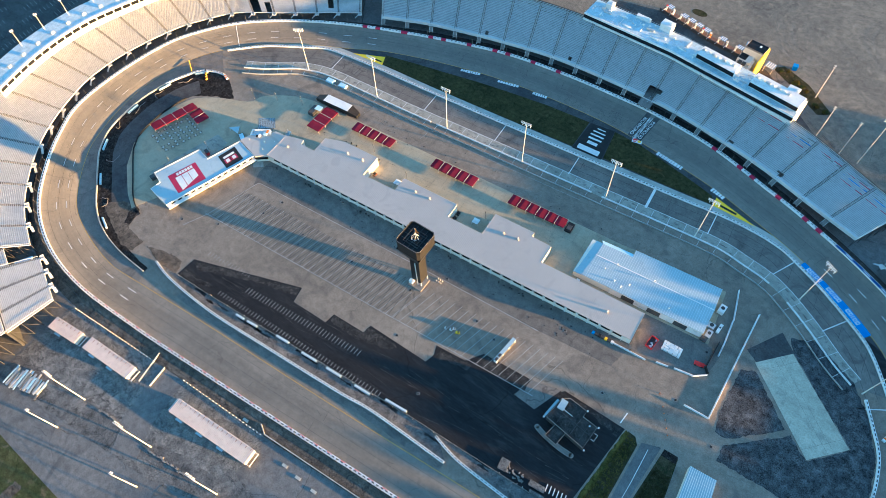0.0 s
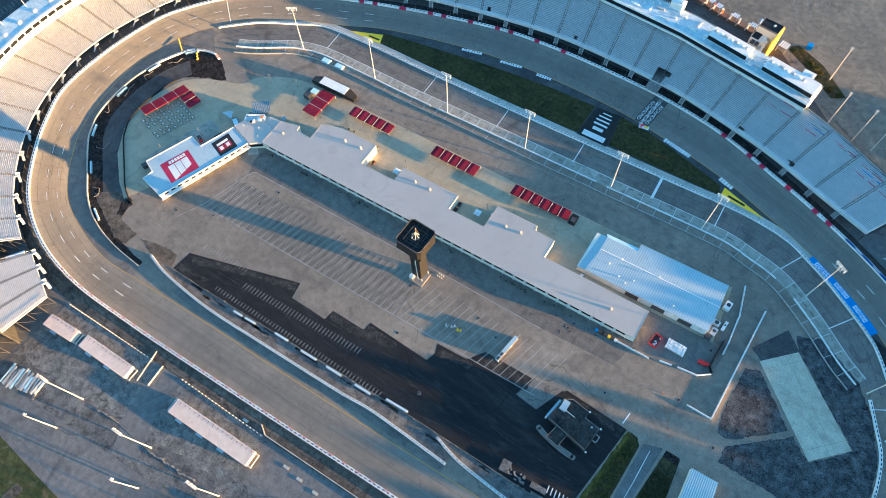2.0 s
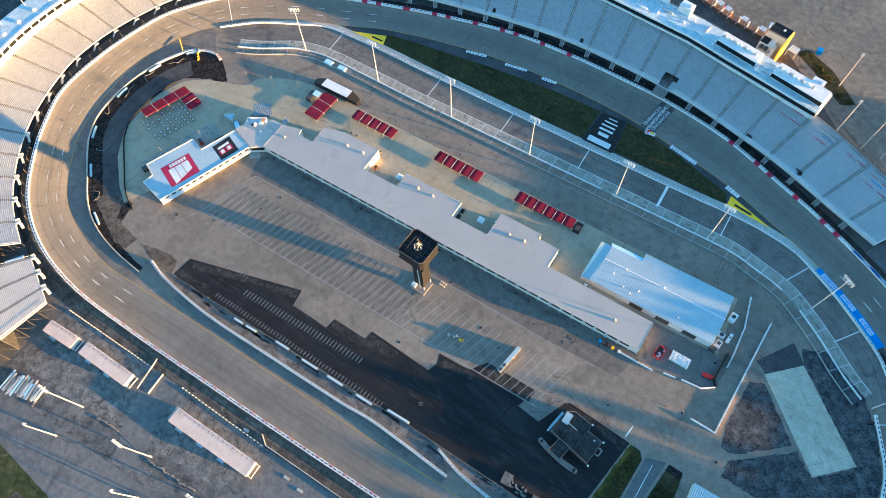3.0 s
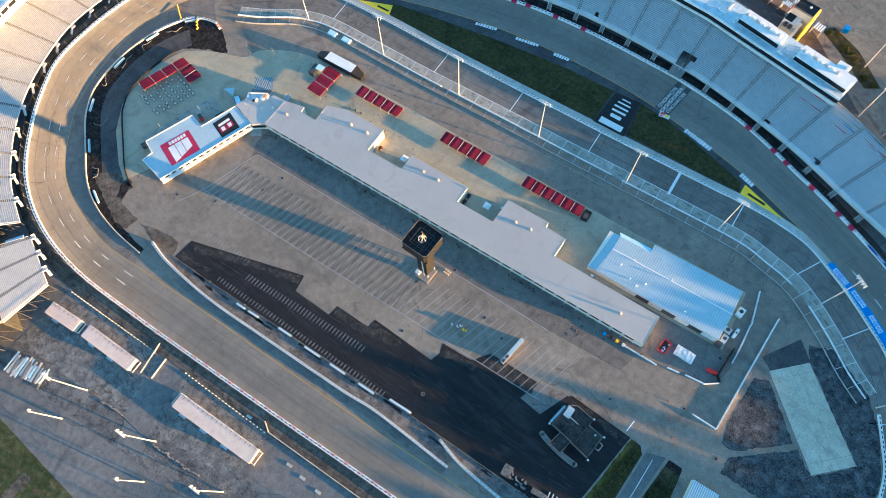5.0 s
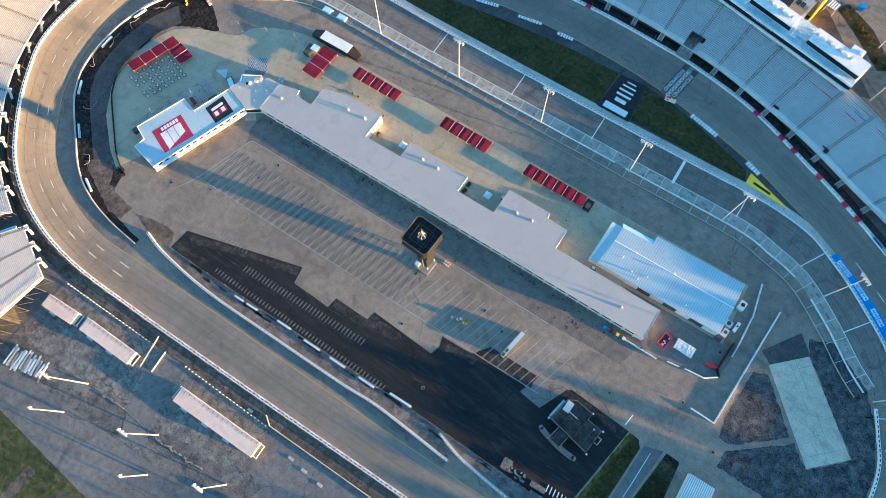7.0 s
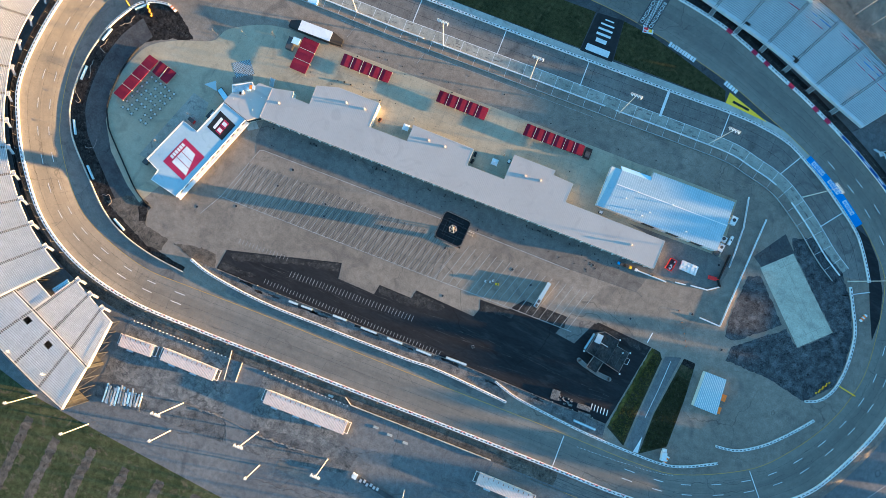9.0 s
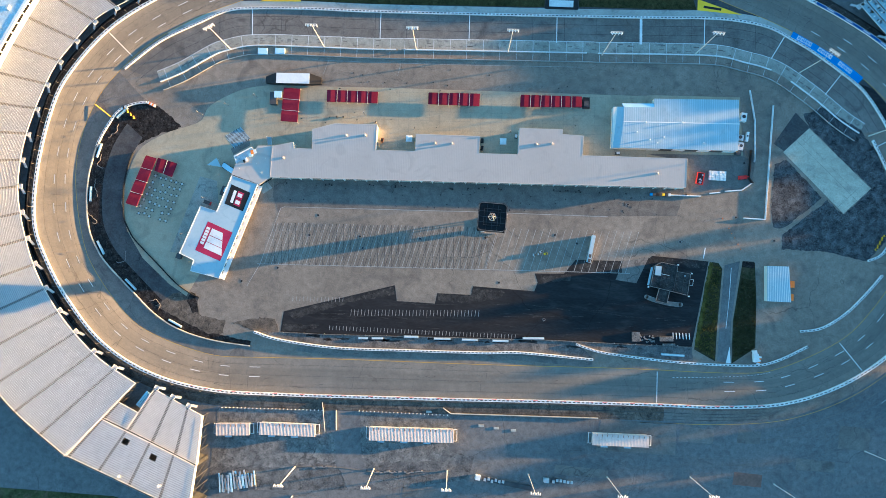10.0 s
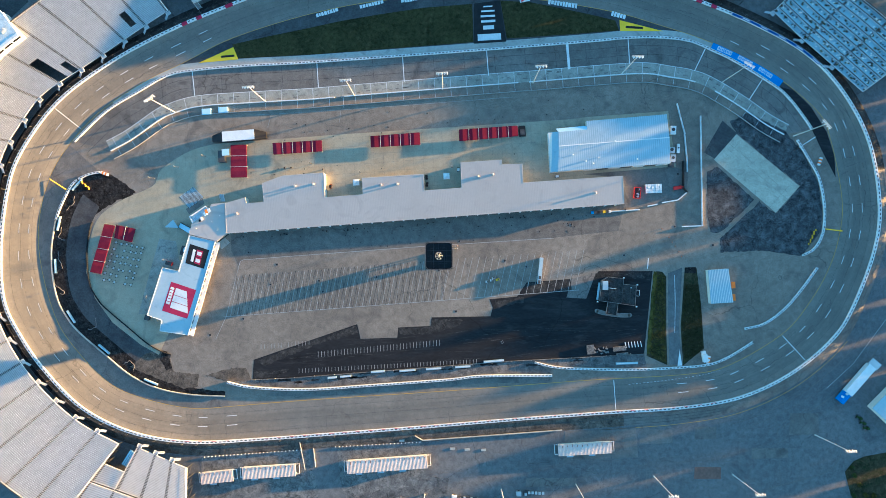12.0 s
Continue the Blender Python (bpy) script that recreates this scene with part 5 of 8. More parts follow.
        if straight:
            for u in (0.1 * e, 2.3 * e):
                rail.rod((*at(u, 0), zz(0, 0) + 1.0), (*at(u, 0.94), zz(0, 0.94 * rows) + 1.0), 0.1, None, 4)
        for k in range(2, rows, 5):
            p, q = at(e, k / rows), at(e, min(1, (k + 3) / rows))
            rail.rod((*p, zz(0, k) + 1.1), (*q, zz(0, k + 3) + 1.1), 0.06, None, 4)
            rail.rod((*p, zz(0, k)), (*p, zz(0, k) + 1.1), 0.05, None, 4)
        tagged(rail.ob("handrail", M_DARK, st), kind="stuff")
        # stair foot: a landing reaching out towards the track, with side screens and a short flight down
        if feet and straight:
            # a straight flight down from the cross walk towards the track, between two screens
            ox, oy = (f[0][0] - r[0][0]), (f[0][1] - r[0][1])
            m = pose(f[0][0] + dx * 0.9, f[0][1] + dy * 0.9, z0 - 0.4, 0, 0, math.degrees(math.atan2(oy, ox)))
            fl = Geo()
            fl.steps(0.1, 0.4, 0.3, 0.4, 7, 2.0)
            fl.ob("landing_flight", M_STAIR, st, "", "", "", "", m)
            for sy in (-1.1, 1.1):
                Geo().rod((-2.2, sy, 1.9), (0.1, sy, 1.4), 0.12, None, 4).rod((0.1, sy, 1.4), (3.0, sy, -1.3), 0.12, None, 4).rod((3.0, sy, -1.3), (3.0, sy, -2.6), 0.1, None, 4).ob("stair_screen", M_BENCH, st, "", "", "", "", m)
        elif feet:
            x, y = f[0]
            a = math.degrees(math.atan2(f[1][1] - f[0][1], f[1][0] - f[0][0]))
            q = 1 if (r[0][0] - x) * -math.sin(radians(a)) + (r[0][1] - y) * math.cos(radians(a)) > 0 else -1
            px, py = x + q * math.sin(radians(a)) * 1.2 + dx * 0.6, y - q * math.cos(radians(a)) * 1.2 + dy * 0.6
            m = pose(px, py, z0 - 0.4, 0, 0, a if q > 0 else a + 180)
            Geo().box((0, 0, 0), (2.4, 1.9, 0.25)).box((-1.2, 0, 0.45), (0.1, 1.9, 0.9)).box((1.2, 0, 0.45), (0.1, 1.9, 0.9)).ob("stair_landing", M_BENCH, st, "", "", "", "", m)
            fl = Geo().steps(0.0, 0.4, -0.15, 0.4, 6, 1.5)
            m = m @ pose(-1.2, -0.65, 0, 0, 0, 180)
            fl.ob("landing_flight", M_BENCH, st, "", "", "", "", m)
    Geo().wall(F, 0.15, z0 - 0.3, z0 + 0.3).ob("front_parapet", M_BENCH, st)
    if straight:
        fw = offset(F, 1.0)
        for p, q in zip(fw[:-1], fw[1:]):
            if not any(abs((p[0] + q[0]) / 2 - x) < a + 0.4 for x, y, a, c in holes if a > 2.5):
                Geo().wall([p, q], 1.6, z0 + 0.2, z0 + 1.45).ob("front_walk", M_BENCH, st)
    zr = [rear_z(i / (len(R) - 1)) for i in range(len(R))]
    Geo().wall(R, 0.4, low, [z + 1.1 for z in zr]).ob("rear_wall", M_DARK, st)
    Geo().wall(R, 0.9, [z + 0.6 for z in zr], [z + 0.75 for z in zr]).ob("rear_walk", M_BENCH, st)
    for E, G, ze in ((F[0], R[0], zr[0]), (F[-1], R[-1], zr[-1])):
        L, prev = math.dist(E, G), None
        for k in range(int(L / 5.5) + 1):
            t = min(1, k * 5.5 / L)
            p, z = loft(E, G, t), z0 + (ze - z0) * t - 0.3
            if z - low > 0.5:
                Geo().rod((*p, low), (*p, z), 0.16, None, 6).ob("column", M_DARK, st)
            if prev:
                Geo().rod((*prev[0], low + 0.3), (*p, z - 0.4), 0.1, None, 4).ob("brace", M_DARK, st)
            prev = (p, z)
        Geo().rod((*E, z0 - 0.2), (*G, ze - 0.2), 0.22, None, 4).ob("raker", M_STEEL, st)
        h = Geo()
        h.rod((*E, z0 + 1.3), (*G, ze + 1.5), 0.12, None, 4)
        h.ob("side_rail", M_STEEL, st)
    for x, y, a, c in holes:
        if a > 2.5:
            Geo().box((x, y, z0 - 0.4), (2 * a, 4 * c, 0.3), math.degrees(math.atan2(F[1][1] - F[0][1], F[1][0] - F[0][0])) if len(F) < 60 else 0).ob("vomitory_floor", M_BLOCK if len(holes) > 3 else M_WALK, st)
    return st, F, R


W_F = smooth([(-150, 131.5), (-166, 121), (-182, 110), (-197, 100), (-214, 89), (-222, 82), (-231, 69), (-240, 53), (-248.6, 22), (-250.4, -4), (-246.6, -24), (-236, -50), (-220, -72.6), (-198, -92.6), (-175, -105)], 5)
W_R = smooth([(-168, 158), (-186, 147), (-203, 135), (-221, 122), (-238, 108), (-246, 98), (-256, 75), (-268, 42), (-276, 15), (-277.5, -8), (-275, -35), (-266, -68), (-250, -96), (-228, -119), (-197.5, -140)], 5)
grandstand(W_F, W_R, 7.5, 24.0, 50, 22, "long curved aluminium bench grandstand glowing in low sun", wells=[(4, 0.62, 1.0, 0.0, 0.43), (4, 0.12, 0.36, 0.0, 0.2), (1, 0.25, 0.5, 0.08, 0.3)])
N_F = smooth([(-136, 136), (-107, 147.5), (-77, 155.5), (-57, 160), (-25, 165.5), (13.5, 167), (51.6, 165.5), (84, 160), (111, 154), (142.4, 143.8), (166, 136.5)], 5)
N_R = smooth([(-152, 160), (-120, 172.5), (-86, 181.5), (-60, 186.5), (-20, 191), (37, 190), (80, 185), (112, 180), (134, 174.5), (156, 167), (179, 158.5)], 5)
grandstand(N_F, N_R, 6.5, 22.5, 32, 19, "main grandstand of aluminium benches in blue shade", [(38.6, 168.6, 3.8, 4.2), (-15, 168.2, 1.7, 1.9), (-70, 159.5, 1.7, 1.9), (90.6, 160.2, 1.9, 1.6), (121, 153.2, 1.9, 1.6)], [(M_MARK, 22, 31, 5, 14), (M_BLUE, 25, 31, 5, 15), (M_STAIR, 26, 32, 2, 0)], end_top=16.0, straight=True)
grandstand([(182, 130.5), (194, 118.5), (209, 105), (230, 86)], [(203, 151), (216, 139), (232, 126), (254, 106)], 5.5, 15.5, 9, 3, "terraced aluminium grandstand beside the last turn", bench_at=(0.78, 0.96), mats=(M_METROOF, M_BENCH))
# loose chairs on the terraces of the stand beside the last turn
rc = random.Random(8)
for mt, q in ((M_DARK, 0), (M_LAMP, 1), (M_DRY, 2)):
    g = Geo()
    for k in range(9):
        for j in range(96):
            if rc.random() < 0.24:
                u, t = j / 96, (k + rc.choice((0.3, 0.55))) / 9
                p = loft(loft((182, 130.5), (230, 86), u), loft((203, 151), (254, 106), u), t)
                g.box((p[0], p[1], 5.5 + 10.0 * k / 9 + 0.4), (0.55, 0.55, 0.8), 42)
    g.ob("terrace_chair", mt, None, "loose chairs standing in rows on the terraces", "chair", "", "stuff")
# end section in two decks with a cross aisle
grandstand([(-164.6, -107), (-151.5, -112.5), (-138, -118)], [(-173, -127), (-154, -134), (-135.5, -141)], 7.5, 14.0, 30, 3, "pale aluminium bench lower deck of the end grandstand")
grandstand([(-181.0, -114.6), (-170.0, -119)], [(-186.2, -122.6), (-173.2, -127)], 11.0, 14.0, 10, 1, "small infill bank of aluminium benches", (), (), 10.0, False)
grandstand([(-186.6, -123.0), (-160, -132.3), (-135.5, -141.4)], [(-197, -140.5), (-176, -147.5), (-151, -156), (-133.6, -161)], 15.2, 22.8, 22, 4, "pale aluminium bench upper deck of the end grandstand", [(-171.4, -132.3, 1.9, 1.2), (-157.6, -138.4, 1.9, 1.2)], (), 0.0, False)
o = holder("stacked_benches", "blue-white stacked benches in the gap between stands", "bench stack", (-169.5, -113.5, 6.2), 58)
for k in range(5):
    Geo().box((0, -2 + 1.0 * k, 0.25 + 0.1 * (k % 2)), (9, 0.7, 0.5)).ob("bench", M_SKYBLUE, o)

# suites on top of the west stand
WFR, WRR = resample(W_F, 90), resample(W_R, 90)
s0 = [p for p in (loft(a, b, 0.76) for a, b in zip(WFR, WRR)) if -54 < p[1] < 113]
su = holder("suite_building", "long suite building with dark windows and pale blue roof", "building")
o1, o2 = offset(s0, 1.0), offset(s0, -14.0)
Geo().prism(o1 + o2[::-1], 19.5, 26.2).ob("wall", M_WHITE, su)
Geo().prism(offset(s0, 1.8) + offset(s0, -14.8)[::-1], 26.2, 26.7).ob("roof", M_DECK, su)
Geo().wall(offset(s0, 1.3), 1.6, 25.8, 27.0).ob("fascia", M_WHITE, su)
wl = along(offset(s0, 1.05), 0)[3]
for s in np.arange(3.0, wl - 2, 5.6):
    x, y, a, _ = along(offset(s0, 1.06), s)
    Geo().box((0, 0, 0), (4.7, 0.16, 2.5)).ob("window", M_GLASS, su, "", "", "", "", pose(x, y, 24.3, 0, 0, a))
for s in np.arange(5, wl - 4, 11):
    x, y, a, _ = along(offset(s0, -4.5), s)
    Geo().box((0, 0, 0.6), (2.4, 1.6, 1.2)).box((0, 0, 1.3), (1.8, 1.2, 0.2)).ob("roof_unit", M_STEEL, su, "", "", "", "", pose(x, y, 26.7, 0, 0, a + 10))

mast = holder("roof_light_mast", "pale light mast with round lamps on the suite roof", "light pole", (0, 0, 0), 0, "suite roof masts")
Geo().rod((0, 0, 0), (0, 0, 11), 0.16, 0.1, 6).ob("pole", M_POLE, mast)
for k in range(6):
    Geo().rod((0.75 * math.cos(k * 1.047), 0.75 * math.sin(k * 1.047), 10.6), (0.95 * math.cos(k * 1.047), 0.95 * math.sin(k * 1.047), 11.2), 0.26, 0.2, 8).ob("lamp", M_LAMP, mast)
Geo().rod((0, 0, 10.7), (0, 0, 10.85), 0.8, None, 10).ob("ring", M_POLE, mast)
roof_line = offset(s0, -11.5)
mast_at = [along(roof_line, q)[:2] for q in np.arange(8, along(roof_line, 0)[3] - 4, 17.0)]
for x, y in mast_at[1:]:
    copy_thing(mast, pose(x, y, 26.7))
mast.matrix_basis = pose(*mast_at[0], 26.7)

# press box on top of the main stand
pb = holder("press_box", "white two-tier press box with black window bands", "building")
PBF = [(-20, 190.5), (37, 188.3), (112, 177.5)]
Geo().prism(offset(PBF, 0.0) + offset(PBF, 15.0)[::-1], 10.6, 25.6).ob("lower_floor", M_WHITE, pb)
Geo().prism(offset(PBF, -0.5) + offset(PBF, 15.2)[::-1], 25.6, 26.1).ob("roof_deck", M_DECK, pb, "pale blue roof deck with walkways")
Geo().wall(offset(PBF, -0.3), 0.7, 25.4, 26.5).ob("fascia", M_WHITE, pb)
Geo().wall(offset(PBF, -0.25), 0.3, 22.9, 25.4).ob("window_band", M_GLASS, pb)
Geo().wall(offset(PBF, -0.6), 0.9, 21.8, 22.9).ob("sill", M_WHITE, pb)
for (xa, ya), (xb, yb), dp in (((51, 190.5), (74, 187), 7.0), ((83.5, 185.6), (111.5, 181.2), 8.0)):
    q = [(xa, ya), (xb, yb)]
    Geo().prism(offset(q, 0.0) + offset(q, dp)[::-1], 26.1, 29.6).ob("upper_room", M_WHITE, pb)
    Geo().wall(offset(q, -0.15), 0.25, 26.7, 29.2).ob("window_band", M_GLASS, pb)
    Geo().prism(offset(q, -0.7) + offset(q, dp + 0.4)[::-1], 29.6, 30.0).ob("upper_roof", M_WHITE, pb)
    for k in range(7):
        x, y, a, tot = along(offset(q, dp * 0.55), 1.5 + k * 3.1)
        Geo().box((0, 0, 0.5), (1.4 + 0.5 * (k % 3), 1.2, 1.0)).box((0, 0, 1.06), (1.2, 1.0, 0.12)).ob("roof_unit", M_LAMP if k % 2 else M_STEEL, pb, "", "", "", "", pose(x, y, 30.0, 0, 0, a + 7 * (k % 2)))
rp = random.Random(9)
for k in range(58):
    x, y, a, tot = along(offset(PBF, rp.uniform(2.5, 13.5)), rp.uniform(1, 74) if k < 46 else rp.uniform(96, 104))
    w, d, h = rp.choice((0.5, 0.9, 1.6, 3.2, 5.0)), rp.choice((0.3, 0.6, 1.1)), rp.uniform(0.3, 1.1)
    Geo().box((0, 0, h / 2), (w, d, h)).ob("roof_unit", M_LAMP if k % 3 else M_STEEL, pb, "", "", "", "", pose(x, y, 26.1, 0, 0, a + rp.choice((0, 0, 90))))
for x, y, w, d, h in ((27, 203.5, 7, 5, 4.2), (-9.6, 203, 4, 4, 3.0), (105, 192.5, 6, 4.5, 3.6), (12, 204, 9, 2, 1.6), (62, 196.5, 8, 3, 2.0)):
    Geo().box((0, 0, h / 2), (w, d, h)).box((0, 0, h + 0.1), (w + 0.4, d + 0.4, 0.2)).box((w * 0.3, 0, h + 0.5), (w * 0.2, d * 0.5, 0.8)).ob("stair_head", M_WHITE, pb, "", "", "", "", pose(x, y, 26.1, 0, 0, -5))
for s in np.arange(0, 132, 3.2):
    x, y, a, tot = along(offset(PBF, 0.4), s)
    Geo().rod((x, y, 26.5), (x, y, 27.4), 0.05, None, 4).ob("roof_rail", M_STEEL, pb)
for d in (14.6, 8.0):
    g = Geo()
    pp = offset(PBF, d)
    for a, b in zip(pp[:-1], pp[1:]):
        g.rod((*a, 27.2), (*b, 27.2), 0.07, None, 4)
    g.ob("top_rail", M_STEEL, pb)
fr = pose(62, 184.2, 26.3, 0, 0, -8) @ pose(0, -0.6, 0, 20, 0, 180)
lettering("RICHMOND", 2.2, M_LAMP, pb, fr)
# elevator tower and entrance behind the press box
et = holder("elevator_tower", "entrance tower with a black roof and a yellow wall panel", "building", (75, 229, 0), -6)
Geo().box((0, 2.6, 8), (11.4, 8.2, 16)).ob("wall", M_WALL, et)
Geo().box((0, 2.6, 16.1), (11.0, 7.8, 0.3)).ob("roof", M_NEW, et)
Geo().wall([(-5.6, -1.4), (5.6, -1.4), (5.6, 6.6), (-5.6, 6.6)], 0.25, 15.8, 16.7, True).ob("parapet", M_BLOCK, et)
Geo().box((6.1, -1.2, 7.9), (0.8, 15.6, 15.8)).ob("panel", M_YELLOW, et, "yellow wall panel")
Geo().box((-2.0, -4.6, 6), (8.0, 6.2, 12)).ob("lower_block", M_WALL, et)
Geo().box((-3.6, -4.4, 12.1), (4.4, 5.2, 0.3)).ob("lower_roof", M_NEW, et)
for k in range(2):
    Geo().box((-3.4 + 2.6 * k, -9.2, 11.2), (2.0, 2.0, 1.4)).ob("roof_unit", M_DARK, et)
Geo().box((-1.6, -9.2, 5.2), (7.4, 3.4, 10.4)).ob("stair_block", M_SLAB, et)
Geo().steps(0, 0.45, 12.4, 0.35, 18, 2.0).ob("roof_stair", M_WHITE, et, "", "", "", "", pose(2.6, -4.6, 0, 0, 0, -90))
Geo().box((1.5, 3.6, 16.5), (1.2, 1.2, 0.6)).ob("hatch", M_LAMP, et)
GATE = smooth([(8, 255.2), (19.6, 251.8), (31, 248.8), (46, 244.6), (66, 241.6), (71, 240)], 1.5)
sheet("brick_plaza", offset(GATE, 2.4) + offset(GATE, -3.4)[::-1], -0.03, M_BRICK, "red brick strip under the entrance gates")
glen = along(GATE, 0)[3]
for k in range(11):
    x, y, a, _ = along(GATE, 2.5 + k * (glen - 5) / 10)
    o = holder("gate_post", "pale gate pier with a lantern cap", "pier", (x, y, 0), a, "gate piers")
    Geo().box((0, 0, 1.7), (0.8, 0.8, 3.4)).ob("shaft", M_LAMP if k != 6 else M_ORANGE, o)
    Geo().box((0, 0, 3.55), (1.1, 1.1, 0.3)).ob("cap", M_WHITE if k % 5 else M_RED, o)
    Geo().box((0, -2.4, 1.6), (0.3, 4.4, 0.3)).ob("side_rail", M_LAMP, o)
    if k in (0, 2, 3, 4, 5, 7, 9):
        o = holder("gate_canopy", "blue and white striped entrance gate canopy", "canopy", (x + 2.6 * math.cos(radians(a)), y + 2.6 * math.sin(radians(a)) + 1.0, 0), a, "entrance gates")
        for q in range(7):
            Geo().box((-1.9 + 0.63 * q, 0, 3.4), (0.6, 3.6, 0.14)).ob("slat", M_GATE if q % 2 == 0 else M_LAMP, o)
        for sx in (-1.8, 1.8):
            for sy in (-1.6, 1.6):
                Geo().rod((sx, sy, 0), (sx, sy, 3.35), 0.1).ob("post", M_POLE, o)
for x, y, a in ((86.5, 236.5, -8), (70, 247, 5)):
    o = holder("gate_canopy", "blue and white striped canopy beside the tower", "canopy", (x, y, 0), a, "entrance gates")
    for q in range(9):
        Geo().box((-2.6 + 0.65 * q, 0, 4.2), (0.62, 5.2, 0.14)).ob("slat", M_GATE if q % 2 == 0 else M_LAMP, o)
    for sx in (-2.6, 2.6):
        for sy in (-2.4, 2.4):
            Geo().rod((sx, sy, 0), (sx, sy, 4.15), 0.1).ob("post", M_POLE, o)
tagged(Geo().wall(offset(GATE, -3.6), 0.2, 0, 2.0).ob("gate_fence", M_DARK, None, "dark steel fence along the entrance gates", "fence"), kind="structure")
bt = holder("blue_tent", "small bright blue tent on the plaza", "tent", (99, 246.5, 0), 15)
Geo().box((0, 0, 1.3), (2.6, 2.8, 2.6)).ob("body", M_BLUE, bt)
Geo().prism([(-1.5, -1.6), (1.5, -1.6), (1.5, 1.6), (-1.5, 1.6)], 2.6, 3.1).ob("roof", M_BLUE, bt)
for k in range(5):
    o = holder("crowd_barrier", "row of dark steel crowd barriers behind the stand", "barrier", (122 + 5.2 * k, 208 - 3.3 * k, 0), -33, "crowd barriers")
    Geo().box((0, 0, 1.05), (4.6, 0.12, 0.12)).box((0, 0, 0.15), (4.6, 0.12, 0.12)).ob("rail", M_DARK, o)
    for q in range(6):
        Geo().rod((-2.2 + 0.88 * q, 0, 0), (-2.2 + 0.88 * q, 0, 1.05), 0.05, None, 4).ob("bar", M_DARK, o)
for x, y, r in ((30, 264, 5.2),):
    g = [(x + r * math.cos(a), y + 0.6 * r * math.sin(a)) for a in np.arange(0, 6.28, 0.3)]
    sheet("planting_island", g, -0.02, M_VERGE, "oval planted island with shrubs in the plaza", "planting")

# ---- scoring tower in the infield ----
tw = holder("scoring_tower", "tall black scoring tower with a broad square head", "tower", (-0.9, -3.6, 0), 0.5)
Geo().box((0.4, -1.2, 0.35), (7.6, 8.2, 0.7)).ob("footing", M_BLOCK, tw)
g = Geo()
for a, b, z0, z1 in ((2.7, 2.7, 3.2, 22),):
    g.prism([(-a, -a), (a, -a), (a, a), (-a, a)], z0, z1)
g.ob("shaft", M_BLACK, tw)
g = Geo()
lo, hi = 2.7, 6.6
for i in range(4):
    c = [(-1, -1), (1, -1), (1, 1), (-1, 1)]
    p, q = c[i], c[(i + 1) % 4]
    g.face([(p[0] * lo, p[1] * lo, 22), (q[0] * lo, q[1] * lo, 22), (q[0] * hi, q[1] * hi, 33), (p[0] * hi, p[1] * hi, 33)])
g.ob("flared_neck", M_BLACK, tw)
H = 6.6
B = 1.2
rim = [(-H + B, -H), (H - B, -H), (H, -H + B), (H, H - B), (H - B, H), (-H + B, H), (-H, H - B), (-H, -H + B)]
g = Geo().prism(rim, 33, 38.6)
g.ob("head", M_BLACK, tw)
Geo().wall(rim, 0.35, 38.6, 40.0, True).ob("parapet", M_BLACK, tw)
Geo().wall([(x * 0.985, y * 0.985) for x, y in rim], 0.16, 40.0, 40.1, True).ob("rim_rail", M_BLOCK, tw)
Geo().wall([(-3.9, -3.9), (3.9, -3.9), (3.9, 3.9), (-3.9, 3.9)], 0.14, 38.6, 39.5, True).ob("inner_frame", M_DARK, tw)
for k in (-2.6, 0, 2.6):
    Geo().box((k, 0, 39.0), (0.16, 12.4, 0.4)).ob("beam", M_DARK, tw)
    Geo().box((0, k, 39.05), (12.4, 0.16, 0.4)).ob("cross_beam", M_DARK, tw)
for k in range(6):
    t = k * math.pi / 3
    Geo().rod((1.9 * math.cos(t), 1.9 * math.sin(t), 39.1), (0.3 * math.cos(t + 0.8), 0.3 * math.sin(t + 0.8), 42.6), 0.1).ob("mast_leg", M_POLE, tw)
    Geo().rod((1.9 * math.cos(t), 1.9 * math.sin(t), 39.6), (1.9 * math.cos(t + 1.047), 1.9 * math.sin(t + 1.047), 39.6), 0.07).ob("mast_ring", M_POLE, tw)
Geo().rod((0, 0, 39), (0, 0.4, 46.5), 0.1).ob("flag_mast", M_POLE, tw)
g = Geo()
for k in range(6):
    g.face([(k * 0.32, 0.4 + 0.12 * math.sin(k), 46.3 - 0.25 * k), ((k + 1) * 0.32, 0.4 + 0.12 * math.sin(k + 1), 46.05 - 0.25 * k), ((k + 1) * 0.32, 0.45, 43.6), (k * 0.32, 0.45, 43.8)])
g.ob("flag", M_ORANGE, tw, "faded red flag hanging from the mast")
for sx in (-2.6, 2.6):
    for sy in (-2.6, 2.6):
        Geo().box((sx, sy, 2), (0.5, 0.5, 3)).ob("leg", M_STEEL, tw)
Geo().box((-2.6, -3.4, 1.6), (2.2, 2.0, 1.9)).ob("equipment_box", M_LAMP, tw)
for k in range(5):
    Geo().box((0.9 - 0.1 * k, -3.0, 2.5 + 4.2 * k), (0.35, 0.35, 4.2)).ob("cable_tray", M_POLE, tw)
for k in range(6):
    o = holder("bollard", "short white and yellow bollard beside the tower", "bollard", (6.2 + 1.3 * (k % 3), 0.8 + 1.4 * (k // 3), 0), 0, "bollards by the tower")
    Geo().rod((0, 0, 0), (0, 0, 1.1), 0.22, 0.2, 8).ob("post", M_LAMP, o)
    Geo().rod((0, 0, 0.8), (0, 0, 0.95), 0.24, 0.24, 8).ob("band", M_YELLOW, o)

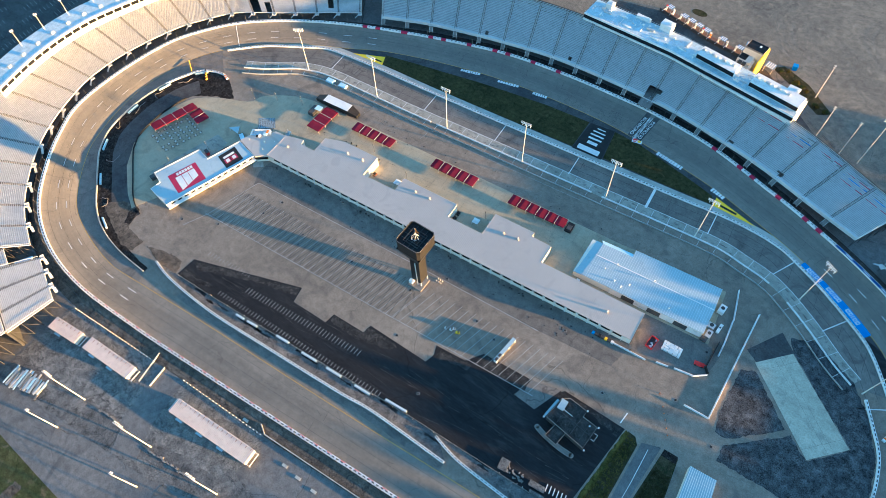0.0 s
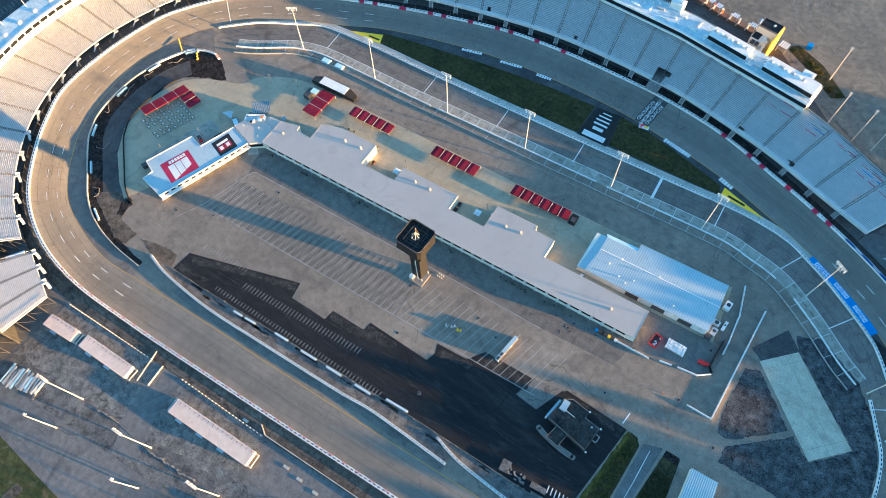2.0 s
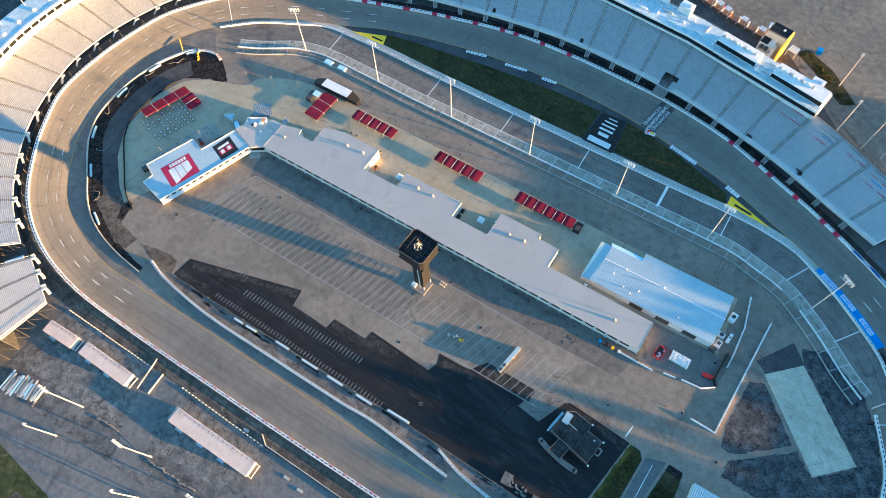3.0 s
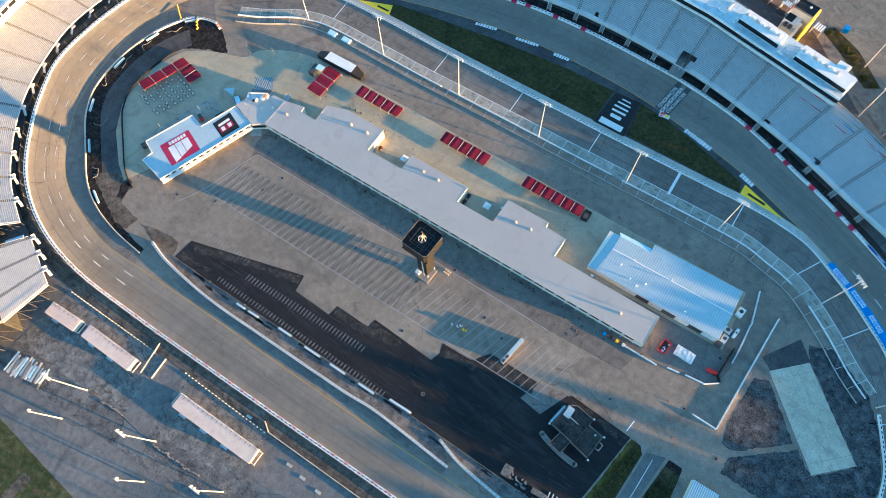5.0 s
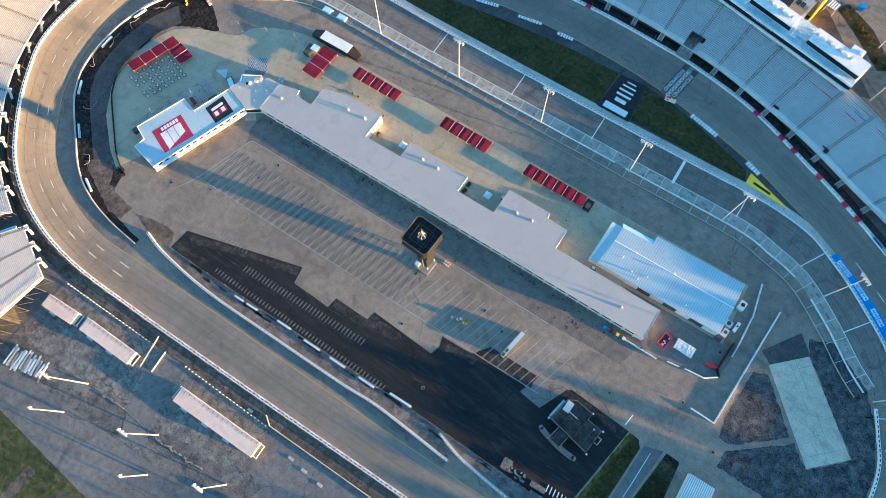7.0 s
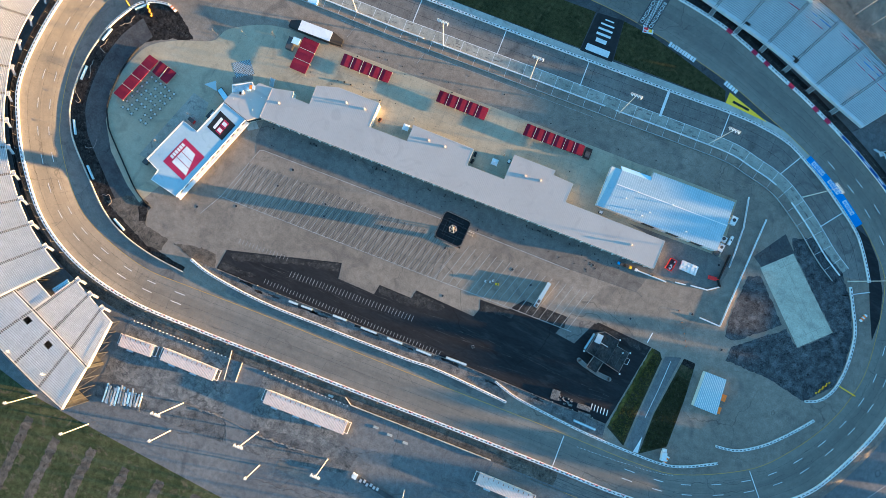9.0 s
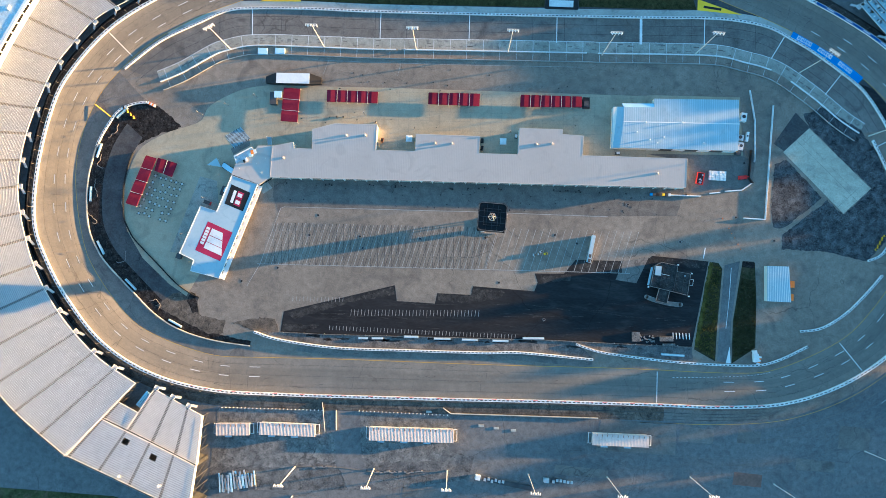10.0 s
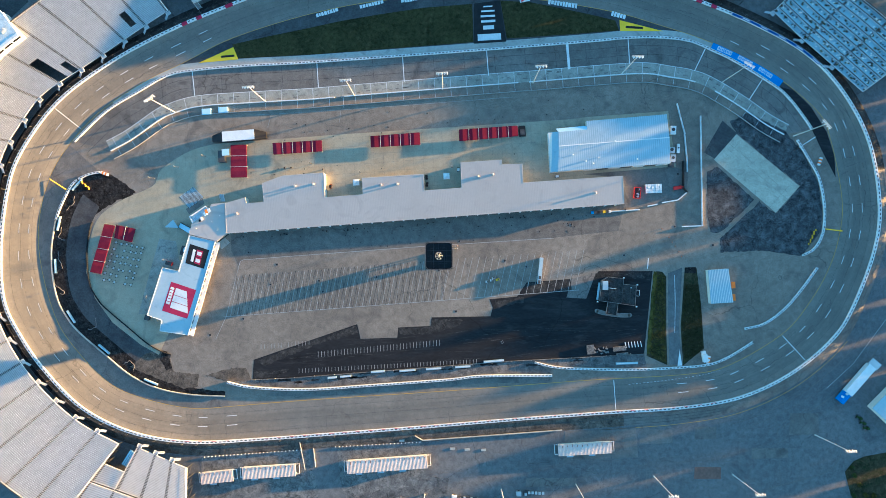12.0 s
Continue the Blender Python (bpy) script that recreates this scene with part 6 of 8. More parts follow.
# ---- garage ----
GT = 4.03
GR = [(-118.3, 25.5), (-107.4, 28.6), (-106.8, 25.5), (-97.1, 26.1), (-97.9, 36.4), (-86.9, 40.4), (-64.3, 42.1), (-63.8, 28.6), (-42.9, 30.2), (-43.3, 39.1), (-9.7, 41.2), (-9.4, 32.2), (11.1, 33.7), (10.5, 47.4), (33.0, 48.9), (33.0, 46.4), (44.1, 46.7), (44.6, 36.4), (99.0, 40.0), (99.9, 25.2), (-83, 12.0), (-117.9, 9.4)]
ga = holder("garage_building", "long low garage with pale membrane roof and dark doors", "building")


def roof_z(x, y):
    return 5.15 + 0.055 * (y - (11.8 + 0.0704 * (x + 83)))


Geo().prism(GR, 0.0, [roof_z(*p) - 0.3 for p in GR]).ob("wall", M_WALL, ga)
Geo().prism(GR, 4.5, [roof_z(*p) for p in GR], True).ob("roof", M_ROOF, ga)
Geo().wall(offset(GR, 0.05, True), 0.4, [roof_z(*p) - 0.45 for p in GR], [roof_z(*p) + 0.06 for p in GR], True).ob("roof_edge", M_ROOF, ga)
sg = Geo()


def inside(x, y, poly):
    c = False
    for i in range(len(poly)):
        (x1, y1), (x2, y2) = poly[i - 1], poly[i]
        if (y1 > y) != (y2 > y) and x < (x2 - x1) * (y - y1) / (y2 - y1) + x1:
            c = not c
    return c


for x in np.arange(-117, 99.5, 0.9):
    run = None
    for y in np.arange(8, 50, 0.4):
        xx = x - 0.07 * (y - 25)
        ok = inside(xx, y, GR)
        if ok and run is None:
            run = (xx, y)
        if run is not None and (not ok):
            e = (xx + 0.028, y - 0.4)
            if e[1] - run[1] > 1:
                z0, z1 = roof_z(*run) + 0.05, roof_z(*e) + 0.05
                sg.face([(run[0] - 0.12, run[1], z0), (run[0] + 0.12, run[1], z0), (e[0] + 0.12, e[1], z1), (e[0] - 0.12, e[1], z1)])
            run = None
tagged(sg.ob("roof_seam", M_SEAM, ga), kind="stuff")
for k in range(36):
    t = (k + 0.5) / 36
    x, y = -114 + t * 210, 9.6 + t * 15.2
    Geo().box((0, 0, 0), (4.4, 0.12, 1.3)).ob("clerestory", M_GLASS, ga, "", "", "", "", pose(x, y, 3.7, 0, 0, GT))
    Geo().box((0, 0, 0), (0.35, 0.5, 4.8)).ob("pier", M_WHITE, ga, "", "", "", "", pose(x + 2.8, y + 0.05, 2.4, 0, 0, GT))
for x, y, s in ((84, 31, 1.6), (28, 41, 1.8), (20, 40, 1.2), (-24, 36, 1.5), (-70, 36, 1.8), (-80, 35, 1.4), (-112, 20, 1.0), (-33, 35.5, 1.1)):
    o = holder("roof_vent", "pale metal vent pipe on the garage roof", "vent", (x, y, roof_z(x, y)), 0, "roof vents")
    Geo().box((0, 0, 0.25), (1.3, 1.0, 0.6)).ob("curb", M_ROOF, o)
    Geo().rod((0, 0, 0.5), (0, 0, s * 0.8), 0.34, None, 10).ob("pipe", M_STEEL, o)
    Geo().rod((0, 0, s * 0.8), (0, 0, s * 0.8 + 0.3), 0.6, 0.3, 10).ob("cap", M_ROOF, o)

# ---- media centre with painted roof, and the link to the garage ----
MR = [(-138.6, 8.1), (-124.3, 4.8), (-139, -46.6), (-154.5, -44.2), (-153.6, -38.4), (-161.5, -35.6), (-153.3, -9.6), (-144.4, -11.6)]
mc = holder("media_centre", "white-roofed low building with painted roof signs", "building")
Geo().prism(offset(MR, 0.0, True), 0, 4.1).ob("wall", M_WALL, mc)
Geo().prism(MR, 4.1, 4.5, True).ob("roof", M_METROOF, mc, "pale blue-white roof")
Geo().wall(MR, 0.35, 4.2, 4.75, True).ob("roof_edge", M_WHITE, mc)
Geo().prism([(-124.3, 4.8), (-139, -46.6), (-136.8, -47.3), (-122.2, 4.2)], 2.6, 3.0, True).ob("awning", M_WHITE, mc)
for k in range(13):
    t = (k + 0.6) / 13.5
    x, y = -124.3 + t * -14.7, 4.8 + t * -51.4
    Geo().box((0, 0, 0), (2.4, 0.14, 0.9)).ob("window", M_GLASS, mc, "", "", "", "", pose(x + 0.1, y - 0.03, 3.45, 0, 0, 74))
    if k % 2:
        Geo().box((0, 0, 0), (1.6, 0.14, 2.2)).ob("door", M_DARK, mc, "", "", "", "", pose(x + 0.1, y - 0.03, 1.1, 0, 0, 74))
sgn = Geo().prism([(-148.4, -17.3), (-134.7, -21.9), (-139.5, -37.6), (-153.4, -33.1)], 4.5, 4.53).ob("roof_sign", M_MARK, mc, "dark red painted square with a white mark")


def rr(u, v):
    """The red sign's own plane: u along its top edge, v down its side."""
    return (-148.4 + 13.7 * u - 4.9 * v, -17.3 - 4.6 * u - 15.75 * v)


for v0, v1 in ((0.145, 0.372), (0.39, 0.597), (0.615, 0.825)):
    Geo().prism([rr(0.25, v1), rr(0.69 + 0.42 * (v1 - 0.16), v1), rr(0.69 + 0.42 * (v0 - 0.16), v0), rr(0.25, v0)], 4.53, 4.56).ob("mark", M_LINE, sgn)
for k in range(6):
    v = 0.16 + 0.1 * k
    Geo().prism([rr(0.05, v), rr(0.19, v), rr(0.19, v + 0.078), rr(0.05, v + 0.078)], 4.53, 4.56).ob("mark", M_LINE, sgn)
sgn = Geo().prism([(-138.2, 3.5), (-127.6, 0.0), (-130.5, -10.2), (-140.7, -7.1)], 4.5, 4.53).ob("roof_sign", M_BLACK, mc, "black painted square with a red and white mark")


def rb(u, v):
    return (-138.2 + 10.6 * u - 2.5 * v, 3.5 - 3.5 * u - 10.6 * v)


for u0, u1, v0, v1, mt in ((0.22, 0.36, 0.2, 0.82, M_LINE), (0.42, 0.72, 0.16, 0.5, M_MARK), (0.42, 0.72, 0.54, 0.86, M_MARK), (0.46, 0.68, 0.24, 0.42, M_LINE), (0.46, 0.68, 0.6, 0.78, M_LINE)):
    z = 4.53 if u1 - u0 > 0.25 or mt is M_LINE and u0 < 0.3 else 4.56
    Geo().prism([rb(u0, v0), rb(u1, v0), rb(u1, v1), rb(u0, v1)], z, z + 0.03).ob("mark", mt, sgn)
LK = [(-138.6, 8.9), (-137.2, 14.4), (-128.6, 20.6), (-126.4, 25.2), (-118.3, 26.1), (-118.0, 9.2), (-123.3, 4.9)]
lk = holder("link_building", "pale link building with an angled roof and a terrace", "building")
Geo().prism(LK, 0, 4.0).ob("wall", M_WALL, lk)
Geo().prism(LK, 4.0, [4.7, 4.8, 4.9, 5.0, 5.0, 4.9, 4.8], True).ob("roof", M_ROOF, lk)
Geo().wall(LK, 0.3, 3.9, 4.75, True).ob("roof_edge", M_ROOF, lk)
Geo().box((0, 0, 0), (7.5, 0.2, 1.6)).ob("window", M_GLASS, lk, "", "", "", "", pose(-120.4, 6.6, 3.2, 0, 0, 38))
Geo().prism([(-125, 3.5), (-120.5, 7), (-117.6, 4.2), (-122.2, 0.6)], 0.0, 0.25).ob("ramp", M_SLAB, lk)
TR = [(-136.6, 14.9), (-138.4, 18.4), (-129.7, 24.1), (-127.0, 21.2)]
Geo().prism(TR, 3.4, 4.2, True).ob("terrace_deck", M_DECK, lk, "pale terrace deck on the roof")
Geo().wall(TR, 0.5, 4.0, 5.3).ob("terrace_parapet", M_WHITE, lk)
for x, y in ((-137.9, 18.2), (-129.9, 23.7)):
    Geo().rod((x, y, 0), (x, y, 4), 0.2, None, 8).ob("terrace_post", M_POLE, lk)
for x, y, w, d, h, mt in ((-129.4, 19.9, 1.7, 1.6, 1.5, M_SKYBLUE), (-131.6, 17.2, 0.8, 1.8, 1.2, M_LAMP), (-132.6, 16.2, 0.7, 1.2, 1.0, M_BLACK)):
    Geo().box((x, y, 4.8 + h / 2), (w, d, h), 24).ob("roof_unit", mt, lk)
for x, y in ((-134.5, 12), (-126, 15.5), (-121.5, 19), (-123, 11)):
    Geo().rod((x, y, 4.8), (x, y, 5.7), 0.14, None, 8).ob("vent_pipe", M_LAMP, lk)
um = holder("sunshade", "orange-red and white square sunshade on the terrace", "parasol", (-127.6, 21.4, 4.9), 20)
for k, mt in ((-0.75, M_ORANGE), (0.75, M_LAMP)):
    Geo().box((k, 0, 2.3), (1.5, 2.2, 0.12)).ob("cloth", mt, um)
Geo().rod((0, 0, -0.1), (0, 0, 2.3), 0.06, None, 6).ob("pole", M_STEEL, um)
hs = holder("outside_stair", "pale metal outside stair beside the garage", "stair", (-121.6, 31, 0.05), -88)
Geo().steps(0, 0.3, 2.6, 0.2, 13, 2.2).ob("flight", M_METROOF, hs)
for sy in (-1.15, 1.15):
    Geo().rod((0, sy, 3.6), (3.9, sy, 1.0), 0.08, None, 4).ob("handrail", M_WHITE, hs)
    Geo().rod((0, sy, 0), (0, sy, 3.6), 0.08, None, 4).ob("post", M_WHITE, hs)
aw = holder("corner_awning", "pale three-cornered shade sail beside the link", "awning")
Geo().prism([(-152.9, 12.8), (-148.3, 16.9), (-145.3, 12.3)], 2.9, [3.0, 3.2, 3.1], True).ob("sail", M_METROOF, aw)
for x, y in ((-152.6, 12.8), (-148.3, 16.6), (-145.5, 12.4)):
    Geo().rod((x, y, 0), (x, y, 3.0), 0.08, None, 6).ob("post", M_STEEL, aw)
bs = holder("covered_stair", "pale blue glazed stair cover beside the media centre", "stair", (-141.6, 12.0, 0.05), -28)
Geo().prism([(-4.4, -1.3), (4.2, -1.3), (4.2, 1.3), (-4.4, 1.3)], 0, [1.2, 3.2, 3.2, 1.2]).ob("cover", M_SKYBLUE, bs)
Geo().wall([(-4.4, -1.4), (4.2, -1.4), (4.2, 1.4), (-4.4, 1.4)], 0.3, 0, 1.4, True).ob("kerb", M_BLACK, bs)
tagged(Geo().prism([(-142.5, 23.1), (-133.2, 29.5), (-132.1, 26.0), (-140.6, 20.0)], 0.02, 0.09).ob("grey_mat", M_PIT, None, "grey mat in front of the terrace", "floor mat"), "")
for k, (x, y, w, d, h, mt) in enumerate(((-141.8, -0.5, 4.5, 5, 2.6, M_BLACK), (-140.9, 0.2, 2.6, 2.4, 3.2, M_LAMP), (-151, -7.2, 3.2, 1.8, 2.4, M_RED), (-162.8, -37.2, 2.4, 2.6, 2.2, M_DARK))):
    o = holder("service_unit", "yard service unit of painted metal beside the media centre", "service unit", (x, y, 0.05), -16)
    Geo().box((0, 0, h / 2), (w, d, h)).ob("body", mt, o)
    Geo().box((0, 0, h + 0.06), (w + 0.2, d + 0.2, 0.12)).ob("lid", M_LAMP if mt is M_LAMP else M_DARK, o)

# ---- metal-roofed garage at the east end ----
BR = [(58.8, 64.2), (59.8, 42.6), (125.4, 47.3), (123.6, 74.2), (79.6, 70.6), (80.1, 66.0)]
bb = holder("inspection_building", "large ribbed metal-roofed building in shade", "building")


def ridge_z(x, y):
    yr = 56.4 + (x - 59.1) * 0.0768
    return 4.65 - 0.02 * abs(y - yr)


Geo().prism(BR, 0, [ridge_z(*p) - 0.3 for p in BR]).ob("wall", M_WALL, bb)
south, north = [(64, 43.0), (125.4, 47.3), (125.0, 61.4), (64.6, 56.8)], [(64.6, 56.8), (125.0, 61.4), (123.6, 74.2), (79.6, 70.6), (80.1, 66.0), (64.4, 64.6)]
for nm, poly in (("roof_slope", south), ("roof_slope", north)):
    Geo().prism(poly, 4.0, [ridge_z(*p) for p in poly], True).ob(nm, M_METROOF, bb)
Geo().prism([(58.6, 64.4), (59.6, 42.4), (64, 42.8), (64.6, 56.8), (64.4, 64.8)], 3.6, [4.0, 4.0, ridge_z(64, 42.8), ridge_z(64.6, 56.8), ridge_z(64.4, 64.8)], True).ob("hip", M_METROOF, bb)
Geo().prism([(64.4, 64.6), (80.1, 66.0), (80.3, 68.2), (63, 66.6)], 3.4, [4.4, 4.4, 3.9, 3.9], True).ob("lean_to", M_SKYBLUE, bb)
Geo().wall([(64.6, 56.8), (125.0, 61.4)], 0.5, 4.5, 4.75).ob("ridge_cap", M_LAMP, bb)
rg = Geo()
for x in np.arange(65, 125.2, 1.15):
    for (ya, yb) in ((43.0 + (x - 64) * 0.07, 56.8 + (x - 64.6) * 0.0762), (56.8 + (x - 64.6) * 0.0762, 64.6 + (x - 64.4) * 0.09 if x < 80 else 70.6 + (x - 79.6) * 0.082)):
        x0, x1 = x - 0.07 * (ya - 57), x - 0.07 * (yb - 57)
        z0, z1 = ridge_z(x0, ya), ridge_z(x1, yb)
        rg.face([(x0 - 0.1, ya, z0 + 0.05), (x0 + 0.1, ya, z0 + 0.05), (x1 + 0.1, yb, z1 + 0.05), (x1 - 0.1, yb, z1 + 0.05)])
tagged(rg.ob("roof_rib", M_RIB, bb), kind="stuff")
for k in range(7):
    Geo().box((0, 0, 0), (6.4, 0.15, 3.6)).ob("roller_door", M_DARK if k % 2 else M_WHITE, bb, "", "", "", "", pose(82 + 6.6 * k, 44.1 + 0.465 * k, 1.8, 0, 0, GT))
for x, y in ((76, 57.5), (72, 52), (79, 48.5), (83, 47.2), (86, 50.5), (95, 59.3), (107, 49.5)):
    o = holder("roof_vent", "pale metal vent pipe on the ribbed roof", "vent", (x, y, ridge_z(x, y)), 0, "roof vents")
    Geo().rod((0, 0, -0.1), (0, 0, 1.1), 0.2, None, 8).ob("pipe", M_LAMP, o)
    Geo().rod((0, 0, 1.1), (0, 0, 1.4), 0.4, 0.25, 8).ob("cap", M_LAMP, o)
for x, y, w, d, h, mt in ((128, 66, 3, 4.6, 2.2, M_LAMP), (127.2, 55, 3.4, 3, 1.8, M_STEEL), (128, 50.5, 2.6, 4.2, 1.6, M_STEEL), (131, 56, 1.4, 5, 1.5, M_LAMP), (127, 47, 3, 2.4, 1.3, M_DARK)):
    o = holder("plant_unit", "grey mechanical plant unit beside the building", "plant unit", (x, y, 0.1), -4)
    Geo().box((0, 0, h / 2), (w, d, h)).ob("body", mt, o)
    Geo().rod((0, 0.3, h), (0, 0.3, h + 0.2), min(w, d) * 0.32, None, 10).ob("fan", M_DARK, o)

# ---- small buildings in the infield ----
bh = holder("service_building", "flat black-roofed building with pale parapet and porch", "building")
KB = [(91.1, -14.9), (99.5, -15.8), (99.4, -18.9), (106.5, -19.5), (105.8, -30.7), (86.4, -27.9), (87.7, -17.1)]
Geo().prism(KB, 0, 3.6).ob("wall", M_DARK, bh)
Geo().prism(KB, 3.6, 3.8, True).ob("roof", M_WALK, bh)
Geo().wall(KB, 0.22, 3.6, 4.15, True).ob("parapet", M_BLOCK, bh)
for a, b in (((92.5, -17.5), (91.2, -27.6)), ((99.2, -20), (98.4, -28.9)), ((89, -22.2), (105.6, -24.4)), ((103.4, -20.4), (102.8, -29.3))):
    Geo().wall([a, b], 0.16, 3.8, 4.0).ob("roof_curb", M_DARK, bh)
Geo().prism([(91.2, -28.3), (96.7, -29.0), (95.7, -35.9), (89.9, -35.2)], 2.9, 3.3, True).ob("porch_roof", M_WALK, bh)
Geo().wall([(91.2, -28.3), (96.7, -29.0), (95.7, -35.9), (89.9, -35.2)], 0.25, 2.8, 3.7, True).ob("porch_edge", M_BLOCK, bh)
Geo().box((89.5, -19.5, 4.3), (3.0, 4.8, 1.0), 0).ob("roof_unit", M_METROOF, bh)
Geo().rod((90.5, -20.8, 4.0), (95.5, -21.4, 4.0), 0.12).ob("duct", M_LAMP, bh)
Geo().wall([(86.7, -18), (85.4, -27.4)], 1.0, 2.6, 3.0).ob("side_canopy", M_METROOF, bh)
for x, y in ((99.8, -15.4), (107.2, -19.2), (106.6, -31.2), (85.4, -28.4), (103.6, -20.8)):
    Geo().box((x, y, 3.6), (0.7, 0.7, 0.5)).ob("floodlight", M_LAMP, bh)
Geo().wall([(106.9, -22.2), (108.4, -22.3), (108.2, -25.4), (106.7, -25.3)], 0.18, 3.2, 3.5).ob("ladder_frame", M_LAMP, bh)
aw = smooth([(85.2, -33.6), (88.5, -34.6), (93, -35.4), (98.5, -36.0), (103.2, -35.9)], 1.0)
Geo().wall(aw, 2.3, 2.3, 2.6).rod((85.2, -33.6, 2.3), (85.2, -33.6, 2.6), 1.15, None, 14).rod((103.2, -35.9, 2.3), (103.2, -35.9, 2.6), 1.15, None, 14).ob("drive_canopy", M_BLOCK, bh)
Geo().wall(aw, 1.7, 2.6, 2.64).rod((85.3, -33.6, 2.6), (85.3, -33.6, 2.64), 0.85, None, 14).rod((103.1, -35.9, 2.6), (103.1, -35.9, 2.64), 0.85, None, 14).ob("canopy_top", M_PIT, bh)
ht = holder("storage_shed", "small shed with ribbed white metal roof", "shed")
HB = [(145.8, -11.3), (156.9, -10.5), (159.4, -28.9), (147.2, -29.6)]
Geo().prism(HB, 0, 3.4).ob("wall", M_WALL, ht)
Geo().prism(HB, 3.4, [3.7, 3.7, 3.7, 3.7], True).ob("roof", M_METROOF, ht)
g = Geo()
for k in range(13):
    t = (k + 0.5) / 13
    a, b = (145.8 + 11.1 * t, -11.3 + 0.8 * t), (147.2 + 12.2 * t, -29.6 + 0.7 * t)
    g.wall([a, b], 0.26, 3.7, 3.84)
tagged(g.ob("roof_rib", M_LAMP, ht), kind="stuff")
for k in (0, 1):
    o = holder("orange_box", "orange metal storage box beside the shed", "box", (160.2, -19.5 - 6.8 * k, 0), 4, "orange boxes")
    Geo().box((0, 0, 1), (2.0, 3.4, 2)).ob("body", M_ORANGE, o)
    Geo().box((0, 0, 2.05), (2.1, 3.5, 0.1)).ob("lid", M_ORANGE, o)
for x, y, a, L in ((54.4, -11.5, 84, 14.2),):
    o = holder("freestanding_sign_wall", "narrow pale wall lit by the sun on the lot", "wall unit", (x, y, 0), a)
    Geo().box((0, 0, 1.3), (L, 1.6, 2.6)).ob("body", M_WHITE, o)
    Geo().box((0, 0, 2.65), (L + 0.3, 1.9, 0.12)).ob("cap", M_METROOF, o)
    for k in (-6.2, -3.8):
        Geo().box((k, 0, 2.72), (1.8, 1.3, 0.06)).ob("hatch", M_DARK, o)
    for k in (-4.5, 0, 4.5):
        Geo().box((k, -0.85, 1.2), (3.6, 0.1, 1.8)).ob("panel", M_DARK, o)

# ---- red canopies ----


def canopy(corners, bays, label):
    """A row of pyramid-topped red tents between four corners: near the start of the row and across it."""
    A, B, C, D = (Vector(p) for p in corners)
    o = holder("canopy", label, "canopy", (0, 0, 0.05), 0, "red canopies")
    for k in range(bays):
        t0, t1 = k / bays, (k + 1) / bays
        q = [A.lerp(B, t0), A.lerp(B, t1), D.lerp(C, t1), D.lerp(C, t0)]
        c = sum(q, Vector((0, 0))) / 4
        q = [p + (c - p) * 0.02 for p in q]
        m = [(q[0] + q[3]) / 2, (q[1] + q[2]) / 2]
        g = Geo()
        r0, r1 = q[0].lerp(q[1], 0.38), q[3].lerp(q[2], 0.38)
        g.face([(*q[0], 2.5), (*r0, 2.66), (*r1, 2.66), (*q[3], 2.5)])
        g.face([(*r0, 2.66), (*q[1], 2.5), (*q[2], 2.5), (*r1, 2.66)])
        g.face([(*q[0], 2.5), (*q[1], 2.5), (*r0, 2.66)])
        g.face([(*q[3], 2.5), (*r1, 2.66), (*q[2], 2.5)])
        for i in range(4):
            u, v = q[i], q[(i + 1) % 4]
            g.face([(*u, 2.2), (*v, 2.2), (*v, 2.5), (*u, 2.5)])
        g.ob("tent_top", M_CANOPY, o)
        if k:
            Geo().wall([tuple(q[0]), tuple(q[3])], 0.16, 2.5, 2.62).ob("gutter", M_POLE, o)
        for p in q:
            Geo().rod((*p, 0), (*p, 2.7), 0.06, None, 5).ob("leg", M_POLE, o)
    return o


canopy([(-186.6, 14.8), (-194.5, -12), (-188.3, -13.2), (-180.6, 13.7)], 4, "row of dark red canvas tents beside cafe tables")
canopy([(-180.1, 14.2), (-169.2, 12), (-171.3, 4.3), (-181.2, 6.8)], 2, "two dark red canvas tents beside cafe tables")
canopy([(-116.9, 58.4), (-116.7, 40.1), (-107.5, 40.3), (-107.9, 58.5)], 3, "row of dark red canvas tents beside the trailer")
canopy([(-93.6, 59.4), (-66.2, 60.9), (-65.9, 54.6), (-93.1, 52.8)], 5, "row of dark red canvas tents on the patio")
canopy([(-39.4, 63.1), (-11.9, 65.1), (-11.6, 58.2), (-39, 56.7)], 5, "row of dark red canvas tents on the patio")
canopy([(9.6, 66.6), (42.1, 68.7), (42.6, 62.8), (9.8, 60)], 6, "row of dark red canvas tents on the patio")
tb = holder("cafe_table", "small round grey table with chairs on the patio", "table", (-170, 0, 0.06), 0, "cafe tables")
Geo().rod((0, 0, 0.7), (0, 0, 0.76), 0.55, None, 10).ob("tabletop", M_STEEL, tb)
Geo().rod((0, 0, 0), (0, 0, 0.7), 0.06).ob("leg", M_DARK, tb)
for k in range(4):
    t = k * math.pi / 2 + 0.4
    Geo().box((0.95 * math.cos(t), 0.95 * math.sin(t), 0.42), (0.42, 0.42, 0.06)).box((1.14 * math.cos(t), 1.14 * math.sin(t), 0.65), (0.1, 0.4, 0.5), math.degrees(t)).ob("chair", M_DARK, tb)
rt = random.Random(12)
for i in range(6):
    for j in range(7):
        if rt.random() < 0.92 and (i, j) != (0, 0):
            u, v = i * 3.0, j * 3.6
            copy_thing(tb, pose(-184 + u + v * -0.32 + rt.uniform(-0.4, 0.4) + 3, 4.5 - v * 0.95 + u * -0.2 + rt.uniform(-0.4, 0.4), 0.06, 0, 0, rt.uniform(0, 90)))
